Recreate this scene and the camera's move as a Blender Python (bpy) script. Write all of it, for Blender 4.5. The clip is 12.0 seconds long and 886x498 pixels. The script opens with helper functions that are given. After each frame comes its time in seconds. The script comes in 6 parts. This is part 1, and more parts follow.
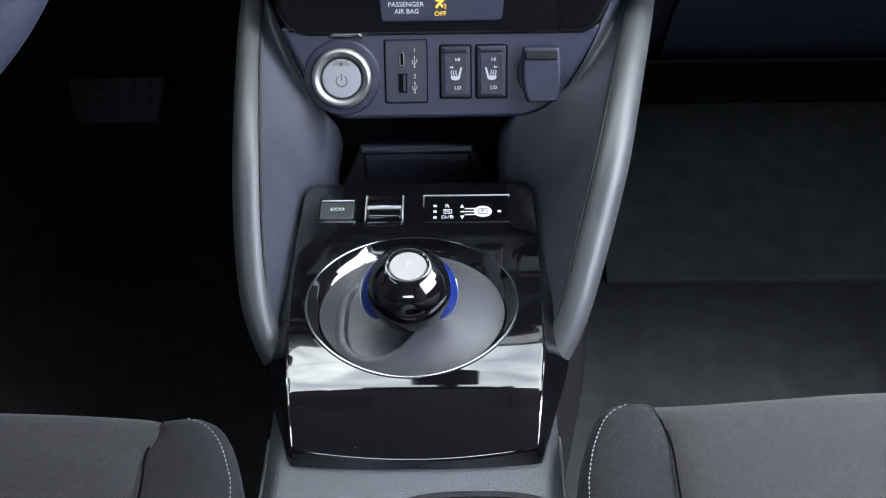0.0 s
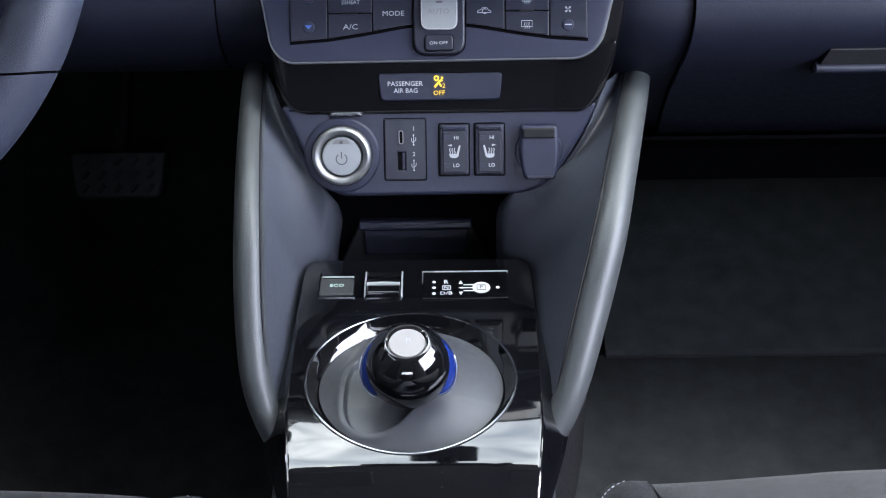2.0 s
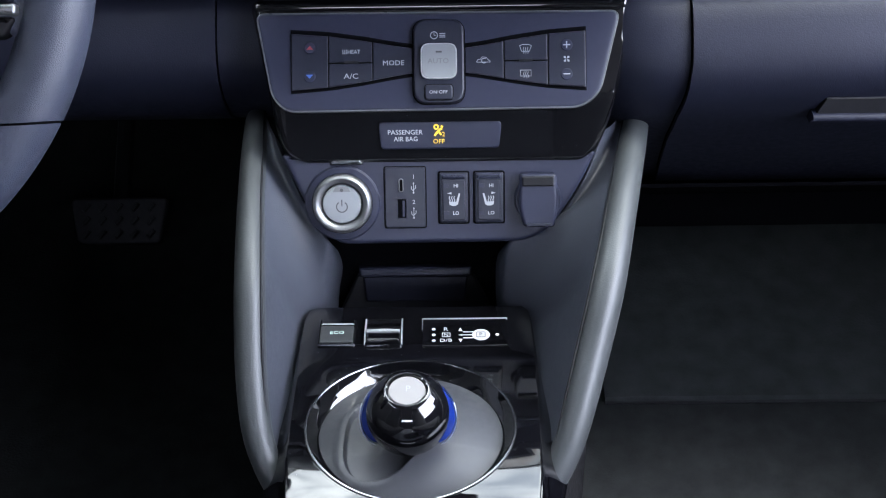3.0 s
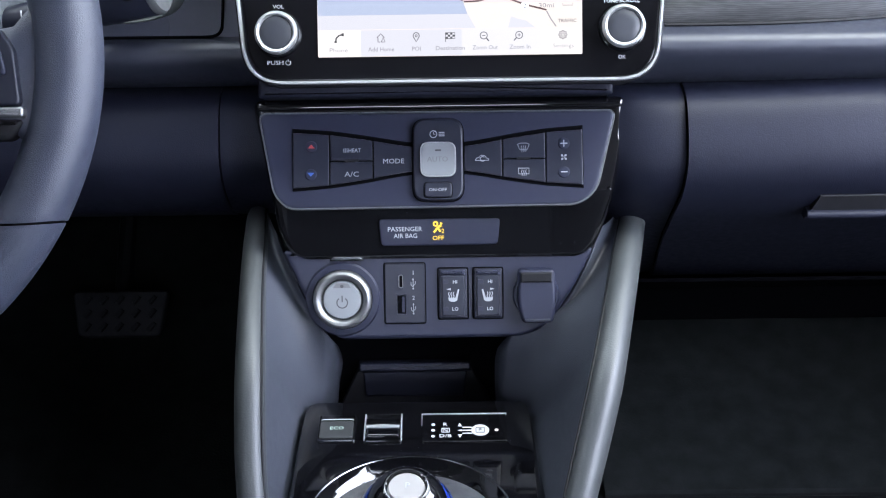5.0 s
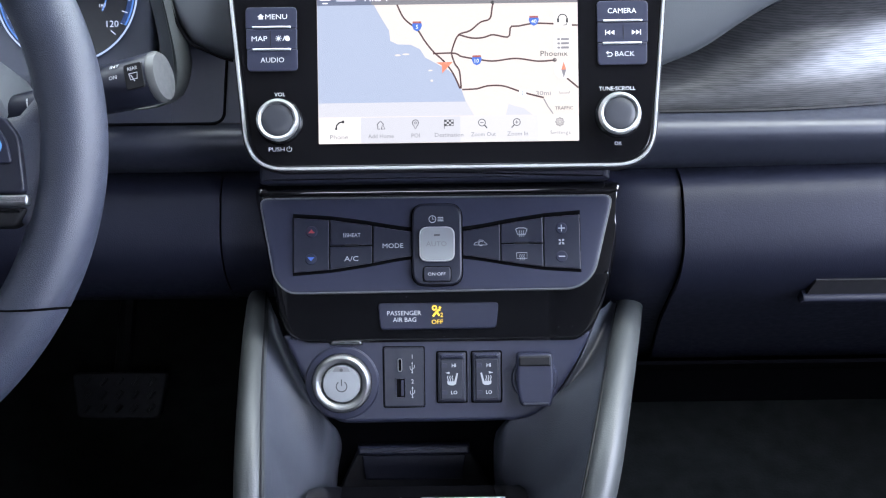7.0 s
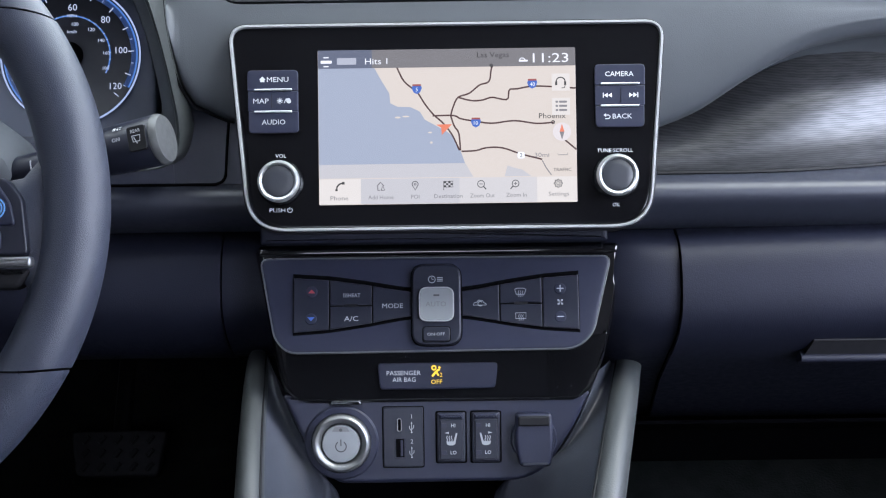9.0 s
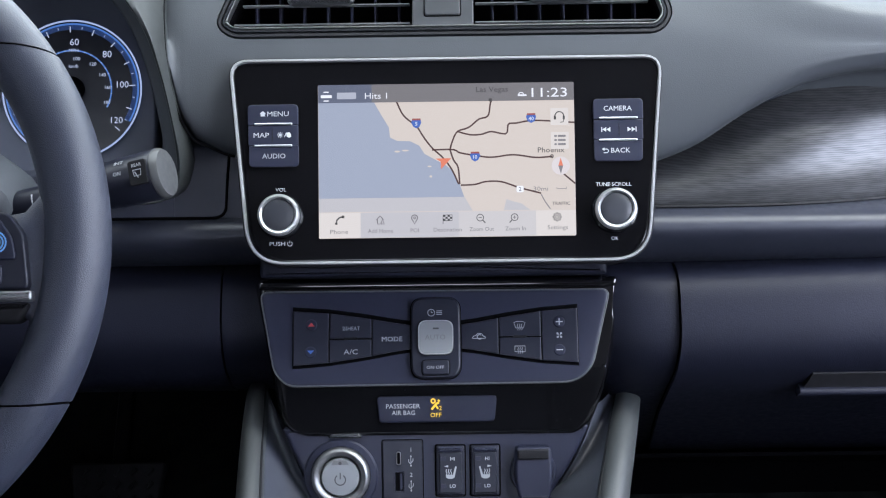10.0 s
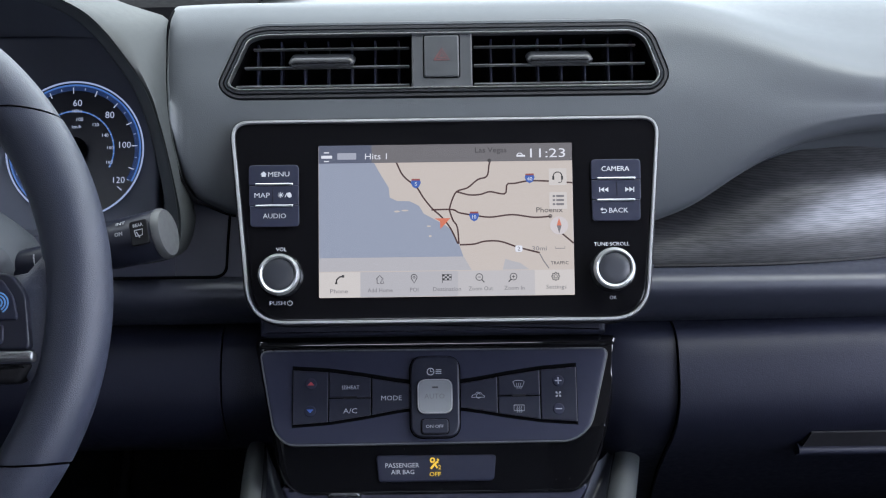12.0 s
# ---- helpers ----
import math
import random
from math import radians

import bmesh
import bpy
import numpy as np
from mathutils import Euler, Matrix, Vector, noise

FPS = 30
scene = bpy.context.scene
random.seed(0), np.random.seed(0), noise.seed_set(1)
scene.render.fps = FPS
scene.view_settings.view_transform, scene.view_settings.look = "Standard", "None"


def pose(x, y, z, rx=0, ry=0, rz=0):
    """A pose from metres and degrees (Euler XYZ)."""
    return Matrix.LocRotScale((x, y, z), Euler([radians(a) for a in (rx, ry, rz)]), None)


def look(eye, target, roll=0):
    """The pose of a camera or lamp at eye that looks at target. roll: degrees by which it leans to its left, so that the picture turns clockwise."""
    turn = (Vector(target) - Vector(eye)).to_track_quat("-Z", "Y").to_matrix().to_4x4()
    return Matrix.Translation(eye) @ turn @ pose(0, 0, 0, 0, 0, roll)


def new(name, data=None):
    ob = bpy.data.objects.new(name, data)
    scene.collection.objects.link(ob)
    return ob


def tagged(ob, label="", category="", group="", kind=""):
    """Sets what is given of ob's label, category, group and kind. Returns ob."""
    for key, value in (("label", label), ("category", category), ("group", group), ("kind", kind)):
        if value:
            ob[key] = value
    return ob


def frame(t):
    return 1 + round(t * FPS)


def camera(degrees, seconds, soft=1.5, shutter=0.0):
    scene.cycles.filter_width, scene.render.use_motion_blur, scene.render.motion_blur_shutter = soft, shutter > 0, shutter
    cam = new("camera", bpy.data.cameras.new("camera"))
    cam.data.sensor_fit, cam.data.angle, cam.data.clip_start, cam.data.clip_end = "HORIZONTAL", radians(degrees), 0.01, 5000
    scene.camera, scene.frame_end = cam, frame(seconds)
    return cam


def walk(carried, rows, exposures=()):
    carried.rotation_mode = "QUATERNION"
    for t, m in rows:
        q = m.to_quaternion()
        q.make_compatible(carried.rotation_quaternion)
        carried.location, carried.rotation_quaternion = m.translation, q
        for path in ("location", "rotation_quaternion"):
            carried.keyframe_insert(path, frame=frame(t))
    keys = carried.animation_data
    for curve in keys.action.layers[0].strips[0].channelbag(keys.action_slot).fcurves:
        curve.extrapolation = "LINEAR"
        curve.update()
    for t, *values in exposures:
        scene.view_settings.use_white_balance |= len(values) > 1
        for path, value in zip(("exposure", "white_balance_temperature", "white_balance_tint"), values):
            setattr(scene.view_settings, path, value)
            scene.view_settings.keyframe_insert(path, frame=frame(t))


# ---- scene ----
cam = camera(35.58, 12.0, 1.15)
EXPOSURE = 3.02
# the picture darkens as the bright dashboard top comes in: seconds, stops, kelvin, tint
EXPOSURES = [(0.0, 3.48, 5800, 15), (3.0, 3.52, 5680, 15), (5.5, 3.55, 5600, 15), (7.0, 3.54, 5600, 15), (9.0, 3.08, 5650, 15), (10.5, 2.83, 5680, 15), (12.0, 2.60, 5700, 15)]
# seconds, place, pitch, lean, turn
ROWS = [
    (0.0, 0.0018, 0.1579, 0.8662, -34.000, 0.816, 0.108),
    (0.5, 0.0019, 0.1572, 0.8679, -33.380, 0.807, 0.093),
    (1.0, 0.0019, 0.1564, 0.8697, -32.714, 0.806, 0.076),
    (1.5, 0.0020, 0.1554, 0.8718, -31.949, 0.828, 0.057),
    (2.0, 0.0021, 0.1544, 0.8740, -31.125, 0.821, 0.059),
    (2.5, 0.0021, 0.1532, 0.8764, -30.218, 0.801, 0.061),
    (3.0, 0.0022, 0.1520, 0.8788, -29.335, 0.816, 0.051),
    (5.0, 0.0024, 0.1467, 0.8882, -25.709, 0.834, 0.015),
    (5.5, 0.0024, 0.1453, 0.8906, -24.776, 0.812, 0.006),
    (6.0, 0.0025, 0.1439, 0.8928, -23.903, 0.812, -0.007),
    (6.5, 0.0026, 0.1426, 0.8947, -23.153, 0.829, -0.020),
    (7.0, 0.0026, 0.1416, 0.8962, -22.531, 0.830, -0.029),
    (9.0, 0.0027, 0.1377, 0.9018, -20.256, 0.791, -0.039),
    (9.5, 0.0027, 0.1365, 0.9033, -19.617, 0.798, -0.052),
    (10.0, 0.0027, 0.1354, 0.9048, -18.994, 0.773, -0.064),
    (10.5, 0.0028, 0.1343, 0.9061, -18.412, 0.769, -0.075),
    (11.0, 0.0028, 0.1333, 0.9074, -17.885, 0.768, -0.074),
    (11.5, 0.0027, 0.1323, 0.9087, -17.331, 0.728, -0.079),
    (12.0, 0.0028, 0.1312, 0.9100, -16.753, 0.760, -0.088),
]
walk(cam, [(t, pose(x, y, z, 90 + pitch, lean, turn)) for t, x, y, z, pitch, lean, turn in ROWS], EXPOSURES)

# ---- daylight ----
world = bpy.data.worlds.new("world")
scene.world = world
world.use_nodes = True
wn = world.node_tree.nodes
sky = wn.new("ShaderNodeTexSky")
sky.sky_type, sky.sun_disc = "NISHITA", False
SUN_UP, SUN_ROUND = radians(56), radians(112)
sky.sun_elevation, sky.sun_rotation = SUN_UP, SUN_ROUND
sky.air_density, sky.dust_density = 1.3, 1.5
wn["Background"].inputs["Strength"].default_value = 0.15
wl = world.node_tree.links
cloud, tone, veil, coords = wn.new("ShaderNodeTexNoise"), wn.new("ShaderNodeMapRange"), wn.new("ShaderNodeMix"), wn.new("ShaderNodeTexCoord")
cloud.inputs["Scale"].default_value, cloud.inputs["Detail"].default_value = 2.6, 7
tone.inputs["From Min"].default_value, tone.inputs["From Max"].default_value = 0.40, 0.60
tone.inputs["To Min"].default_value, tone.inputs["To Max"].default_value = 0.6, 1.0
veil.data_type = "RGBA"
puffs, puff_tone, cloud_colour = wn.new("ShaderNodeTexNoise"), wn.new("ShaderNodeMapRange"), wn.new("ShaderNodeMix")
puffs.inputs["Scale"].default_value, puffs.inputs["Detail"].default_value, puffs.inputs["Distortion"].default_value = 7.0, 6, 0.6
puff_tone.inputs["From Min"].default_value, puff_tone.inputs["From Max"].default_value = 0.36, 0.64
cloud_colour.data_type = "RGBA"
cloud_colour.inputs["A"].default_value, cloud_colour.inputs["B"].default_value = (7.0, 7.15, 7.5, 1), (14.5, 14.4, 14.3, 1)
wl.new(coords.outputs["Generated"], puffs.inputs["Vector"])
wl.new(puffs.outputs["Fac"], puff_tone.inputs["Value"])
wl.new(puff_tone.outputs["Result"], cloud_colour.inputs["Factor"])
wl.new(cloud_colour.outputs["Result"], veil.inputs["B"])
wl.new(coords.outputs["Generated"], cloud.inputs["Vector"])
wl.new(cloud.outputs["Fac"], tone.inputs["Value"])
wl.new(tone.outputs["Result"], veil.inputs["Factor"])
wl.new(sky.outputs["Color"], veil.inputs["A"])
wl.new(veil.outputs["Result"], wn["Background"].inputs["Color"])
sun = new("sun", bpy.data.lights.new("sun", "SUN"))
sun.data.energy, sun.data.angle, sun.data.color = 1.2, radians(24), (1.0, 0.96, 0.88)
sun.matrix_world = look((math.sin(SUN_ROUND) * math.cos(SUN_UP) * 9, math.cos(SUN_ROUND) * math.cos(SUN_UP) * 9, math.sin(SUN_UP) * 9), (0, 0, 0))



# ---- materials ----
def material(name, colour, rough=0.5, metal=0.0, coat=0.0, spec=0.5, grain=0.0, grain_scale=900.0, mottle=0.12, mottle_scale=30.0, rough_var=0.08, glow=None, pattern="noise", sheen=0.0):
    m = bpy.data.materials.new(name)
    m.use_nodes = True
    nt = m.node_tree
    n, l = nt.nodes, nt.links
    b = n["Principled BSDF"]
    b.inputs["Metallic"].default_value = metal
    b.inputs["Specular IOR Level"].default_value = spec
    b.inputs["Coat Weight"].default_value = coat
    b.inputs["Coat Roughness"].default_value = 0.03
    b.inputs["Sheen Weight"].default_value = sheen
    tc = n.new("ShaderNodeTexCoord")
    big = n.new("ShaderNodeTexNoise")
    big.inputs["Scale"].default_value, big.inputs["Detail"].default_value = mottle_scale, 5
    l.new(tc.outputs["Object"], big.inputs["Vector"])
    mix = n.new("ShaderNodeMix")
    mix.data_type = "RGBA"
    mix.inputs["A"].default_value = (*[c * (1 - mottle) for c in colour], 1)
    mix.inputs["B"].default_value = (*[min(1, c * (1 + mottle)) for c in colour], 1)
    l.new(big.outputs["Fac"], mix.inputs["Factor"])
    l.new(mix.outputs["Result"], b.inputs["Base Color"])
    fine = n.new("ShaderNodeTexNoise")
    fine.inputs["Scale"].default_value, fine.inputs["Detail"].default_value = mottle_scale * 7, 4
    l.new(tc.outputs["Object"], fine.inputs["Vector"])
    mr = n.new("ShaderNodeMapRange")
    mr.inputs["From Min"].default_value, mr.inputs["From Max"].default_value = 0.3, 0.7
    mr.inputs["To Min"].default_value, mr.inputs["To Max"].default_value = max(0.02, rough - rough_var), min(1, rough + rough_var)
    l.new(fine.outputs["Fac"], mr.inputs["Value"])
    l.new(mr.outputs["Result"], b.inputs["Roughness"])
    if grain:
        if pattern == "leather":
            g = n.new("ShaderNodeTexVoronoi")
            g.inputs["Scale"].default_value = grain_scale
            out = g.outputs["Distance"]
        elif pattern == "weave":
            wv = []
            for axis, k in (("DIAGONAL", 1.0),):
                w = n.new("ShaderNodeTexWave")
                w.bands_direction = axis
                w.inputs["Scale"].default_value = grain_scale * k
                w.inputs["Distortion"].default_value = 0.6
                w.inputs["Detail Scale"].default_value = 3
                l.new(tc.outputs["Object"], w.inputs["Vector"])
                wv.append(w)
            g, out = None, wv[0].outputs["Fac"]
        else:
            g = n.new("ShaderNodeTexNoise")
            g.inputs["Scale"].default_value, g.inputs["Detail"].default_value = grain_scale, 3
            out = g.outputs["Fac"]
        if g:
            l.new(tc.outputs["Object"], g.inputs["Vector"])
        bump = n.new("ShaderNodeBump")
        bump.inputs["Strength"].default_value, bump.inputs["Distance"].default_value = grain, 0.0006
        l.new(out, bump.inputs["Height"])
        l.new(bump.outputs["Normal"], b.inputs["Normal"])
    if glow:
        b.inputs["Emission Color"].default_value = (*glow[:3], 1)
        b.inputs["Emission Strength"].default_value = glow[3] * 1.2 * 2 ** -EXPOSURE
    return m


SOFT = material("soft_dash_plastic", (0.05656, 0.06295, 0.07256), 0.52, grain=0.12, grain_scale=1500, pattern="leather", mottle=0.03, rough_var=0.02)
HOODSKIN = material("hood_plastic", (0.0308, 0.03476, 0.03564), 0.55, grain=0.08, grain_scale=1700, pattern="leather", mottle=0.03, rough_var=0.02)
HARD = material("hard_dash_plastic", (0.009458, 0.01058, 0.01978), 0.48, grain=0.25, grain_scale=1100, mottle=0.12, spec=0.18)
FACE = material("satin_switch_plastic", (0.01523, 0.01703, 0.03354), 0.40, spec=0.32, grain=0.06, grain_scale=2500, mottle=0.06)
SLAT = material("slat_plastic", (0.075, 0.079, 0.088), 0.35, mottle=0.06)
KNOBFACE = material("knob_face_plastic", (0.024, 0.026, 0.034), 0.40, mottle=0.04)
KNOBRIM = material("turned_aluminium", (0.46, 0.47, 0.485), 0.33, metal=0.8, mottle=0.02, rough_var=0.0)
RIMGREY = material("satin_vent_rim", (0.022, 0.024, 0.028), 0.22, mottle=0.05, rough_var=0.03)
ECOKEY = material("smoky_key_plastic", (0.030, 0.032, 0.034), 0.42, mottle=0.06)
HOODIN = material("blue_grey_cluster_plastic", (0.085, 0.094, 0.128), 0.5, mottle=0.05)
DIMRED = material("dim_red_print", (0.105, 0.027, 0.030), 0.5, mottle=0.05)
DARKCHROME = material("dark_chrome", (0.20, 0.205, 0.22), 0.22, metal=1.0, mottle=0.05, rough_var=0.03)
CAPSKIN = material("pale_grey_plastic", (0.0527, 0.05518, 0.05704), 0.45, grain=0.1, grain_scale=1400, mottle=0.06)
DIALFACE = material("dial_face", (0.016, 0.0180, 0.0290), 0.45, mottle=0.05)
LEDGESKIN = material("dark_ledge_plastic", (0.0221, 0.02465, 0.0374), 0.42, grain=0.1, grain_scale=1300, mottle=0.08)
POST = material("hazard_post_plastic", (0.034, 0.037, 0.043), 0.42, grain=0.08, grain_scale=1500, mottle=0.06)
TABSKIN = material("vane_tab_plastic", (0.009, 0.0098, 0.0135), 0.45, mottle=0.06, rough_var=0.03)
SIDESKIN = material("side_face_plastic", (0.04387, 0.0481, 0.06919), 0.45, grain=0.12, grain_scale=1200, mottle=0.08)
KEY = material("key_plastic", (0.0125, 0.0139, 0.02358), 0.38, spec=0.32, grain=0.05, grain_scale=2500, mottle=0.06)
GLOSS = material("gloss_black_lacquer", (0.003, 0.003, 0.004), 0.040, spec=0.95, mottle=0.2, rough_var=0.015, mottle_scale=60)


def dusty(m, scale, radius):
    """Scattered specks of pale dust on a shiny surface."""
    n, l = m.node_tree.nodes, m.node_tree.links
    b = n["Principled BSDF"]
    old = b.inputs["Base Color"].links[0].from_socket
    tc = n.new("ShaderNodeTexCoord")
    v = n.new("ShaderNodeTexVoronoi")
    v.inputs["Scale"].default_value = scale
    l.new(tc.outputs["Object"], v.inputs["Vector"])
    near = n.new("ShaderNodeMath")
    near.operation = "LESS_THAN"
    near.inputs[1].default_value = radius
    l.new(v.outputs["Distance"], near.inputs[0])
    sep = n.new("ShaderNodeSeparateColor")
    l.new(v.outputs["Color"], sep.inputs["Color"])
    some = n.new("ShaderNodeMath")
    some.operation = "GREATER_THAN"
    some.inputs[1].default_value = 0.55
    l.new(sep.outputs["Red"], some.inputs[0])
    both = n.new("ShaderNodeMath")
    both.operation = "MULTIPLY"
    l.new(near.outputs[0], both.inputs[0])
    l.new(some.outputs[0], both.inputs[1])
    mix = n.new("ShaderNodeMix")
    mix.data_type = "RGBA"
    l.new(both.outputs[0], mix.inputs["Factor"])
    l.new(old, mix.inputs["A"])
    mix.inputs["B"].default_value = (0.14, 0.14, 0.15, 1)
    l.new(mix.outputs["Result"], b.inputs["Base Color"])


dusty(GLOSS, 190, 0.055)
GLASS_BLACK = material("black_glass", (0.003, 0.003, 0.004), 0.12, mottle=0.1, rough_var=0.02)
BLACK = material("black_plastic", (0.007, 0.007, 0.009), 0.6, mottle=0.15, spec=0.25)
# near-black for joints and hidden parts; also stands in for shade in recesses
VOID = material("joint_and_shade_black", (0.002, 0.002, 0.0027), 0.9, mottle=0.15, spec=0.03)
CHROME = material("satin_chrome", (0.80, 0.81, 0.84), 0.28, metal=1.0, mottle=0.03, rough_var=0.0)
FRAME = material("silver_painted_plastic", (0.36, 0.37, 0.39), 0.30, metal=0.3, mottle=0.02, rough_var=0.0)
SILVER = material("brushed_silver", (0.2408, 0.2451, 0.2537), 0.42, metal=0.85, mottle=0.05, grain=0.02, grain_scale=1500, rough_var=0.03)
PALE = material("pale_silver_plastic", (0.200, 0.211, 0.226), 0.38, metal=0.25, mottle=0.04)
DISC = material("satin_white_metal", (0.2262, 0.2122, 0.2067), 0.42, metal=0.15, mottle=0.02, rough_var=0.03)
LEATHER = material("wheel_leather", (0.03484, 0.03989, 0.06068), 0.37, grain=0.30, grain_scale=1900, pattern="leather", mottle=0.06, rough_var=0.03)
RAILSKIN = material("padded_rail_vinyl", (0.04371, 0.04762, 0.04976), 0.44, spec=0.5, rough_var=0.02, grain=0.12, grain_scale=850, pattern="leather", mottle=0.10)
WINGSKIN = material("stitched_wing_vinyl", (0.04666, 0.05101, 0.06634), 0.43, spec=0.5, rough_var=0.03, grain=0.24, grain_scale=1250, pattern="leather", mottle=0.08)
DECKSKIN = material("deck_vinyl", (0.043, 0.047, 0.054), 0.40, spec=0.6, rough_var=0.06, grain=0.36, grain_scale=900, pattern="leather", mottle=0.10)
FABRIC = material("seat_fabric", (0.009516, 0.009677, 0.01008), 0.9, grain=0.55, grain_scale=560, pattern="weave", mottle=0.14, sheen=0.10, spec=0.35)
# seat fabric again, darkened because the bolsters catch less light
BOLSTER = material("bolster_fabric", (0.0044, 0.0047, 0.0060), 0.85, grain=0.5, grain_scale=520, pattern="weave", mottle=0.12, sheen=0.06, spec=0.25)
CARPET = material("loop_carpet", (0.0180, 0.0195, 0.0198), 1.0, spec=0.06, grain=1.0, grain_scale=420, mottle=0.55, mottle_scale=45)
MATPILE = material("mat_pile", (0.0290, 0.0325, 0.0325), 1.0, spec=0.06, grain=1.0, grain_scale=380, mottle=0.5, mottle_scale=38)
RUBBER = material("pedal_rubber", (0.012, 0.012, 0.017), 0.55, mottle=0.2)
HEADLINER = material("headliner_cloth", (0.46, 0.44, 0.41), 0.95, grain=0.4, grain_scale=900, mottle=0.06)
VISOR = material("visor_vinyl", (0.30, 0.29, 0.275), 0.8, grain=0.3, grain_scale=700, mottle=0.06)
DOORSKIN = material("door_trim", (0.026, 0.027, 0.030), 0.6, grain=0.3, mottle=0.1)
WHITE = material("white_print", (0.44, 0.45, 0.475), 0.5, mottle=0.03)
GREYPRINT = material("grey_print", (0.30, 0.31, 0.34), 0.5, mottle=0.03)
MIDPRINT = material("worn_white_print", (0.31, 0.32, 0.345), 0.5, mottle=0.03)
SLATE = material("slate_print", (0.13, 0.13, 0.14), 0.5, mottle=0.03)
DARKPRINT = material("dark_print", (0.05, 0.05, 0.055), 0.5, mottle=0.03)
REDPRINT = material("red_print", (0.30, 0.035, 0.04), 0.5, mottle=0.05)
BLUEPRINT = material("blue_print", (0.05, 0.11, 0.38), 0.5, mottle=0.05)
BLUE = material("translucent_blue_plastic", (0.007, 0.020, 0.145), 0.16, coat=0.8, mottle=0.15)
GREYDIAL = material("matte_grey_dial", (0.046, 0.048, 0.054), 0.45, grain=0.1, grain_scale=1800, mottle=0.05)
THREAD = material("grey_thread", (0.22, 0.23, 0.25), 0.8, mottle=0.1)
PAVING = material("car_park_asphalt", (0.07, 0.07, 0.075), 0.9, grain=0.4, grain_scale=60, mottle=0.3, mottle_scale=3)
AMBER = material("amber_lamp", (0.3, 0.2, 0.02), 0.5, glow=(1.0, 0.60, 0.02, 0.85))
PARKLAMP = material("lit_park_lamp", (0.4, 0.38, 0.36), 0.5, glow=(1.0, 0.85, 0.78, 0.5))
WHITELAMP = material("lit_white_mark", (0.4, 0.4, 0.4), 0.5, glow=(0.9, 0.92, 1.0, 0.20))
BLUELAMP = material("lit_blue_mark", (0.05, 0.15, 0.4), 0.5, glow=(0.22, 0.42, 0.66, 0.42))
GREENLAMP = material("lit_green_mark", (0.3, 0.4, 0.35), 0.5, glow=(0.55, 0.75, 0.65, 0.25))


def lit(name, r, g, b):
    """A colour of a lit display: it gives off light of its own."""
    return material(name, (0.01, 0.01, 0.01), 0.25, glow=(r, g, b, 1.0), mottle=0.0, rough_var=0.02)


LAND = lit("display_land", 0.648, 0.5548, 0.4462)
SEA = lit("display_sea", 0.3425, 0.3653, 0.41)
ROAD = lit("display_road", 0.075, 0.035, 0.032)
HEADER = lit("display_header", 0.1819, 0.1658, 0.1552)
HEADER_SEA = lit("display_header_sea", 0.1124, 0.1231, 0.1605)
TILE = lit("display_tile", 0.7006, 0.6279, 0.5293)
TILE_SEA = lit("display_tile_sea", 0.519, 0.4858, 0.4515)
INK = lit("display_ink", 0.05, 0.045, 0.042)
SOFTINK = lit("display_soft_ink", 0.22, 0.20, 0.19)
PAPER = lit("display_white", 0.856, 0.8346, 0.8025)
SHIELD = lit("display_shield_blue", 0.06, 0.13, 0.40)
SHIELD_TOP = lit("display_shield_red", 0.32, 0.08, 0.07)
ARROW = lit("display_arrow", 0.72, 0.20, 0.10)
DIALBLUE = lit("dial_blue", 0.07, 0.16, 0.40)
DIALGLOW = lit("dial_glow", 0.018, 0.035, 0.095)
DIALRIM = lit("dial_rim", 0.34, 0.40, 0.56)
DIALINK = lit("dial_ink", 0.42, 0.46, 0.55)


def woven_trim():
    m = material("woven_metal_trim", (0.16, 0.162, 0.168), 0.32, metal=0.5, mottle=0.2, rough_var=0.01)
    n, l = m.node_tree.nodes, m.node_tree.links
    b = n["Principled BSDF"]
    tc, mp, nz, ramp = n.new("ShaderNodeTexCoord"), n.new("ShaderNodeMapping"), n.new("ShaderNodeTexNoise"), n.new("ShaderNodeValToRGB")
    wave, both = n.new("ShaderNodeTexWave"), n.new("ShaderNodeMix")
    wave.bands_direction = "Z"
    wave.inputs["Scale"].default_value, wave.inputs["Distortion"].default_value = 215, 2.4
    wave.inputs["Detail"].default_value, wave.inputs["Detail Scale"].default_value = 1.0, 0.9
    mp.inputs["Scale"].default_value = (80, 40, 520)
    nz.inputs["Scale"].default_value, nz.inputs["Detail"].default_value = 1.0, 1.0
    both.inputs["Factor"].default_value = 0.72
    ramp.color_ramp.elements[0].position, ramp.color_ramp.elements[0].color = 0.28, (0.044, 0.045, 0.049, 1)
    ramp.color_ramp.elements[1].position, ramp.color_ramp.elements[1].color = 0.72, (0.094, 0.095, 0.099, 1)
    bump = n.new("ShaderNodeBump")
    bump.inputs["Strength"].default_value, bump.inputs["Distance"].default_value = 0.10, 0.0004
    l.new(tc.outputs["Object"], mp.inputs["Vector"])
    l.new(tc.outputs["Object"], wave.inputs["Vector"])
    l.new(mp.outputs["Vector"], nz.inputs["Vector"])
    l.new(wave.outputs["Fac"], both.inputs["A"])
    l.new(nz.outputs["Fac"], both.inputs["B"])
    l.new(both.outputs["Result"], ramp.inputs["Fac"])
    l.new(ramp.outputs["Color"], b.inputs["Base Color"])
    l.new(both.outputs["Result"], bump.inputs["Height"])
    l.new(bump.outputs["Normal"], b.inputs["Normal"])
    return m


WOVEN = woven_trim()


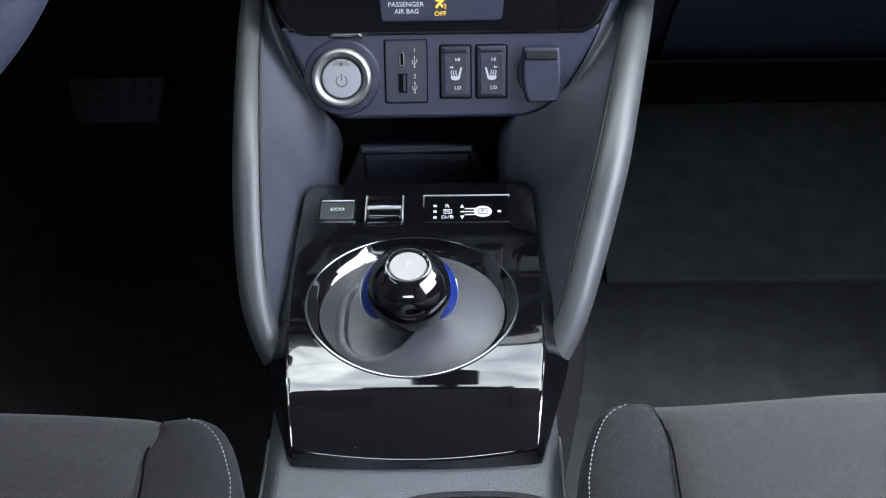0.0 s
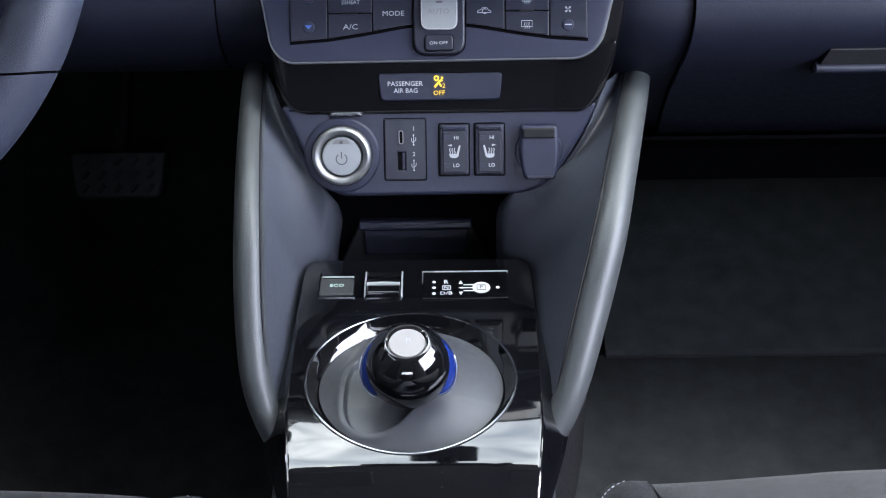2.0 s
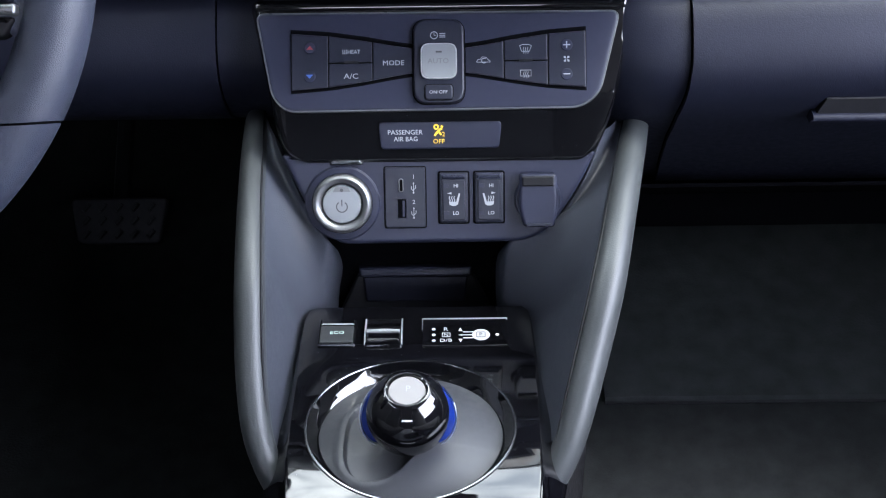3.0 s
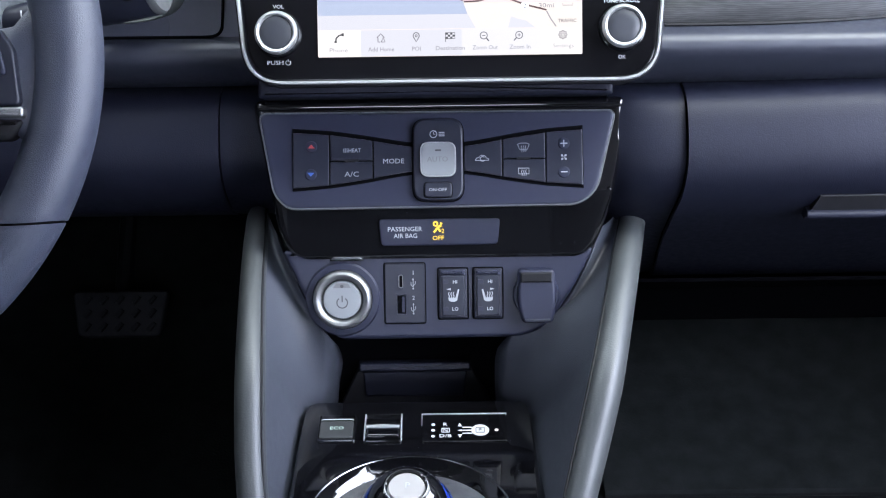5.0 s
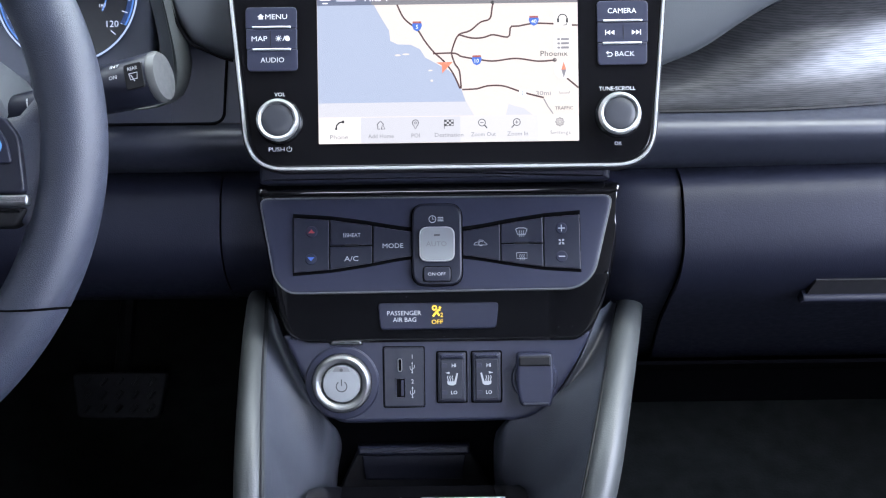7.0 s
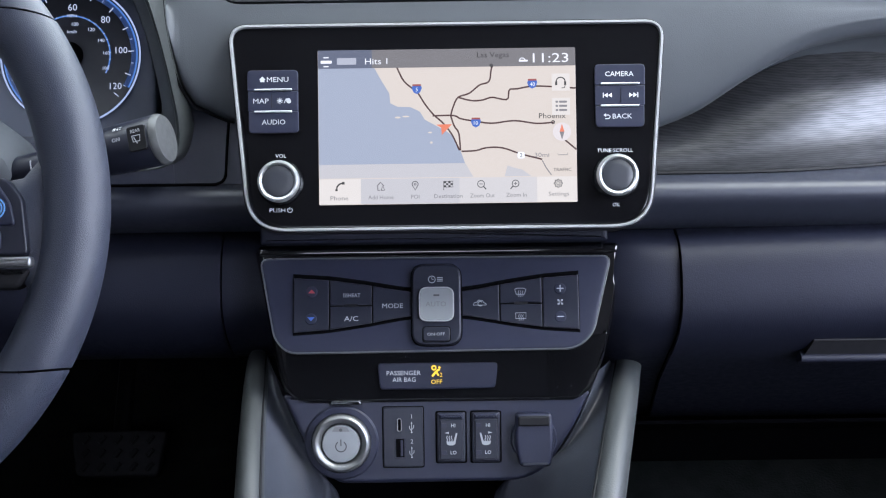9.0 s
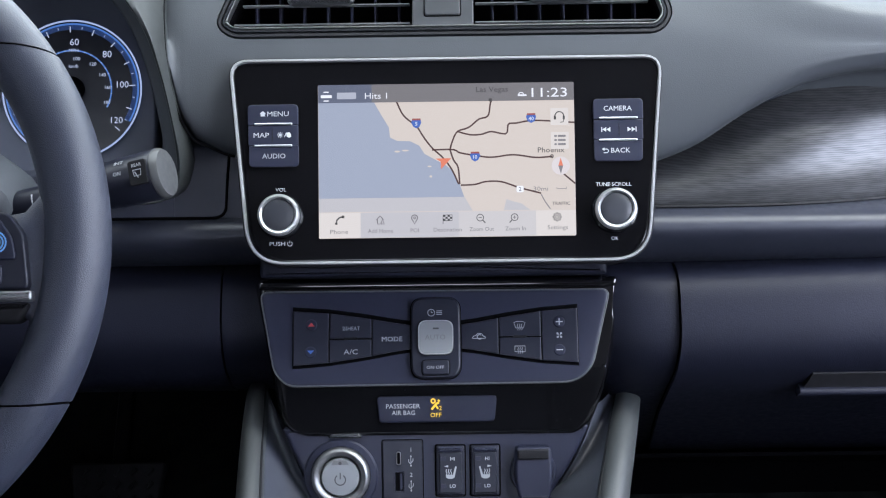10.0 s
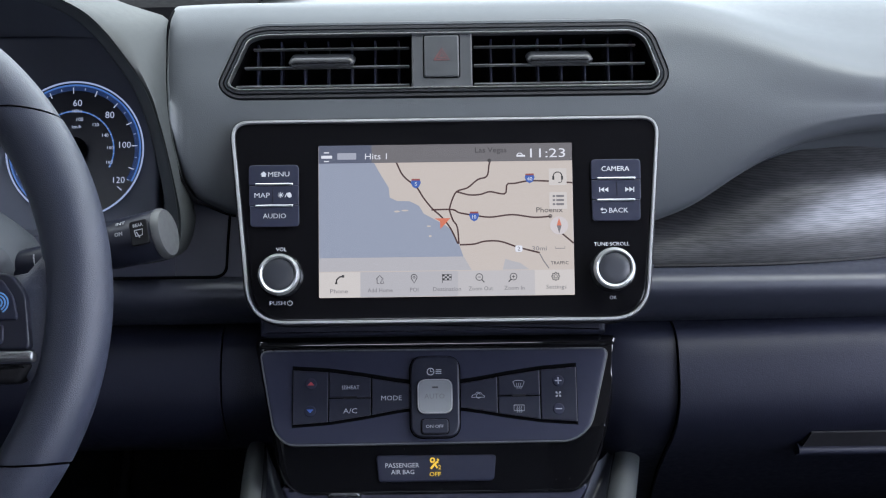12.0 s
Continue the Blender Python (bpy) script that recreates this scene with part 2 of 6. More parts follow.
def window_glass():
    """Thin tinted glass: lets most light pass, mirrors a little."""
    m = bpy.data.materials.new("tinted_glass")
    m.use_nodes = True
    n, l = m.node_tree.nodes, m.node_tree.links
    clear, gloss, mix = n.new("ShaderNodeBsdfTransparent"), n.new("ShaderNodeBsdfGlossy"), n.new("ShaderNodeMixShader")
    clear.inputs["Color"].default_value = (0.60, 0.615, 0.535, 1)
    gloss.inputs["Roughness"].default_value = 0.02
    mix.inputs["Fac"].default_value = 0.06
    l.new(clear.outputs["BSDF"], mix.inputs[1])
    l.new(gloss.outputs["BSDF"], mix.inputs[2])
    l.new(mix.outputs["Shader"], n["Material Output"].inputs["Surface"])
    return m


GLASS = window_glass()


# ---- shape helpers ----
def panel_pose(x, y, z, lean):
    """A plane that faces the rear of the car and leans back: local x right, y up along it, z out of it."""
    return pose(x, y, z, 90 - lean)


def finish(bm, angle=35):
    bmesh.ops.recalc_face_normals(bm, faces=bm.faces)
    lim = radians(angle)
    for f in bm.faces:
        f.smooth = True
    for e in bm.edges:
        if len(e.link_faces) == 2 and e.calc_face_angle(0) > lim:
            e.smooth = False


def part(name, bm, mat, parent=None, label="", m=None):
    finish(bm)
    me = bpy.data.meshes.new(name)
    bm.to_mesh(me)
    bm.free()
    me.materials.append(mat)
    ob = new(name, me)
    if parent is not None:
        ob.parent = parent
    if m is not None:
        ob.matrix_basis = m
    if label:
        ob["label"] = label
    return ob


def thing(name, m, label, category, group="", kind=""):
    ob = new(name)
    ob.empty_display_size = 0.02
    ob.matrix_basis = m
    return tagged(ob, label, category, group, kind)


def round_poly(pts, radii, n=6):
    """Outline of a polygon with rounded corners (anticlockwise)."""
    if not isinstance(radii, (list, tuple)):
        radii = [radii] * len(pts)
    out = []
    k = len(pts)
    for i in range(k):
        p, a, b = Vector(pts[i]), Vector(pts[i - 1]), Vector(pts[(i + 1) % k])
        da, db = (a - p), (b - p)
        r = min(radii[i], da.length * 0.49, db.length * 0.49)
        s, e = p + da.normalized() * r, p + db.normalized() * r
        for j in range(n + 1):
            u = j / n
            q = s * (1 - u) ** 2 + p * 2 * u * (1 - u) + e * u * u
            out.append((q.x, q.y))
    return out


def rect(x0, y0, x1, y1, r=0.002, n=4):
    return round_poly([(x0, y0), (x1, y0), (x1, y1), (x0, y1)], r, n)


def inset(pts, d):
    k = len(pts)
    area = sum(pts[i - 1][0] * pts[i][1] - pts[i][0] * pts[i - 1][1] for i in range(k))
    sgn = 1 if area > 0 else -1
    out = []
    for i in range(k):
        a, b = Vector(pts[i - 1]), Vector(pts[(i + 1) % k])
        t = b - a
        if t.length < 1e-9:
            out.append(pts[i])
            continue
        t.normalize()
        out.append((pts[i][0] - t.y * d * sgn, pts[i][1] + t.x * d * sgn))
    return out


def skin(loops, close=True, cap0=False, cap1=True):
    """Join loops of 3D points one after another into a skin."""
    bm = bmesh.new()
    rows = [[bm.verts.new(p) for p in lp] for lp in loops]
    k = len(rows[0])
    for a, b in zip(rows, rows[1:]):
        for i in range(k if close else k - 1):
            j = (i + 1) % k
            bm.faces.new((a[i], a[j], b[j], b[i]))
    if cap0:
        bm.faces.new(rows[0][::-1])
    if cap1:
        bm.faces.new(rows[-1])
    return bm


def slab(pts, z0, z1, bevel=0.0008, steps=3):
    """A plate with an outline, from z0 to z1, its upper edge rounded."""
    loops = [[(x, y, z0) for x, y in pts]]
    for i in range(steps + 1):
        a = math.pi / 2 * i / steps
        q = inset(pts, bevel * (1 - math.cos(a)))
        loops.append([(x, y, z1 - bevel + bevel * math.sin(a)) for x, y in q])
    mx, my = sum(p[0] for p in loops[-1]) / len(pts), sum(p[1] for p in loops[-1]) / len(pts)
    loops.append([(x + (mx - x) * 0.02, y + (my - y) * 0.02, z1) for x, y, _ in loops[-1]])
    return skin(loops, cap0=True)


def frame_ring(pts, width, z0, z1):
    """A rim along an outline: outer wall, rounded crown, inner wall."""
    inn = inset(pts, width)
    mid1, mid2 = inset(pts, width * 0.25), inset(pts, width * 0.75)
    loops = [[(x, y, z0) for x, y in pts], [(x, y, z0 + (z1 - z0) * 0.7) for x, y in pts], [(x, y, z1) for x, y in mid1], [(x, y, z1) for x, y in mid2],
             [(x, y, z0 + (z1 - z0) * 0.7) for x, y in inn], [(x, y, z0) for x, y in inn]]
    return skin(loops, cap1=False)


def lathe(profile, n=40, cx=0.0, cy=0.0, cap=True):
    """Turn a profile of (radius, z) round the local z axis."""
    loops = [[(cx + r * math.cos(2 * math.pi * i / n), cy + r * math.sin(2 * math.pi * i / n), z) for i in range(n)] for r, z in profile]
    return skin(loops, cap0=cap, cap1=cap)


def grid(rows, thick=0.0):
    """A sheet through rows of points; with a thickness, closed below by a copy moved along thick."""
    bm = bmesh.new()
    vs = [[bm.verts.new(p) for p in r] for r in rows]
    for a, b in zip(vs, vs[1:]):
        for i in range(len(a) - 1):
            bm.faces.new((a[i], a[i + 1], b[i + 1], b[i]))
    if thick:
        bmesh.ops.recalc_face_normals(bm, faces=bm.faces)
        bmesh.ops.solidify(bm, geom=bm.faces[:], thickness=thick)
    return bm


def spline(pts, n):
    """n points along a smooth curve through pts."""
    p = [Vector(q) for q in pts]
    d = [0.0]
    for a, b in zip(p, p[1:]):
        d.append(d[-1] + (b - a).length)
    out = []
    for i in range(n):
        s = d[-1] * i / (n - 1)
        k = max(j for j in range(len(d) - 1) if d[j] <= s + 1e-12)
        u = (s - d[k]) / (d[k + 1] - d[k])
        p0, p1, p2, p3 = p[max(k - 1, 0)], p[k], p[k + 1], p[min(k + 2, len(p) - 1)]
        out.append(0.5 * ((2 * p1) + (p2 - p0) * u + (2 * p0 - 5 * p1 + 4 * p2 - p3) * u * u + (3 * p1 - p0 - 3 * p2 + p3) * u ** 3))
    return out


def lerp_list(tab, x):
    """Value at x of a table of (x, value)."""
    return float(np.interp(x, [a for a, b in tab], [b for a, b in tab]))


def smooth_list(tab, n=120):
    """The same table along a smooth curve through its rows."""
    return sorted((p.x, p.y) for p in spline([(a, b, 0) for a, b in tab], n))


def tube(path, radii, n=14, flat=1.0, up=(0, 0, 1), closed=False):
    """A rounded bar along a path; radii: one number or one for each point; flat: height over width."""
    path = [Vector(p) for p in path]
    k = len(path)
    if not isinstance(radii, (list, tuple)):
        radii = [radii] * k
    loops = []
    for i, p in enumerate(path):
        a = path[i - 1] if (i or closed) else path[0]
        b = path[(i + 1) % k] if (i < k - 1 or closed) else path[-1]
        t = (b - a).normalized()
        side = t.cross(Vector(up))
        side = side.normalized() if side.length > 1e-6 else Vector((1, 0, 0))
        top = side.cross(t).normalized()
        loops.append([tuple(p + side * math.cos(2 * math.pi * j / n) * radii[i] + top * math.sin(2 * math.pi * j / n) * radii[i] * flat) for j in range(n)])
    if closed:
        loops.append(loops[0])
        bm = skin(loops, cap1=False)
        bmesh.ops.remove_doubles(bm, verts=bm.verts, dist=1e-6)
        return bm
    return skin(loops, cap0=True)


def stroke(pts, width, z=0.0, thick=0.0002):
    """A flat drawn line along points (x, y)."""
    p = [Vector((a, b)) for a, b in pts]
    left, right = [], []
    for i, q in enumerate(p):
        t = (p[min(i + 1, len(p) - 1)] - p[max(i - 1, 0)])
        t = t.normalized() if t.length > 1e-9 else Vector((1, 0))
        nn = Vector((-t.y, t.x)) * width / 2
        left.append(q + nn)
        right.append(q - nn)
    bm = bmesh.new()
    lo = [(bm.verts.new((a.x, a.y, z)), bm.verts.new((b.x, b.y, z))) for a, b in zip(left, right)]
    hi = [(bm.verts.new((a.x, a.y, z + thick)), bm.verts.new((b.x, b.y, z + thick))) for a, b in zip(left, right)]
    for i in range(len(p) - 1):
        bm.faces.new((hi[i][0], hi[i][1], hi[i + 1][1], hi[i + 1][0]))
        bm.faces.new((lo[i][0], hi[i][0], hi[i + 1][0], lo[i + 1][0]))
        bm.faces.new((lo[i][1], lo[i + 1][1], hi[i + 1][1], hi[i][1]))
    return bm


def merge(*bms):
    out = bmesh.new()
    for b in bms:
        me = bpy.data.meshes.new("m")
        b.to_mesh(me)
        b.free()
        out.from_mesh(me)
        bpy.data.meshes.remove(me)
    return out


def shifted(bm, m):
    bmesh.ops.transform(bm, matrix=m, verts=bm.verts)
    return bm


def text(body, size, x, y, z=0.0, parent=None, mat=None, name="lettering", thick=0.0001, width=None):
    """Letters of the built-in font, their middle at (x, y); size: height of the capitals."""
    cu = bpy.data.curves.new("t", "FONT")
    cu.body, cu.size, cu.align_x, cu.align_y, cu.extrude, cu.resolution_u = body, size / 0.72, "CENTER", "CENTER", thick, 2
    ob = new("t", cu)
    bpy.context.view_layer.update()
    me = bpy.data.meshes.new_from_object(ob.evaluated_get(bpy.context.evaluated_depsgraph_get()))
    bpy.data.objects.remove(ob)
    bpy.data.curves.remove(cu)
    co = np.array([v.co[:] for v in me.vertices])
    c = (co.max(0) + co.min(0)) / 2
    sx = width / (co[:, 0].max() - co[:, 0].min()) if width else 1.0
    me.transform(Matrix.Translation((x, y, z)) @ Matrix.Diagonal((sx, 1, 1, 1)) @ Matrix.Translation((-c[0], -c[1], 0)))
    me.name = name
    me.materials.clear()
    me.materials.append(mat)
    out = new(name, me)
    out.parent = parent
    return out


def arc(cx, cy, r, a0, a1, n=24):
    return [(cx + r * math.cos(radians(a0 + (a1 - a0) * i / n)), cy + r * math.sin(radians(a0 + (a1 - a0) * i / n))) for i in range(n + 1)]


def circle(cx, cy, r, n=28):
    return [(cx + r * math.cos(2 * math.pi * i / n), cy + r * math.sin(2 * math.pi * i / n)) for i in range(n)]


# ---- cabin shell ----
def box(x0, y0, z0, x1, y1, z1):
    bm = bmesh.new()
    bmesh.ops.create_cube(bm, size=1.0, matrix=Matrix.Translation(((x0 + x1) / 2, (y0 + y1) / 2, (z0 + z1) / 2)) @ Matrix.Diagonal((x1 - x0, y1 - y0, z1 - z0, 1)))
    return bm


def setting(name, bm, mat, label, category):
    return tagged(part(name, bm, mat), label, category, kind="structure")


setting("ground", box(-400, -400, -0.62, 400, 400, -0.60), PAVING, "grey asphalt of the open car park outside", "ground")
MAT_Y = 1.268
FLOOR_LINE = [(-1.35, 0.0), (0.6, 0.0), (0.95, 0.004), (1.20, 0.034), (1.36, 0.062), (1.46, 0.088), (1.56, 0.130), (1.68, 0.205), (1.80, 0.33), (1.86, 0.52)]
setting("floor", grid([[(x, y, z) for x in np.linspace(-0.76, 0.76, 30)] for y, z in [tuple(p)[:2] for p in spline([(a, b, 0) for a, b in FLOOR_LINE], 40)]], 0.03), CARPET, "dark loop carpet on the car floor and toe board", "floor")
floor_line = [tuple(p)[:2] for p in spline([(a, b, 0) for a, b in FLOOR_LINE], 120)]
mat = thing("floor_mat", pose(0, 0, 0), "dark grey cut-pile mat on the passenger footwell floor", "floor mat")
part("mat_face", grid([[(x, y, lerp_list(floor_line, y) + 0.034 + lift) for x in np.linspace(0.150, 0.690, 24)] for y, lift in [(MAT_Y, -0.004), (MAT_Y + 0.002, 0.0)] + [(y, 0.0) for y in np.linspace(MAT_Y + 0.02, 1.62, 20)]], 0.004), MATPILE, mat)
part("binding", tube([(x, MAT_Y - 0.001, lerp_list(floor_line, MAT_Y) + 0.032) for x in np.linspace(0.150, 0.690, 12)], 0.0028, 8), BLACK, mat, "dark stitched edge of the mat")
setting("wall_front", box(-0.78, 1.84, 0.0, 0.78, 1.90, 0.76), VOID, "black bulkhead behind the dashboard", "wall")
# unseen wall closes the left window so the driver side stays dark
setting("wall_left", merge(box(-0.80, -1.35, 0.0, -0.74, 1.0, 1.12), box(-0.80, 1.0, 0.0, -0.74, 1.86, 0.90)), DOORSKIN, "unseen dark left wall, raised over the window to block light", "door lining")
# unseen wall; its stepped heights set how much daylight enters
setting("wall_right", merge(box(0.74, -1.35, 0.0, 0.80, 0.05, 0.74), box(0.74, 0.05, 0.0, 0.80, 0.84, 0.58), box(0.74, 0.84, 0.0, 0.80, 1.86, 0.70)), DOORSKIN, "unseen dark right wall, sill stepped to shape light from the open side", "door lining")
setting("wall_back", box(-0.78, -1.42, 0.0, 0.78, -1.36, 0.82), DOORSKIN, "dark lining behind the rear seats", "wall")
HEADER_Y, HEADER_Z = 0.85, 1.125
ROOF = [(-1.36, 1.06), (-1.0, 1.14), (-0.4, 1.185), (0.3, 1.185), (0.62, 1.165), (HEADER_Y, HEADER_Z)]


def header(x, y):
    """The headliner bows forward round the foot of the mirror."""
    return 0.034 * max(0.0, 1.0 - (x / 0.34) ** 2) * max(0.0, (y - 0.62) / 0.23) ** 2


setting("ceiling", grid([[(x, y + header(x, y), z - 0.06 * (abs(x) / 0.66) ** 3 - 0.5 * header(x, y)) for x in np.linspace(-0.66, 0.66, 40)] for y, z in [tuple(p)[:2] for p in spline([(a, b, 0) for a, b in ROOF], 30)]], 0.025), HEADLINER, "pale grey woven headliner", "ceiling")
setting("windscreen", grid([[(x * (1.0 - 0.10 * u), 1.78 + (HEADER_Y - 0.01 - 1.78) * u, 0.765 + (HEADER_Z + 0.004 - 0.765) * u ** 0.92 - 0.02 * (x / 0.74) ** 2) for x in np.linspace(-0.74, 0.74, 16)] for u in np.linspace(0, 1, 12)]), GLASS, "tinted glass windscreen over the dashboard", "windscreen")
for side in (-1, 1):
    nm = "left" if side < 0 else "right"
    setting("pillar_front_" + nm, tube(spline([(side * 0.70, 1.62, 0.72), (side * 0.68, 1.2, 0.93), (side * 0.63, HEADER_Y, HEADER_Z - 0.05), (side * 0.64, 0.3, 1.12)], 14), 0.04, 10), HEADLINER, "grey lining of the windscreen pillar", "pillar")
    setting("pillar_middle_" + nm, tube([(side * 0.74, 0.02, 0.66), (side * 0.70, -0.03, 0.92), (side * 0.65, -0.05, 1.14)], 0.055, 10), HEADLINER, "grey lining of the door pillar", "pillar")
    setting("pillar_rear_" + nm, tube([(side * 0.72, -1.40, 0.68), (side * 0.66, -1.12, 0.95), (side * 0.62, -0.95, 1.12)], 0.10, 10), DOORSKIN, "dark lining of the rear pillar", "pillar")
    visor = thing("sun_visor", pose(side * 0.305, 0.690, 1.128, -9, 0, 0), "grey cloth sun visor folded up against the headliner", "sun visor", "sun visors")
    part("visor_board", slab(rect(-0.20, -0.105, 0.20, 0.105, 0.03, 6), -0.020, 0.004, 0.008), VISOR, visor)
    part("visor_label", slab(rect(-0.085, -0.070, 0.085, -0.030, 0.002, 2), -0.0215, -0.0203, 0.0004), WHITE, visor, "pale notice plate under the visor")
mirror = thing("rear_view_mirror", pose(-0.004, 0.893, 1.090), "black rear-view mirror hanging from the windscreen header", "mirror")
part("mirror_shell", shifted(slab(rect(-0.115, -0.032, 0.115, 0.032, 0.022, 6), -0.03, 0.0, 0.012), pose(0, -0.03, 0, 80)), BLACK, mirror)
part("mirror_stem", tube([(0, -0.01, 0), (0, 0.04, 0.01), (0, 0.08, 0.0)], 0.016, 10), BLACK, mirror)
part("sensor_pod", shifted(slab(rect(-0.048, -0.075, 0.048, 0.075, 0.014, 5), -0.02, 0.02, 0.01), pose(0, 0.10, 0.0, -24)), BLACK, mirror)

# ---- dashboard ----
dash = thing("dashboard", pose(0, 0, 0), "dark grey moulded dashboard with soft padded top", "dashboard")
EDGE = [(-0.192, 0.755), (-0.1885, 0.738), (-0.1872, 0.724), (-0.1857, 0.711), (-0.182, 0.691), (-0.1785, 0.6805), (-0.1722, 0.6700), (-0.1646, 0.6655), (-0.152, 0.6590), (-0.14, 0.655), (0.14, 0.644), (0.1507, 0.6487), (0.1664, 0.6547), (0.182, 0.6627), (0.2051, 0.6787), (0.2242, 0.6905),
        (0.2433, 0.7003), (0.2625, 0.7061), (0.2818, 0.7098), (0.3082, 0.7126), (0.38, 0.715), (0.55, 0.712), (0.75, 0.70)]
VENT = panel_pose(0.0, 1.085, 0.755, 25)
VENT_OUT = [(-0.1545, -0.0125), (-0.1440, -0.0215), (0.1505, -0.0215), (0.1595, -0.009), (0.148, 0.0225), (0.136, 0.0300), (-0.124, 0.0300), (-0.1375, 0.0255)]


def in_poly(x, y, pts):
    hit = False
    for i in range(len(pts)):
        (x0, y0), (x1, y1) = pts[i - 1], pts[i]
        if (y0 > y) != (y1 > y) and x < (x1 - x0) * (y - y0) / (y1 - y0) + x0:
            hit = not hit
    return hit


LOW = [(0.140, 0.629), (0.150, 0.6370), (0.1564, 0.6388), (0.1813, 0.6460), (0.2088, 0.6610), (0.248, 0.6785), (0.2796, 0.6843), (0.3145, 0.688), (0.45, 0.690), (0.76, 0.68)]


i0 = next(i for i, p in enumerate(EDGE) if p[0] >= 0.14)
EDGE = EDGE[:i0] + smooth_list(EDGE[i0:])
LOW = smooth_list(LOW)


def pad_profile(x):
    """Section of the padded top at x: (y, z) from its lower edge over the crest to the windscreen."""
    e = lerp_list(EDGE, x)
    low = lerp_list(LOW, x) if x > 0.14 else e - 0.014
    k = min(1.0, max(0.0, (x - 0.150) / 0.16))
    k = k * k * (3 - 2 * k)
    face = [(1.0755, 0.737), (1.0865, 0.7605), (1.0965, 0.780), (1.110, 0.7905), (1.130, 0.7945), (1.18, 0.789), (1.30, 0.772), (1.70, 0.735)]
    right = [(1.0660, 0.730), (1.0672, 0.7410), (1.0708, 0.7480), (1.0815, 0.7545), (1.110, 0.7680), (1.18, 0.788), (1.30, 0.772), (1.70, 0.735)]
    f0 = [(a + (c - a) * k, b + (d - b) * k) for (a, b), (c, d) in zip(face, right)]
    z0 = e + 0.008
    # beside the cluster hood the edge climbs the face and follows it back
    y0 = lerp_list([(0.60, 1.0645), (0.725, 1.0645), (0.737, 1.0655), (0.7566, 1.0730), (0.770, 1.0810), (0.787, 1.0910)], z0) if x < 0 else 1.0645
    pts = [(y0 + d, z) for d, z in ((0.0540, low - 0.003), (0.0520, low + 0.001), (0.0440, low + 0.50 * (e - low)), (0.0220, e - 0.0070), (0.0055, e - 0.0015), (0.0005, z0))]
    lifted = []
    for n, (y, z) in enumerate(f0):
        zz = max(z, z0 + 0.0025 * (n + 1)) if n < 3 else z
        lifted.append((float(np.interp(zz, [q[1] for q in f0[:5]], [q[0] for q in f0[:5]])) if zz > z else y, zz))
    f0 = lifted
    y1, z1 = f0[0]
    pts += [(y0 + (y1 - y0) * (u / 3) ** 2, z0 + (z1 - z0) * u / 3) for u in (1, 2)] + f0
    shoulder = 0.002 * max(0.0, (-0.170 - x) / 0.0185) ** 2
    fall = 0.0015 * max(0.0, (-0.140 - x) / 0.049) ** 2
    return [(x, a + shoulder, b - fall * min(1.0, max(0.0, (b - 0.745) / 0.045))) for a, b in pts]


xs = sorted(set([round(v, 4) for v in np.concatenate([np.arange(-0.1885, -0.172, 0.0011), np.arange(-0.172, 0.330, 0.0045), np.linspace(0.33, 0.76, 20)])]))


def even_spline(pts, n):
    """A smooth curve through pts with n steps between one and the next."""
    p = [Vector(q) for q in pts]
    out = []
    for k in range(len(p) - 1):
        p0, p1, p2, p3 = p[max(k - 1, 0)], p[k], p[k + 1], p[min(k + 2, len(p) - 1)]
        for i in range(n + (k == len(p) - 2)):
            u = i / n
            out.append(0.5 * ((2 * p1) + (p2 - p0) * u + (2 * p0 - 5 * p1 + 4 * p2 - p3) * u * u + (3 * p1 - p0 - 3 * p2 + p3) * u ** 3))
    return out


rows = [even_spline(pad_profile(x), 5) for x in xs]
bm = grid(rows)
vi = VENT.inverted()
hole = inset(VENT_OUT, -0.0010)
dead = []
for f in bm.faces:
    c = vi @ f.calc_center_median()
    if abs(c.z) < 0.05 and in_poly(c.x, c.y, hole):
        dead.append(f)
bmesh.ops.delete(bm, geom=dead, context="FACES")
edge = round_poly(hole, 0.008, 6)
for v in bm.verts:
    c = vi @ v.co
    if v.is_boundary and abs(c.z) < 0.05 and abs(c.x) < 0.17 and -0.035 < c.y < 0.045:
        best = None
        for k in range(len(edge)):
            a, b = Vector(edge[k - 1]), Vector(edge[k])
            u = max(0.0, min(1.0, (c.xy - a).dot(b - a) / max((b - a).length_squared, 1e-12)))
            q = a + (b - a) * u
            if best is None or (q - c.xy).length < (best - c.xy).length:
                best = q
        v.co = VENT @ Vector((best.x, best.y, c.z))
part("top_pad", bm, SOFT, dash, "soft grained grey padded top")

rows = []
for x in np.linspace(0.1495, 0.76, 60):
    top = lerp_list(LOW, x) + 0.004
    back = 1.1 * max(0.0, x - 0.20) ** 2
    rows.append([(p[0], p[1] + back, p[2] - back * (0.88 - p[2]) / 0.93 * 0.0) for p in spline([(x, 1.1110, top), (x, 1.0900, top - 0.22 * (top - 0.614)), (x, 1.0775, top - 0.50 * (top - 0.614)), (x, 1.0722, top - 0.76 * (top - 0.614)), (x, 1.0718, 0.6125)], 14)])
part("trim_insert", grid(rows, 0.003), WOVEN, dash, "woven dark metallic trim insert")
LEDGE = [(1.075, 0.6135), (1.062, 0.6128), (1.052, 0.6108), (1.0465, 0.6045), (1.0482, 0.5965), (1.0565, 0.5840), (1.068, 0.573), (1.085, 0.565)]
LEDGE_L = [(1.069, 0.6095), (1.0605, 0.6078), (1.0555, 0.6035), (1.0540, 0.5970), (1.0565, 0.5895), (1.0640, 0.5810), (1.0750, 0.5725), (1.092, 0.565)]
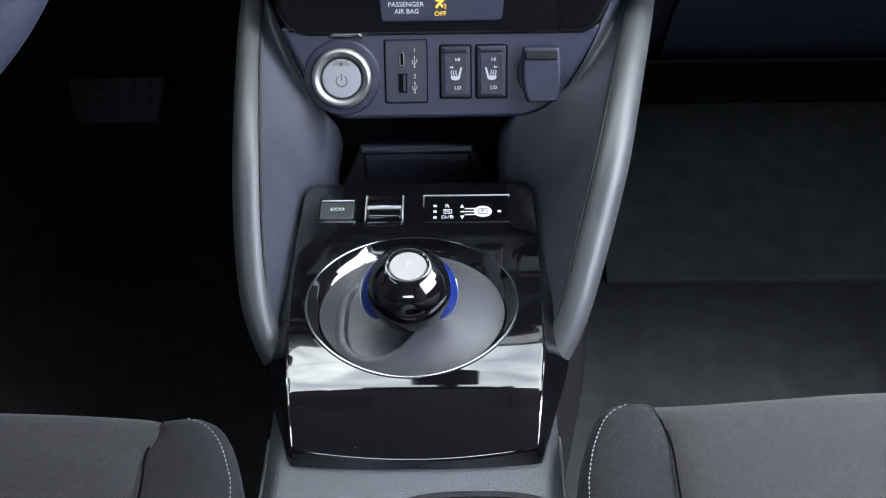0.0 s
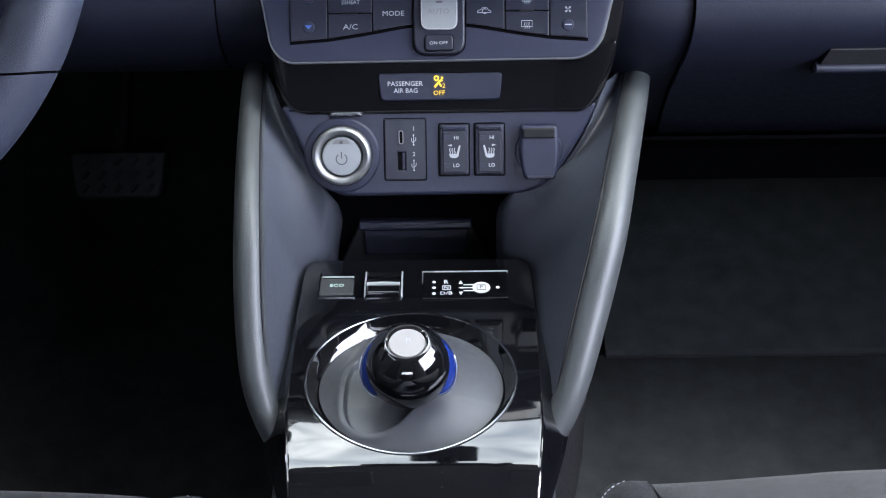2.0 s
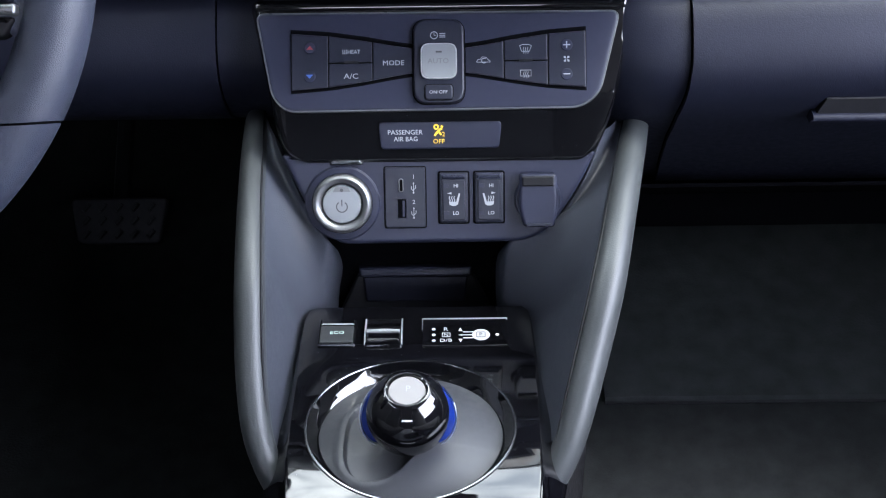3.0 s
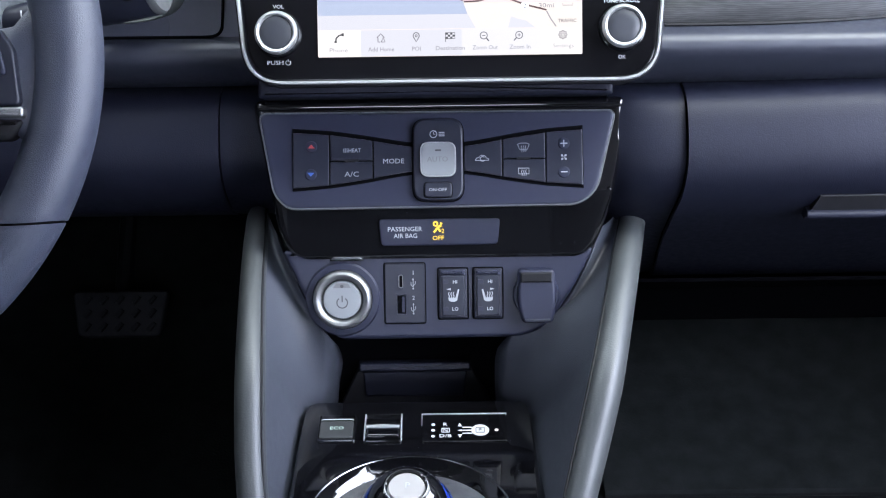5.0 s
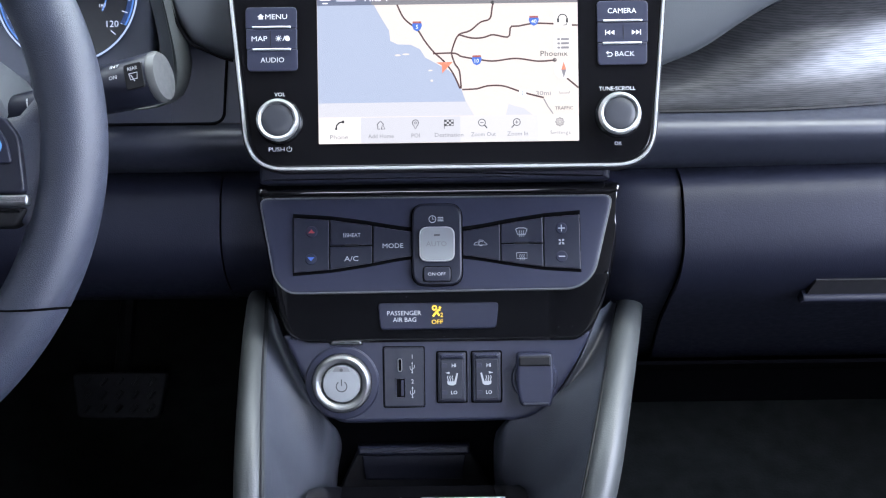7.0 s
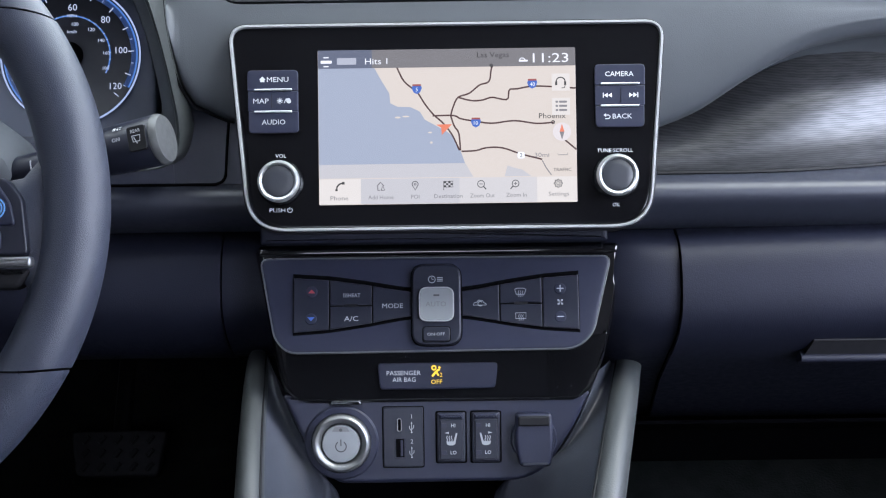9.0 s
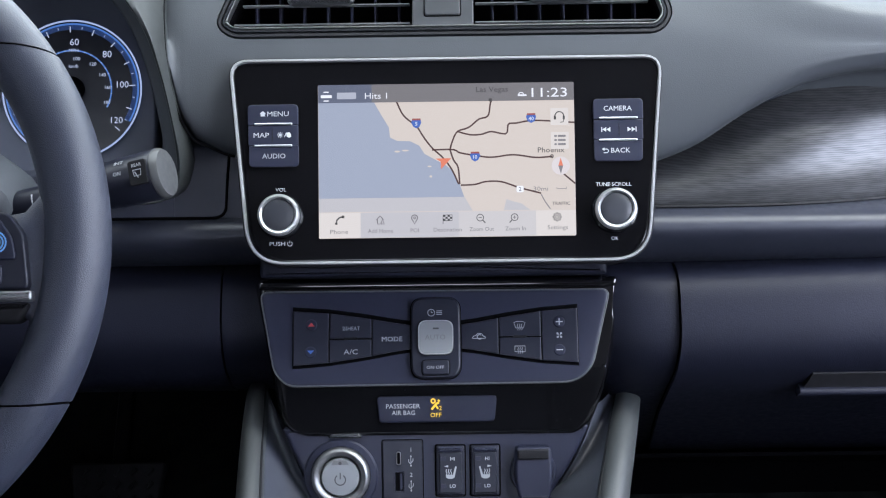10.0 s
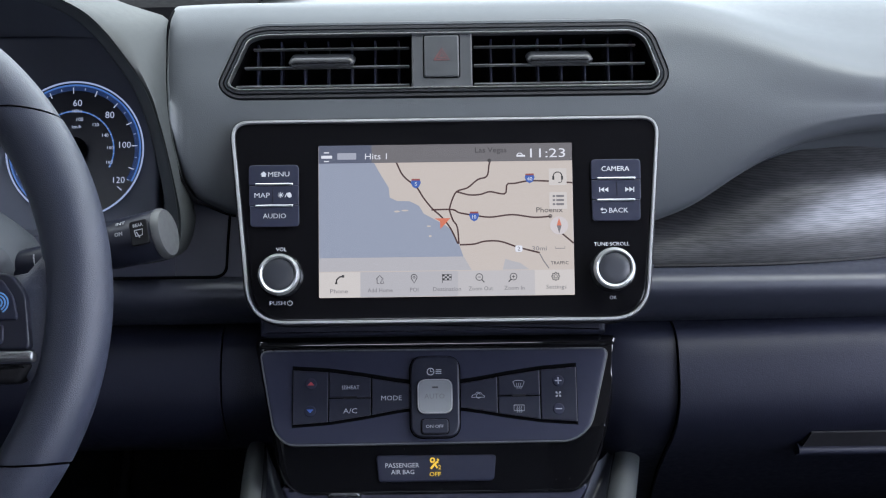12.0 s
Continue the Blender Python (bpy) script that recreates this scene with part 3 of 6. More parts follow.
for x0, x1, prof in ((0.10, 0.76, [(1.10, 0.6140)] + LEDGE), (-0.76, -0.10, LEDGE_L)):
    part("ledge", grid([[(x, y, z) for x in np.linspace(x0, x1, 12)] for y, z in [tuple(p)[:2] for p in spline([(a, b, 0) for a, b in prof], 24)]], 0.003), LEDGESKIN, dash)
part("seam_strip", tube([(0.150 + 0.02 * k, 1.0655 + 1.1 * max(0.0, 0.02 * k - 0.05) ** 2, 0.6142) for k in range(24)], 0.0013, 6), BLACK, dash, "black shadow gap under the trim")
# left of the display: switch-free face with a rounded seam
FACE_L = [(1.102, 0.664), (1.088, 0.661), (1.079, 0.6535), (1.072, 0.630), (1.067, 0.6095)]
part("side_face", grid([[(x, y, z) for x in np.linspace(-0.1900, -0.1000, 16)] for y, z in [tuple(p)[:2] for p in spline([(a, b, 0) for a, b in FACE_L], 20)]], 0.003), SIDESKIN, dash)
part("lower_face", grid([[(x, y, z) for x in np.linspace(-0.60, -0.1902, 12)] for y, z in ((1.110, 0.6405), (1.082, 0.6400), (1.0755, 0.6395), (1.0720, 0.630), (1.067, 0.6095))], 0.003), SIDESKIN, dash)
seam = [(-0.27, 1.0662, 0.6100), (-0.19, 1.0662, 0.6098), (-0.1660, 1.0660, 0.6098), (-0.1600, 1.0660, 0.6103), (-0.1560, 1.0663, 0.6122), (-0.1538, 1.0670, 0.6155), (-0.1532, 1.0680, 0.6200), (-0.1520, 1.0715, 0.635), (-0.1505, 1.0772, 0.652)]
part("face_seam", tube(spline(seam, 110), 0.0011, 6), VOID, dash)
seam = [(-0.145, 1.067, 0.6550), (-0.1525, 1.0655, 0.6577), (-0.1646, 1.065, 0.6636), (-0.1722, 1.0645, 0.6678), (-0.179, 1.064, 0.679), (-0.1825, 1.064, 0.6892), (-0.186, 1.0643, 0.7093), (-0.1878, 1.0653, 0.729), (-0.1888, 1.0725, 0.7486), (-0.1892, 1.0805, 0.762), (-0.1892, 1.0905, 0.779), (-0.1885, 1.100, 0.789), (-0.188, 1.114, 0.794)]
seam = [(x, y + 0.002 * max(0.0, (-0.170 - x) / 0.0185) ** 2, z - 0.0015 * min(1.0, max(0.0, (z - 0.745) / 0.045))) for x, y, z in seam]
part("pad_seam", tube(spline([(x + 0.0006, y - 0.0022, z) for x, y, z in seam], 80), 0.0009, 8), VOID, dash, "black joint between cluster hood and pad")
# below the ledge
LOWP = [(1.085, 0.566), (1.064, 0.5655), (1.053, 0.5625), (1.0455, 0.556), (1.0360, 0.541), (1.0315, 0.529), (1.0305, 0.518), (1.0345, 0.504), (1.046, 0.487), (1.066, 0.469), (1.096, 0.453)]
lowp = [tuple(p)[:2] for p in spline([(a, b, 0) for a, b in LOWP], 34)]
# towards the passenger the same face runs on under the glove box
lowp_r = [tuple(p)[:2] for p in spline([(a, b, 0) for a, b in LOWP[:9] + [(1.064, 0.469), (1.088, 0.447), (1.118, 0.421), (1.150, 0.394), (1.185, 0.368), (1.206, 0.359), (1.225, 0.357)]], 60)]
SEAM_R = [(0.34, 0.1725), (0.3684, 0.1690), (0.4131, 0.1628), (0.4525, 0.1592), (0.4847, 0.1594), (0.5061, 0.1625), (0.5277, 0.1645), (0.6, 0.1650)]
part("centre_side_panel", grid([[(0.110 + (lerp_list(SEAM_R, z) - 0.0004 - 0.110) * u, y + 0.014 * (1 - u) ** 3, z) for u in np.linspace(0, 1, 14)] for y, z in lowp_r], 0.003), HARD, dash)
part("centre_side_panel", grid([[(-0.1600 + 0.0540 * u, y + 0.022, z) for u in np.linspace(0, 1, 8)] for y, z in lowp], 0.003), HARD, dash)
part("knee_panel", grid([[(-0.74 + (0.74 - 0.1612) * u, y + 0.020, z) for u in np.linspace(0, 1, 14)] for y, z in lowp], 0.003), HARD, dash)
part("cowl", grid([[(x, y, z) for x in np.linspace(-0.76, -0.15, 12)] for y, z in ((1.22, 0.74), (1.26, 0.778), (1.34, 0.782), (1.50, 0.776), (1.70, 0.768), (1.83, 0.762))], 0.004), VOID, dash, "dark cowl under the windscreen")
part("dash_core", box(-0.74, 1.16, 0.45, 0.74, 1.80, 0.70), VOID, dash)

glove = thing("glove_box", pose(0, 0, 0), "dark grey closed glove box under the ledge", "glove box")
part("lid", grid([[(lerp_list(SEAM_R, z) + 0.0007 + (0.70 - lerp_list(SEAM_R, z)) * u, y - 0.004, z + 0.006 * min(1, u * 2.2) * max(0.0, z - 0.44) / 0.12) for u in np.linspace(0, 1, 30)] for y, z in lowp_r], 0.004), HARD, glove)
# added dark sheet: puts the deep footwell shade over the far carpet
part("under_cover", grid([[(x, y, z) for x in np.linspace(0.125, 0.72, 8)] for y, z in ((1.150, 0.376), (1.190, 0.350), (1.226, 0.340), (1.262, 0.280), (1.60, 0.25))], 0.003), VOID, glove, "black sheet standing in for the footwell shade under the glove box")
hl = panel_pose(0.264, 1.0295, 0.4965, -8)
part("recess", shifted(slab([(-0.0115, -0.0095), (0.2, -0.0095), (0.2, 0.0060), (-0.005, 0.0060)], -0.004, 0.0022, 0.001), hl), BLACK, glove, "black finger recess")
part("handle", shifted(slab([(-0.0150, -0.0125), (0.2, -0.0125), (0.2, -0.0062), (-0.0130, -0.0062)], -0.004, 0.0060, 0.003), hl), HARD, glove, "satin grey pull lip")
part("latch_screw", shifted(slab(rect(-0.008, -0.0016, 0.008, 0.0016, 0.001), 0, 0.002, 0.0006), panel_pose(0.2298, 1.1805, 0.3655, -52)), KEY, glove)

# ---- instrument cluster and its hood ----
cluster = thing("instrument_cluster", pose(0, 0, 0), "instrument cluster under a grey hood with a lit blue dial", "instrument cluster")
CX = -0.372
# right half of the hood: (x, z) of its front lip, and (x, y, z) of its outer edge along the pad
LIP = [(-0.235, 0.626), (-0.205, 0.627), (-0.1880, 0.632), (-0.1812, 0.645), (-0.1800, 0.662), (-0.1816, 0.6816), (-0.1856, 0.7093), (-0.1890, 0.7255), (-0.1929, 0.7403), (-0.1973, 0.7514), (-0.2027, 0.7614), (-0.2161, 0.7816), (-0.2240, 0.7915), (-0.2332, 0.8004), (-0.2473, 0.8087), (-0.268, 0.817), (-0.31, 0.828), (CX, 0.834)]
RIM = [(-0.235, 1.085, 0.618), (-0.200, 1.085, 0.620), (-0.182, 1.083, 0.626), (-0.1755, 1.080, 0.642), (-0.1755, 1.074, 0.662), (-0.1800, 1.0685, 0.680), (-0.1815, 1.0665, 0.6915), (-0.1846, 1.0655, 0.7093), (-0.1862, 1.0670, 0.729), (-0.1872, 1.0735, 0.7486), (-0.1876, 1.0815, 0.762), (-0.1880, 1.0915, 0.779), (-0.1900, 1.099, 0.7890), (-0.2073, 1.102, 0.7950), (-0.2265, 1.103, 0.8020), (-0.256, 1.105, 0.8165), (-0.31, 1.11, 0.832), (CX, 1.11, 0.838)]
lip = spline([(x, 1.047, z) for x, z in LIP], 60)
rim = [p + Vector((0, 0.002 * min(1.2, max(0.0, (-0.170 - p.x) / 0.0185)) ** 2, 0)) for p in spline(RIM, 60)]
lip += [Vector((2 * CX - p.x, p.y, p.z)) for p in lip[-2::-1]]
rim += [Vector((2 * CX - p.x, p.y, p.z)) for p in rim[-2::-1]]
MID = Vector((CX, 1.047, 0.690))


def hood_row(y, k):
    """The lip drawn in towards its middle by k, at depth y."""
    return [(CX + (p.x - CX) * k, y, MID.z + (p.z - MID.z) * k) for p in lip]


def roll_row(u):
    """Between lip (0) and outer edge (1), rounded forward."""
    return [tuple(a.lerp(b, u) + Vector((0, -0.006 * math.sin(math.pi * u ** 0.7), 0))) for a, b in zip(lip, rim)]


part("hood_inside", grid([hood_row(1.135, 0.865), hood_row(1.100, 0.890), hood_row(1.0635, 0.930)]), HOODIN, cluster, "dark inner face of the hood")
part("hood_back", grid([hood_row(1.134, 0.866), hood_row(1.142, 0.80), hood_row(1.146, 0.62), hood_row(1.148, 0.40), hood_row(1.148, 0.10)]), HOODIN, cluster, "dark inner wall of the hood")
part("hood_lip", grid([hood_row(1.0640, 0.9305), hood_row(1.0585, 0.940), hood_row(1.0550, 0.958), hood_row(1.0525, 0.976), hood_row(1.0515, 0.987)]), SOFT, cluster, "darker inner lip of the hood")
part("hood", grid([hood_row(1.0535, 0.9855), hood_row(1.0495, 0.988), hood_row(1.0475, 0.9935)] + [roll_row(u) for u in (0.0, 0.12, 0.25, 0.4, 0.55, 0.7, 0.85, 1.0)]
                  + [[(p.x - 0.002, p.y + 0.012, p.z - 0.012) for p in rim], [(p.x - 0.006, p.y + 0.25, p.z - 0.10) for p in rim], [(p.x - 0.01, p.y + 0.5, p.z - 0.18) for p in rim]]), HOODSKIN, cluster, "soft grey hood round the dials")
DIAL = panel_pose(-0.265, 1.11, 0.694, 22)
part("face", shifted(slab(rect(-0.27, -0.075, 0.060, 0.085, 0.02, 5), -0.02, -0.001, 0.003), DIAL), HOODIN, cluster, "dark blue-grey dial mask")
dial = part("dial", shifted(lathe([(0.0500, -0.0005), (0.0500, 0.001), (0.0485, 0.0012), (0.0470, 0.0005), (0.001, 0.0004)], 72), DIAL), DIALFACE, cluster, "round speed dial")
part("rim", shifted(stroke(arc(0, 0, 0.0496, -70, 260, 120), 0.0013, 0.0014), DIAL), DIALRIM, dial, "pale lit rim")
part("blue_band", shifted(stroke(arc(0, 0, 0.0474, -30, 255, 120), 0.0014, 0.0008), DIAL), DIALBLUE, dial, "blue lit band")
part("blue_glow", shifted(stroke(arc(0, 0, 0.0450, -30, 255, 120), 0.0034, 0.0007), DIAL), DIALGLOW, dial, "dim blue band inside the rim")
part("inner_band", shifted(stroke(arc(0, 0, 0.0282, -28, 120, 60), 0.0010, 0.0008), DIAL), DIALBLUE, dial)
for k in range(16):
    a = radians(-26 + k * 146 / 15)
    part("fine_tick", shifted(stroke([(0.0276 * math.cos(a), 0.0276 * math.sin(a)), (0.0290 * math.cos(a), 0.0290 * math.sin(a))], 0.0004, 0.0010), DIAL), DIALINK, dial)
for k in range(12):
    a = radians(225 - (k + 0.5) * 22.2)
    part("half_tick", shifted(stroke([(0.0438 * math.cos(a), 0.0438 * math.sin(a)), (0.0455 * math.cos(a), 0.0455 * math.sin(a))], 0.0005, 0.0012), DIAL), DIALRIM, dial)
for k in range(13):
    a = 225 - k * 22.2
    part("tick", shifted(stroke([(0.0412 * math.cos(radians(a)), 0.0412 * math.sin(radians(a))), (0.0455 * math.cos(radians(a)), 0.0455 * math.sin(radians(a)))], 0.0007, 0.0012), DIAL), DIALINK, dial)
for body, size, u, v in (("60", 0.0050, 0.0016, 0.0343), ("80", 0.0050, 0.0251, 0.0252), ("100", 0.0048, 0.0363, 0.0031), ("120", 0.0048, 0.0321, -0.0225), ("40", 0.0050, -0.0225, 0.0262), ("20", 0.005, -0.0352, 0.0035), ("0", 0.005, -0.033, -0.022),
                         ("MPH", 0.0026, 0.0010, 0.0282), ("100", 0.0027, 0.0034, 0.0222), ("km/h", 0.0025, 0.0010, 0.0168), ("120", 0.0026, 0.0150, 0.0182), ("140", 0.0026, 0.0220, 0.0103), ("160", 0.0026, 0.0258, 0.0012), ("180", 0.0026, 0.0252, -0.0096)):
    ob = text(body, size, u, v, 0.001, dial, DIALINK)
    ob.data.transform(DIAL)
part("needle_hub", shifted(lathe([(0.009, 0.0005), (0.009, 0.004), (0.006, 0.0065), (0.001, 0.007)], 30), DIAL), VOID, dial)
part("needle", shifted(slab([(-0.002, 0.0022), (-0.002, -0.0022), (-0.036, -0.0008), (-0.036, 0.0008)], 0.005, 0.0062, 0.0003), DIAL @ pose(0, 0, 0, 0, 0, 55)), FACE, dial)

# ---- steering wheel ----
WHEEL = panel_pose(-0.185, 0.875, 0.67, 25) @ pose(-0.1985, -0.012, 0)
wheel = thing("steering_wheel", WHEEL, "dark grey leather-wrapped steering wheel", "steering wheel")


def rim_arc(a0, a1, r, n=60, k0=0.0, k1=0.0):
    """A stretch of the rim; its ends are cut aslant by k0 and k1 (angle against radius)."""
    R = 0.1785
    loops = []
    for i in range(n + 1):
        u = i / n
        lp = []
        for j in range(24):
            q = 2 * math.pi * j / 24
            out = r * math.cos(q)
            lean = (k0 * max(0.0, 1 - 3 * u) + k1 * max(0.0, 3 * u - 2)) * out / R
            a = radians(a0 + (a1 - a0) * u) + lean
            lp.append(((R + out) * math.cos(a), (R + out) * math.sin(a), 1.12 * r * math.sin(q)))
        loops.append(lp)
    return skin(loops, cap0=True)


SLANT = {-30.5: 0.62, 37.5: -0.85, 142.5: 0.85, 210.5: -0.62}
part("rim_grip", rim_arc(-30.5, 37.5, 0.0187, 60, SLANT[-30.5], SLANT[37.5]), LEATHER, wheel, "grained leather grip")
part("rim_grip", rim_arc(142.5, 210.5, 0.0187, 60, SLANT[142.5], SLANT[210.5]), LEATHER, wheel, "grained leather grip")
part("rim_top", rim_arc(38.0, 142.0, 0.0184, 60, SLANT[37.5], SLANT[142.5]), LEATHER, wheel)
part("rim_bottom", rim_arc(211, 329, 0.0184, 60, SLANT[210.5], SLANT[-30.5]), LEATHER, wheel)
for a, k in SLANT.items():
    d = 0.25 if a in (37.5, 210.5) else -0.25
    part("rim_joint", rim_arc(a + d - 0.28, a + d + 0.28, 0.0178, 3, k, k), VOID, wheel)
for s in (1, -1):
    def spoke_loop(x, top, bot, z, d):
        out = []
        for i in range(16):
            a = 2 * math.pi * i / 16
            c, n_ = math.cos(a), math.sin(a)
            y = (top + bot) / 2 + (top - bot) / 2 * math.copysign(abs(c) ** 0.6, c)
            out.append((s * x, y, z + d * math.copysign(abs(n_) ** 0.6, n_)))
        return out
    part("spoke", skin([spoke_loop(0.085, 0.016, -0.040, 0.010, 0.012), spoke_loop(0.135, 0.013, -0.040, 0.0075, 0.011), spoke_loop(0.152, 0.0165, -0.043, 0.005, 0.011), spoke_loop(0.162, 0.030, -0.054, 0.002, 0.012), spoke_loop(0.170, 0.052, -0.074, -0.001, 0.012), spoke_loop(0.178, 0.062, -0.084, -0.002, 0.010)], cap0=True), LEATHER, wheel)
    pad = part("switch_pod", slab([(s * x, y) for x, y in round_poly([(0.088, -0.028), (0.1580, -0.028), (0.1545, 0.003), (0.1455, 0.0145), (0.088, 0.0145)], 0.004)][::s], 0.012, 0.0215, 0.0015), KEY, wheel)
    part("switch_key", slab([(s * x, y) for x, y in round_poly([(0.09, -0.012), (0.1515, -0.012), (0.1485, 0.001), (0.1415, 0.0110), (0.09, 0.0110)], 0.003)][::s], 0.021, 0.0235, 0.001), FACE, pad)
    part("switch_key", slab([(s * x, y) for x, y in rect(0.128, -0.025, 0.1435, -0.0145, 0.002)][::s], 0.021, 0.0230, 0.001), FACE, pad)
    for r in (0.0025, 0.0042, 0.0058):
        part("symbol", stroke([(s * 0.1400 + a, -0.0025 + b) for a, b in arc(0, 0, r, -60, 200, 16)], 0.0008, 0.0236), BLUELAMP, pad)
    part("chrome_bar", slab([(s * x, y) for x, y in rect(0.08, -0.0345, 0.1595, -0.0285, 0.002)][::s], 0.012, 0.0215, 0.002), SILVER, wheel, "silver bar across the spoke")
    part("spoke_underside", slab([(s * x, y) for x, y in round_poly([(0.08, -0.046), (0.1510, -0.046), (0.1585, -0.0350), (0.08, -0.0350)], 0.004)][::s], 0.004, 0.0175, 0.003), BLACK, wheel)
part("hub_cover", slab(round_poly([(-0.088, -0.06), (0.088, -0.06), (0.095, 0.02), (0.07, 0.045), (-0.07, 0.045), (-0.095, 0.02)], 0.03), -0.01, 0.038, 0.02, 6), LEATHER, wheel)
column = thing("steering_column", pose(0, 0, 0), "grey plastic shroud of the steering column", "steering column")
part("shroud", tube([(CX, 0.975, 0.640), (CX, 0.982, 0.644), (CX, 1.00, 0.646), (CX, 1.03, 0.630), (CX, 1.09, 0.580)], [0.086, 0.096, 0.102, 0.102, 0.098], 28, 0.5), SOFT, column)

ROOT, TIP = Vector((-0.270, 0.992, 0.6435)), Vector((-0.1735, 0.9770, 0.6690))
stalk = thing("wiper_stalk", look(tuple(ROOT), tuple(TIP)) @ pose(0, 0, 0, 0, 180, 0), "dark grey wiper stalk with printed positions", "control stalk")
part("stem", lathe([(0.0088, -0.03), (0.0092, -0.010), (0.0092, 0.032)], 24), BLACK, stalk)
part("speed_ring", lathe([(0.0098, -0.014), (0.0106, -0.012), (0.0108, 0.020), (0.0100, 0.022)], 32), KEY, stalk, "dark rotary ring with a printed arc")
part("collar", lathe([(0.0094, 0.0315), (0.0106, 0.033), (0.0106, 0.036), (0.0094, 0.0375)], 32), KEY, stalk)
part("barrel", lathe([(0.0100, 0.038), (0.0128, 0.044), (0.0146, 0.052), (0.0156, 0.068), (0.0163, 0.0945), (0.0158, 0.0955)], 40), KEY, stalk)
part("end_cap", lathe([(0.0160, 0.0955), (0.0165, 0.0960), (0.0162, 0.0985), (0.0148, 0.1005), (0.010, 0.1012), (0.001, 0.1014)], 40), CAPSKIN, stalk, "paler grey end cap")
AX = (TIP - ROOT).normalized()
EYEWARD = (Vector((0.0, 0.14, 0.90)) - Vector((-0.19, 0.97, 0.675))).normalized()
EYEWARD = (EYEWARD - AX * EYEWARD.dot(AX)).normalized()
UPW = EYEWARD.cross(AX)


def on_barrel(along, round_, r=0.0166):
    """A flat spot on the barrel, turned round it by some degrees, with x along the stalk."""
    n = (EYEWARD * math.cos(radians(round_)) + UPW * math.sin(radians(round_)))
    u = n.cross(AX)
    p = ROOT + AX * along + n * r
    m = Matrix((AX, u, n)).transposed().to_4x4()
    return stalk.matrix_basis.inverted() @ Matrix.Translation(p) @ m


plate = part("printed_flat", shifted(slab(rect(-0.0062, -0.0075, 0.0062, 0.0085, 0.002), -0.003, 0.0, 0.0006), on_barrel(0.0880, 14)), BLACK, stalk)
for body, size, along, round_, v, w in (("REAR", 0.0022, 0.0880, 14, 0.0052, 0.0066), ("ON", 0.0026, 0.0740, 22, 0.0, 0.0052), ("INT", 0.0024, 0.0750, 48, 0.0, 0.0062)):
    ob = text(body, size, 0, v, 0.0003, stalk, WHITE, width=w)
    ob.data.transform(on_barrel(along, round_))
part("rear_wiper_symbol", shifted(merge(stroke([(-0.0028, 0.0022), (-0.0022, -0.0016), (0.0022, -0.0016), (0.0028, 0.0022), (-0.0028, 0.0022)], 0.0005, 0.0003), stroke([(0.0004, -0.0030), (-0.0016, 0.0012)], 0.0006, 0.0003)), on_barrel(0.0880, 14)), WHITE, stalk)
for a0 in range(-30, 40, 10):
    part("speed_mark", shifted(stroke([(0.0, -0.0009), (0.0, 0.0009)], 0.0005 + 0.00008 * (a0 + 30) / 10, 0.0002), on_barrel(0.0105, a0, 0.0109)), WHITE, stalk)

# ---- infotainment unit ----
UNIT = panel_pose(0.003, 1.040, 0.657, 22)
unit = thing("infotainment_unit", UNIT, "black infotainment unit with a lit map screen and silver frame", "car display")
OUT = round_poly([(-0.1350, -0.0698), (0.1362, -0.0698), (0.1473, 0.0703), (-0.1478, 0.0703)], [0.026, 0.026, 0.014, 0.014], 10)
part("housing", slab(inset(OUT, -0.0012), -0.045, -0.0005, 0.001), BLACK, unit)
part("chrome_frame", frame_ring(OUT, 0.0022, -0.002, 0.0034), FRAME, unit, "satin silver frame")
part("glass", slab(inset(OUT, 0.0026), -0.001, 0.0008, 0.0004), GLASS_BLACK, unit, "black glass front")
part("rear_block", slab(rect(-0.130, -0.0775, 0.1095, -0.064, 0.002), -0.06, -0.020, 0.003), HARD, unit, "dark plinth under the display")
screen = part("screen", slab(rect(-0.0870, -0.0522, 0.0867, 0.0522, 0.0006, 2), 0.0005, 0.0012, 0.0001), LAND, unit, "lit navigation map")
Z0 = 0.00125


def draw(name, pts, z, mat, label=""):
    return part(name, slab(pts, z, z + 0.00018, 0.00002, 1), mat, screen, label)


draw("map_water", [(-0.0868, -0.0252), (0.0115, -0.0252), (0.0085, -0.0165), (0.0040, -0.0075), (0.0000, -0.0040), (-0.0080, 0.0005), (-0.0152, 0.0045), (-0.0185, 0.0100), (-0.0248, 0.0132), (-0.0335, 0.0135), (-0.0385, 0.0160),
                    (-0.0392, 0.0230), (-0.0440, 0.0310), (-0.0490, 0.0400), (-0.0520, 0.0521), (-0.0868, 0.0521)], Z0, SEA, "blue-grey sea")
draw("map_haze", [(-0.0868, -0.0345), (0.0170, -0.0345), (0.0118, -0.0253), (-0.0868, -0.0253)], Z0, TILE_SEA)
for cx, cy, w, h in ((-0.0335, 0.0062, 0.004, 0.0014), (-0.028, 0.0068, 0.005, 0.0012), (-0.0118, -0.0042, 0.003, 0.0012), (-0.0110, -0.0110, 0.002, 0.0016)):
    draw("map_island", [(cx + w / 2 * math.cos(a), cy + h / 2 * math.sin(a)) for a in np.linspace(0, 6.28, 9)[:-1]], Z0 + 0.0003, LAND)
draw("map_gulf", [(0.038, -0.0345), (0.056, -0.0345), (0.050, -0.0300), (0.044, -0.0285), (0.040, -0.0270)], Z0, TILE_SEA)
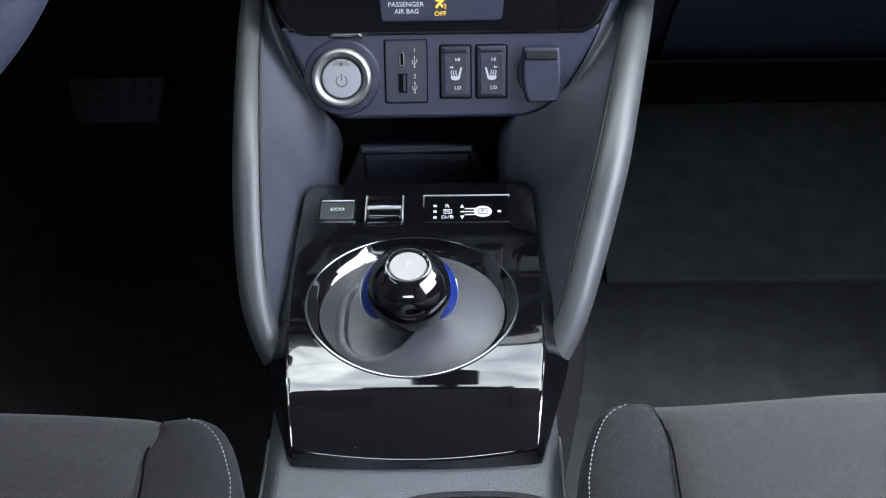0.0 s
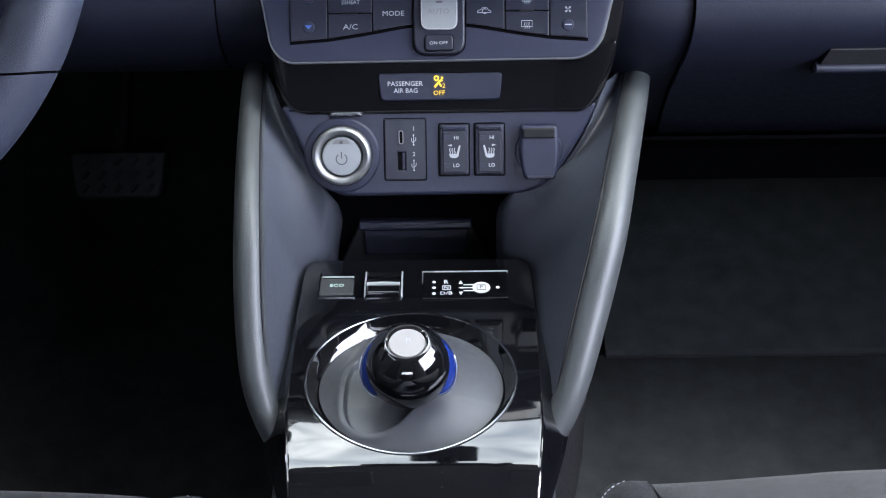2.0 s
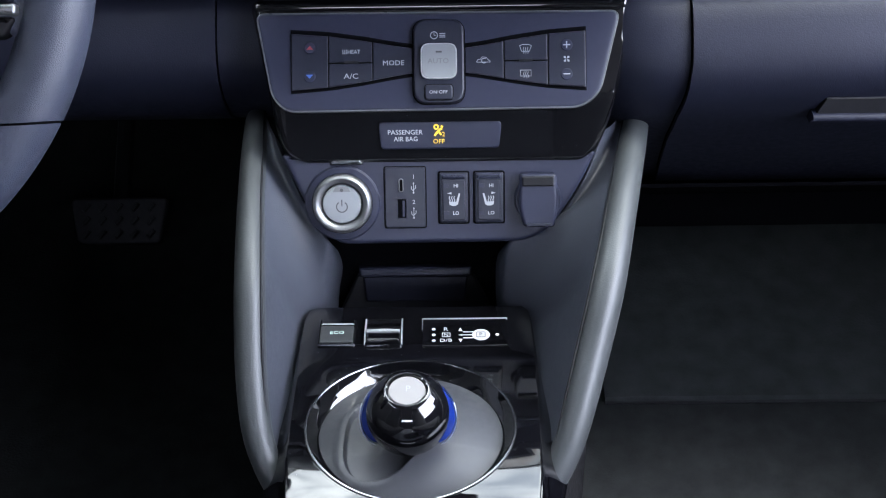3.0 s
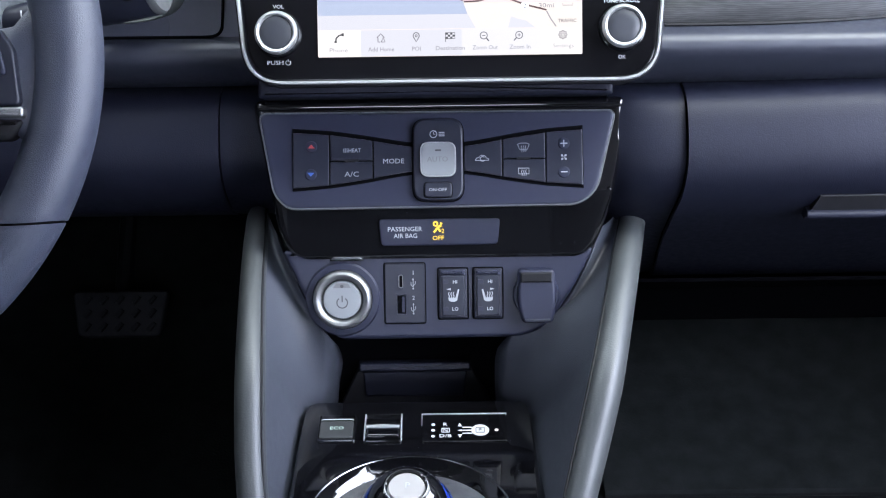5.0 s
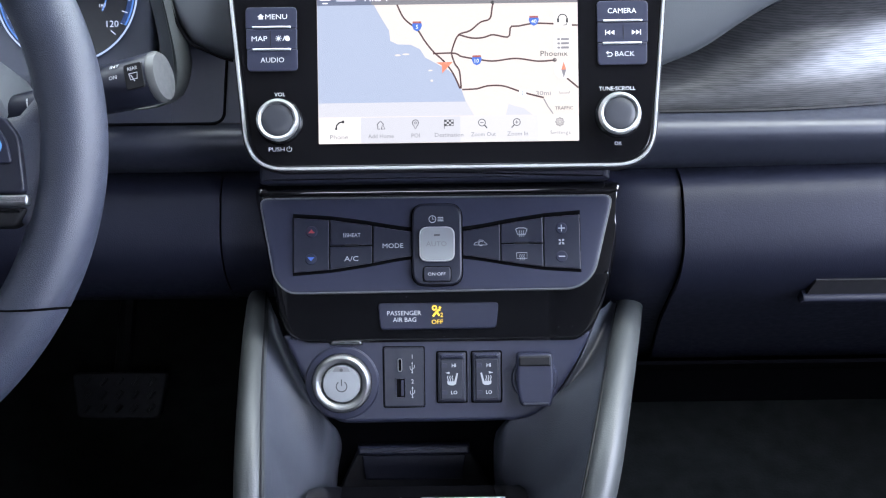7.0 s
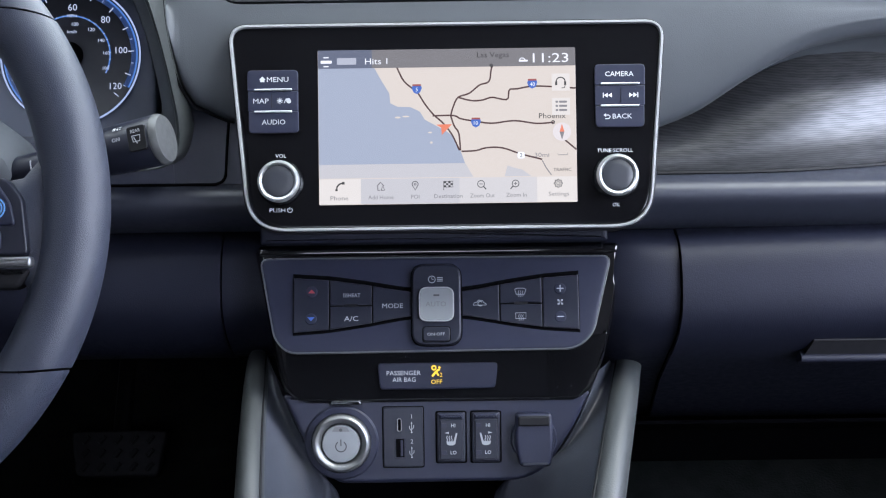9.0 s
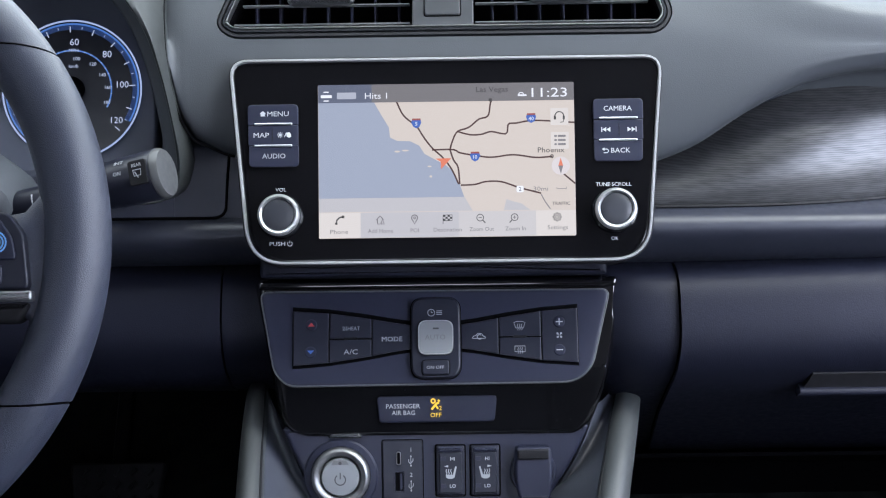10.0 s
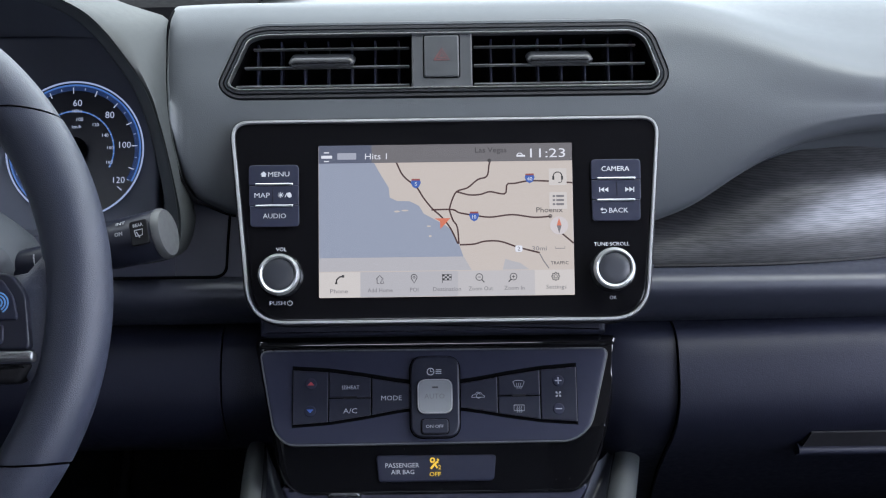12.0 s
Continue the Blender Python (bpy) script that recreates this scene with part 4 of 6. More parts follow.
ROADS = [[(-0.0398, 0.0520), (-0.0345, 0.0420), (-0.0296, 0.0316), (-0.0240, 0.0262), (-0.0200, 0.0230), (-0.0150, 0.0150), (-0.0094, 0.0079), (-0.0030, 0.0020), (0.0030, -0.0060), (0.0078, -0.0165)],
         [(0.0074, 0.0193), (0.0160, 0.0170), (0.0236, 0.0172), (0.0300, 0.0190), (0.0375, 0.0175), (0.0410, 0.0180), (0.0420, 0.0240), (0.0470, 0.0245), (0.0600, 0.0262), (0.0866, 0.0245)],
         [(0.0467, 0.0520), (0.0400, 0.0480), (0.0309, 0.0405), (0.0284, 0.0300), (0.0220, 0.0275), (0.0150, 0.0220), (0.0074, 0.0193), (0.0040, 0.0130), (0.0022, 0.0070)],
         [(-0.0100, 0.0070), (0.0022, 0.0072), (0.0060, 0.0065), (0.0090, 0.0048), (0.0187, 0.0030), (0.0300, 0.0015), (0.0450, 0.0030), (0.0600, 0.0010), (0.0716, 0.0016)],
         [(0.0022, 0.0070), (0.0045, 0.0000), (0.0075, -0.0050), (0.0085, -0.0165)],
         [(0.0092, -0.0172), (0.0190, -0.0168), (0.0260, -0.0150), (0.0366, -0.0152), (0.0492, -0.0195), (0.0634, -0.0233)], [(0.0790, -0.0105), (0.0866, -0.0170)]]
for r in ROADS:
    part("map_road", stroke([tuple(p)[:2] for p in spline([(a, b, 0) for a, b in r], 4 * len(r))], 0.00108, Z0 + 0.0003, 0.0002), ROAD, screen)
part("map_border", stroke([(0.0634, -0.0240), (0.066, -0.029), (0.0695, -0.034)], 0.0007, Z0 + 0.0003), SOFTINK, screen)
draw("header_bar", rect(-0.0868, 0.0398, 0.0866, 0.0521, 0.0002, 1), Z0 + 0.0006, HEADER, "dark translucent status bar")
draw("header_bar", rect(-0.0868, 0.0398, -0.0505, 0.0521, 0.0002, 1), Z0 + 0.0007, HEADER_SEA)
draw("menu_bar", rect(-0.0868, -0.0521, 0.0866, -0.0350, 0.0002, 1), Z0 + 0.0003, TILE, "pale menu bar")
draw("menu_bar", rect(-0.0588, -0.0521, 0.0075, -0.0350, 0.0002, 1), Z0 + 0.0005, TILE_SEA)
draw("menu_bar", rect(0.0075, -0.0521, 0.0597, -0.0350, 0.0002, 1), Z0 + 0.0005, lit("display_tile_dim", 0.5865, 0.5397, 0.4827))
ZT = Z0 + 0.0009
# the radio service's mark and name as plain bars
for x0, y0, x1, y1 in ((-0.0850, 0.0432, -0.0775, 0.0452), (-0.0832, 0.0468, -0.0795, 0.0476), (-0.0832, 0.0408, -0.0795, 0.0416)):
    draw("station_mark", rect(x0, y0, x1, y1, 0.0003, 1), ZT, PAPER)
draw("station_name", rect(-0.0740, 0.0423, -0.0610, 0.0468, 0.0006, 2), ZT, lit("display_grey_name", 0.42, 0.42, 0.44))
for body, size, u, v, mat, w in (("Hits 1", 0.0042, -0.0475, 0.0443, PAPER, 0.0150), ("11:23", 0.0064, 0.0700, 0.0452, PAPER, 0.0240), ("Las Vegas", 0.0036, 0.0312, 0.0472, INK, 0.0215), ("Phoenix", 0.0036, 0.0706, 0.0060, INK, 0.0180), ("30mi", 0.0030, 0.0632, -0.0203, SOFTINK, 0.0098),
                              ("TRAFFIC", 0.0022, 0.0768, -0.0304, INK, 0.0120), ("Phone", 0.0030, -0.0733, -0.0478, SOFTINK, 0.0120), ("Add Home", 0.0028, -0.0454, -0.0475, SOFTINK, 0.0170), ("POI", 0.0028, -0.0223, -0.0474, SOFTINK, 0.0056), ("Destination", 0.0028, 0.0000, -0.0472, SOFTINK, 0.0190),
                              ("Zoom Out", 0.0028, 0.0229, -0.0471, SOFTINK, 0.0165), ("Zoom In", 0.0028, 0.0457, -0.0470, SOFTINK, 0.0138), ("Settings", 0.0028, 0.0742, -0.0470, SOFTINK, 0.0137)):
    text(body, size, u, v, ZT, screen, mat, width=w)
draw("town_dot", circle(0.0300, 0.0405, 0.0012, 12), ZT, INK)
part("town_dot", stroke(arc(0.0710, 0.0016, 0.0011, 0, 360, 12), 0.0005, ZT), INK, screen)
for body, u, v, s in (("5", -0.0204, 0.0252, 1), ("40", 0.0574, 0.0278, 1), ("10", 0.0191, 0.0021, 1)):
    draw("route_shield", [(u + x, v + y) for x, y in ((-0.0028, 0.0026), (-0.0034, 0.0006), (-0.0022, -0.0022), (0, -0.0034), (0.0022, -0.0022), (0.0034, 0.0006), (0.0028, 0.0026))], ZT, SHIELD, "blue route shield")
    draw("route_shield", rect(u - 0.0029, v + 0.0020, u + 0.0029, v + 0.0032, 0.0002, 1), ZT + 0.0003, SHIELD_TOP)
    text(body, 0.0026, u, v - 0.0004, ZT + 0.0003, screen, PAPER)
draw("route_shield", rect(0.0468, -0.0226, 0.0516, -0.0182, 0.0012, 3), ZT, PAPER)
text("2", 0.0028, 0.0492, -0.0204, ZT + 0.0003, screen, INK)
draw("position_arrow", [(-0.0078, 0.0010), (0.0030, 0.0012), (-0.0040, -0.0062), (-0.0042, -0.0010)], ZT, ARROW, "orange position arrow")
for v, name in ((0.0286, "assist_tile"), (0.0122, "list_tile")):
    draw(name, rect(0.0705, v - 0.0058, 0.0826, v + 0.0058, 0.0005, 2), ZT, TILE)
part("headset_icon", merge(stroke(arc(0.0765, 0.0288, 0.0030, 0, 180, 14), 0.0007, ZT + 0.0003), stroke([(0.0735, 0.0290), (0.0735, 0.0265)], 0.0014, ZT + 0.0003), stroke([(0.0795, 0.0290), (0.0795, 0.0265)], 0.0014, ZT + 0.0003), stroke([(0.0795, 0.0265), (0.0790, 0.0248), (0.0770, 0.0246)], 0.0005, ZT + 0.0003)), INK, screen)
for i in range(3):
    for x0, x1 in ((0.0728, 0.0746), (0.0752, 0.0806)):
        draw("list_bar", rect(x0, 0.0090 + i * 0.0028, x1, 0.0104 + i * 0.0028, 0.0004, 1), ZT + 0.0003, SOFTINK)
draw("compass", circle(0.0769, -0.0049, 0.0062, 28), ZT, lit("display_compass", 0.70, 0.62, 0.55))
draw("compass_needle", [(0.0753, -0.0049), (0.0769, -0.0104), (0.0785, -0.0049)], ZT + 0.0003, SOFTINK)
draw("compass_needle", [(0.0753, -0.0049), (0.0785, -0.0049), (0.0769, 0.0004)], ZT + 0.0003, ARROW)
part("scale_bar", stroke([(0.0740, -0.0192), (0.0740, -0.0205), (0.0805, -0.0205), (0.0805, -0.0192)], 0.0004, ZT), SOFTINK, screen)
# menu icons
icon = []
icon.append(stroke([(-0.0752, -0.0425), (-0.0748, -0.0400), (-0.0730, -0.0382), (-0.0705, -0.0376)], 0.0010, ZT))
icon.append(stroke([(-0.0705, -0.0368), (-0.0705, -0.0386)], 0.0016, ZT))
icon.append(stroke([(-0.0752, -0.0430), (-0.0752, -0.0418)], 0.0016, ZT))
part("phone_icon", merge(*icon), INK, screen)
part("home_icon", merge(stroke([(-0.0480, -0.0400), (-0.0456, -0.0374), (-0.0432, -0.0400)], 0.0005, ZT), stroke([(-0.0474, -0.0400), (-0.0474, -0.0428), (-0.0460, -0.0428)], 0.0005, ZT), stroke([(-0.0452, -0.0428), (-0.0440, -0.0398), (-0.0428, -0.0428), (-0.0452, -0.0428)], 0.0005, ZT)), INK, screen)
part("pin_icon", merge(stroke(arc(-0.0223, -0.0390, 0.0020, -40, 220, 18), 0.0005, ZT), stroke([(-0.0238, -0.0403), (-0.0223, -0.0430), (-0.0208, -0.0403)], 0.0005, ZT), stroke(arc(-0.0223, -0.0390, 0.0007, 0, 360, 8), 0.0004, ZT)), INK, screen)
bms = []
for i in range(4):
    for j in range(3):
        if (i + j) % 2 == 0:
            bms.append(slab(rect(-0.0030 + i * 0.0015, -0.0412 + j * 0.0013, -0.0015 + i * 0.0015, -0.0399 + j * 0.0013, 0.0001, 1), ZT, ZT + 0.0002, 0.00002, 1))
bms.append(stroke([(-0.0031, -0.0432), (-0.0031, -0.0373), (0.0031, -0.0373), (0.0031, -0.0412), (-0.0031, -0.0412)], 0.0004, ZT))
part("flag_icon", merge(*bms), INK, screen)
for u, plus in ((0.0220, False), (0.0452, True)):
    b = [stroke(arc(u, -0.0394, 0.0023, 0, 360, 18), 0.0005, ZT), stroke([(u - 0.0011, -0.0394), (u + 0.0011, -0.0394)], 0.0004, ZT), stroke([(u + (-0.0017 if plus else 0.0017), -0.0411), (u + (-0.0034 if plus else 0.0034), -0.0430)], 0.0007, ZT)]
    if plus:
        b.append(stroke([(u, -0.0405), (u, -0.0383)], 0.0004, ZT))
    part("magnifier_icon", merge(*b), INK, screen)
part("gear_icon", merge(stroke([(0.0739 + (0.0024 + 0.0005 * math.cos(8 * a)) * math.cos(a), -0.0396 + (0.0024 + 0.0005 * math.cos(8 * a)) * math.sin(a)) for a in np.linspace(0, 2 * math.pi, 65)], 0.0005, ZT), stroke(arc(0.0739, -0.0396, 0.0011, 0, 360, 14), 0.0004, ZT)), INK, screen)
part("car_icon", merge(stroke([(0.0490, 0.0440), (0.0500, 0.0452), (0.0518, 0.0452), (0.0528, 0.0440)], 0.0006, ZT), slab(rect(0.0486, 0.0428, 0.0546, 0.0440, 0.0004, 2), ZT, ZT + 0.0002, 0.00002, 1)), PAPER, screen)

# keys beside the screen
KEYBOXES = [(-0.1346, 0.0252, -0.1004, 0.0392), (-0.1343, 0.0115, -0.1004, 0.0250), (-0.1338, -0.0032, -0.1002, 0.0113), (0.0994, 0.0262, 0.1332, 0.0402), (0.0995, 0.0125, 0.1330, 0.0260), (0.0996, -0.0022, 0.1325, 0.0123)]
keycaps = []
for i, (x0, y0, x1, y1) in enumerate(KEYBOXES):
    r = [[0.0006, 0.0006, 0.003, 0.003], [0.0006] * 4, [0.003, 0.003, 0.0006, 0.0006]][i % 3]
    keycaps.append(part("key", slab(round_poly([(x0, y0), (x1, y0), (x1, y1), (x0, y1)], r, 4), 0.0006, 0.0028, 0.0005), FACE, unit))
for x0, x1, y in ((-0.1300, -0.1044, 0.0259), (-0.1300, -0.1045, 0.0111), (0.1034, 0.1294, 0.0270), (0.1031, 0.1290, 0.0121)):
    part("chrome_strip", slab(rect(x0, y - 0.0007, x1, y + 0.0007, 0.0003, 2), 0.0024, 0.0036, 0.0004), CHROME, unit, "thin silver strip between keys")
ZK = 0.0029
text("MENU", 0.0034, -0.1140, 0.0328, ZK, keycaps[0], WHITE, width=0.0145)
part("home_symbol", slab([(-0.1257, 0.0312), (-0.1229, 0.0312), (-0.1229, 0.0328), (-0.1221, 0.0328), (-0.1243, 0.0348), (-0.1265, 0.0328), (-0.1257, 0.0328)], ZK, ZK + 0.0002, 0.00002, 1), WHITE, keycaps[0])
text("MAP", 0.0034, -0.1254, 0.0184, ZK, keycaps[1], WHITE, width=0.0104)
part("divider", slab(rect(-0.1182, 0.0130, -0.1178, 0.0236, 0.0001, 1), ZK - 0.0001, ZK + 0.0002, 0.00002, 1), BLACK, keycaps[1])
rays = [slab(circle(-0.1126, 0.0184, 0.0011, 14), ZK, ZK + 0.0002, 0.00002, 1), stroke([(-0.1098, 0.0168), (-0.1082, 0.0200)], 0.0005, ZK), slab([(-0.1066 + 0.0018 * math.cos(radians(a)), 0.0184 + 0.0018 * math.sin(radians(a))) for a in range(100, 350, 25)] + [(-0.1054, 0.0190), (-0.1062, 0.0200)], ZK, ZK + 0.0002, 0.00002, 1)]
for k in range(8):
    a = radians(45 * k)
    rays.append(stroke([(-0.1126 + 0.0014 * math.cos(a), 0.0184 + 0.0014 * math.sin(a)), (-0.1126 + 0.0020 * math.cos(a), 0.0184 + 0.0020 * math.sin(a))], 0.0005, ZK))
part("day_night_symbol", merge(*rays), WHITE, keycaps[1])
text("AUDIO", 0.0034, -0.1170, 0.0041, ZK, keycaps[2], WHITE, width=0.0157)
text("CAMERA", 0.0034, 0.1160, 0.0336, ZK, keycaps[3], WHITE, width=0.0190)
part("divider", slab(rect(0.1166, 0.0142, 0.1169, 0.0245, 0.0001, 1), ZK - 0.0001, ZK + 0.0002, 0.00002, 1), BLACK, keycaps[4])
for u, s in ((0.1080, -1), (0.1252, 1)):
    part("skip_symbol", merge(slab([(u - s * 0.0028, 0.0176), (u - s * 0.0028, 0.0208), (u - s * 0.0002, 0.0192)], ZK, ZK + 0.0002, 0.00002, 1), slab([(u, 0.0176), (u, 0.0208), (u + s * 0.0026, 0.0192)], ZK, ZK + 0.0002, 0.00002, 1), stroke([(u + s * 0.0030, 0.0175), (u + s * 0.0030, 0.0209)], 0.0006, ZK)), WHITE, keycaps[4])
text("BACK", 0.0034, 0.1176, 0.0050, ZK, keycaps[5], WHITE, width=0.0130)
part("return_symbol", merge(stroke([(0.1060, 0.0034), (0.1085, 0.0034), (0.1095, 0.0046), (0.1085, 0.0058), (0.1064, 0.0058)], 0.0006, ZK), slab([(0.1050, 0.0058), (0.1066, 0.0070), (0.1066, 0.0046)], ZK, ZK + 0.0002, 0.00002, 1)), WHITE, keycaps[5])
for u, v in ((-0.1131, -0.0365), (0.1128, -0.0352)):
    knob = part("knob", lathe([(0.0148, 0.0), (0.0148, 0.0025), (0.0144, 0.0040), (0.0141, 0.0090), (0.0130, 0.0125)], 56, u, v), RIMGREY, unit, "dark knob with a silver rim")
    part("knob_base", lathe([(0.0157, 0.0), (0.0157, 0.0014), (0.0151, 0.0026), (0.0146, 0.0028)], 56, u, v), GLOSS, knob)
    part("knob_rim", lathe([(0.0140, 0.0085), (0.0141, 0.0116), (0.0138, 0.0132), (0.0131, 0.0143), (0.0122, 0.0146), (0.0114, 0.0142), (0.0108, 0.0132), (0.0105, 0.0120)], 64, u, v, False), KNOBRIM, knob, "turned silver rim")
    part("knob_face", lathe([(0.0106, 0.0110), (0.0104, 0.0128), (0.0098, 0.0132), (0.005, 0.0134), (0.0005, 0.0134)], 48, u, v), KNOBFACE, knob)
text("VOL", 0.0026, -0.1126, -0.0187, 0.0010, unit, WHITE, width=0.0072)
text("PUSH", 0.0028, -0.1152, -0.0553, 0.0010, unit, WHITE, width=0.0105)
part("power_symbol", merge(stroke(arc(-0.1068, -0.0553, 0.0016, -230, 50, 18), 0.0004, 0.0010), stroke([(-0.1068, -0.0550), (-0.1068, -0.0532)], 0.0004, 0.0010)), WHITE, unit)
text("TUNE\u00b7SCROLL", 0.0026, 0.1125, -0.0178, 0.0010, unit, WHITE, width=0.0242)
text("OK", 0.0026, 0.1127, -0.0544, 0.0010, unit, WHITE, width=0.0048)

# ---- centre air vents ----
vent = thing("centre_air_vent", VENT, "twin centre air vents with black slats and a silver surround", "air vent")
VO = round_poly(VENT_OUT, 0.008, 6)
part("surround", frame_ring(inset(VO, -0.0034), 0.0032, -0.006, -0.0002), SOFT, vent)
part("groove_ring", frame_ring(inset(VO, -0.0003), 0.0036, -0.006, 0.0016), TABSKIN, vent)
part("gloss_rim", frame_ring(inset(VO, 0.0030), 0.0028, -0.004, 0.0026), RIMGREY, vent, "satin dark grey rim")
part("silver_line", frame_ring(inset(VO, 0.0055), 0.0015, -0.004, 0.0034), CHROME, vent, "bright silver inner line")
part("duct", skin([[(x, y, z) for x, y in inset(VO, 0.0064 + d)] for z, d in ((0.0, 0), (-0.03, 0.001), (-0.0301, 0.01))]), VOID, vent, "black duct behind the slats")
part("hazard_post", slab(rect(-0.0195, -0.0185, 0.0225, 0.0255, 0.002), -0.03, 0.0015, 0.001), POST, vent)
haz = part("hazard_switch", slab(rect(-0.0108, -0.0078, 0.0134, 0.0218, 0.0018), 0.0, 0.0030, 0.0010), POST, vent, "grey hazard switch with a dim red triangle")
part("triangle", stroke([(-0.0038, 0.0040), (0.0066, 0.0040), (0.0014, 0.0120), (-0.0038, 0.0040)], 0.0008, 0.0031), DIMRED, haz)
part("triangle", stroke([(-0.0012, 0.0056), (0.0040, 0.0056), (0.0014, 0.0097), (-0.0012, 0.0056)], 0.0006, 0.0031), DIMRED, haz)
part("switch_gap", frame_ring(rect(-0.0116, -0.0086, 0.0142, 0.0226, 0.002), 0.0008, 0.001, 0.0018), VOID, vent)
for i, y in enumerate((-0.0105, 0.0030, 0.0162)):
    for x0, x1 in ((-0.1420 + 0.006 * i, -0.0215), (0.0240, 0.1495 - 0.0065 * i)):
        part("slat", tube([(x0, y, -0.009), ((x0 + x1) / 2, y, -0.009), (x1, y, -0.009)], 0.0011, 8, 5.5, up=(0, -0.22, 1)), SLAT, vent)
for i in range(7):
    for x in (-0.128 + i * 0.0165, 0.036 + i * 0.0165):
        part("vane", slab(rect(x - 0.0007, -0.018, x + 0.0007, 0.026, 0.0003, 1), -0.026, -0.013, 0.0003), FACE, vent)
for x in (-0.0818, 0.0830):
    tab = part("vane_tab", shifted(slab(round_poly([(-0.0190, -0.0040), (0.0190, -0.0040), (0.0238, 0.0002), (0.0205, 0.0042), (-0.0205, 0.0042), (-0.0238, 0.0002)], [0.004, 0.004, 0.004, 0.0025, 0.0025, 0.004], 6), -0.012, 0.0055, 0.0034, 6), pose(x, 0.0040, 0, 26)), TABSKIN, vent, "finger tab of the slats")
    # highlight along the tab's upper edge, painted as a paler strip
    part("tab_top", shifted(slab(rect(-0.0178, 0.0026, 0.0178, 0.0038, 0.0005), 0.0016, 0.0044, 0.0006), pose(x, 0.0040, 0, 26)), SLAT, tab, "paler strip for the light on the tab's top edge")

# ---- climate panel ----
CLIM = panel_pose(-0.006, 1.033, 0.529, 31)
clim = thing("climate_panel", CLIM, "gloss black climate control panel with grey keys", "climate panel")
SUR_L = smooth_list([(-0.0668, -0.0900), (-0.0630, -0.1014), (-0.0573, -0.1080), (-0.0454, -0.1122), (-0.0257, -0.1158), (-0.0020, -0.1201), (0.0255, -0.1258), (0.0395, -0.1284), (0.0440, -0.1268), (0.0452, -0.1240)])
SUR_R = smooth_list([(-0.0680, 0.0880), (-0.0647, 0.0995), (-0.0581, 0.1074), (-0.0444, 0.1138), (-0.0248, 0.1203), (-0.0013, 0.1254), (0.0261, 0.1300), (0.0385, 0.1310), (0.0440, 0.1290), (0.0452, 0.1260)])


def setback(v):
    """The surround leans away below the faceplate."""
    return 0.33 * max(0.0, -0.022 - v)


def sur_height(x, v, x0, x1):
    d = max(0.0, min(x - x0, x1 - x, 0.0455 - v, (v + 0.0675) * 1.2))
    return -0.0060 * max(0.0, 1 - d / (0.0040 + 0.0025 * min(1.0, max(0.0, (v - 0.010) / 0.025)))) ** 2.4 - setback(v)


rows = []
for v in list(np.linspace(0.0452, 0.030, 12)) + list(np.linspace(0.026, -0.05, 24)) + list(np.linspace(-0.052, -0.0665, 12)):
    x0, x1 = lerp_list(SUR_L, v), lerp_list(SUR_R, v)
    us = list(np.linspace(0, 0.05, 9)) + list(np.linspace(0.07, 0.93, 30)) + list(np.linspace(0.95, 1.0, 9))
    mid = [(x0 + (x1 - x0) * u, v, sur_height(x0 + (x1 - x0) * u, v, x0, x1)) for u in us]
    rows.append([(x0 + 0.002, v, -0.05), (x0, v, mid[0][2] - 0.008)] + mid + [(x1, v, mid[-1][2] - 0.008), (x1 - 0.002, v, -0.05)])
rows = [[(x, v + 0.001, -0.05) for x, v, z in rows[0]]] + rows + [[(x, v - 0.002, -0.05) for x, v, z in rows[-1]]]
part("gloss_surround", grid(rows), GLOSS, clim, "gloss black surround")
part("top_lip", slab(round_poly([(-0.1262, 0.0362), (0.1282, 0.0362), (0.1290, 0.0430), (-0.1262, 0.0430)], 0.003), -0.02, 0.0020, 0.0030, 5), GLOSS, clim)
PLATE = round_poly([(-0.1040, -0.0322), (0.0960, -0.0312), (0.1085, -0.0215), (0.1225, 0.0335), (-0.1240, 0.0342), (-0.1135, -0.0225)], [0.010, 0.010, 0.012, 0.006, 0.006, 0.012], 6)
part("plate_edge", frame_ring(inset(PLATE, -0.0010), 0.0016, -0.001, 0.0026), SLAT, clim, "thin grey edge")
part("faceplate", slab(PLATE, -0.002, 0.0028, 0.0010), FACE, clim, "satin grey faceplate")


def bow(u):
    return lerp_list([(0.0, 0.0118), (0.0185, 0.0125), (0.030, 0.0142), (0.050, 0.0178), (0.074, 0.0213), (0.100, 0.0232)], abs(u))


def band(u0, u1, lo, hi, n=10):
    us = [u0 + (u1 - u0) * i / n for i in range(n + 1)]
    return [(u, lo(u)) for u in us] + [(u, hi(u)) for u in us[::-1]]


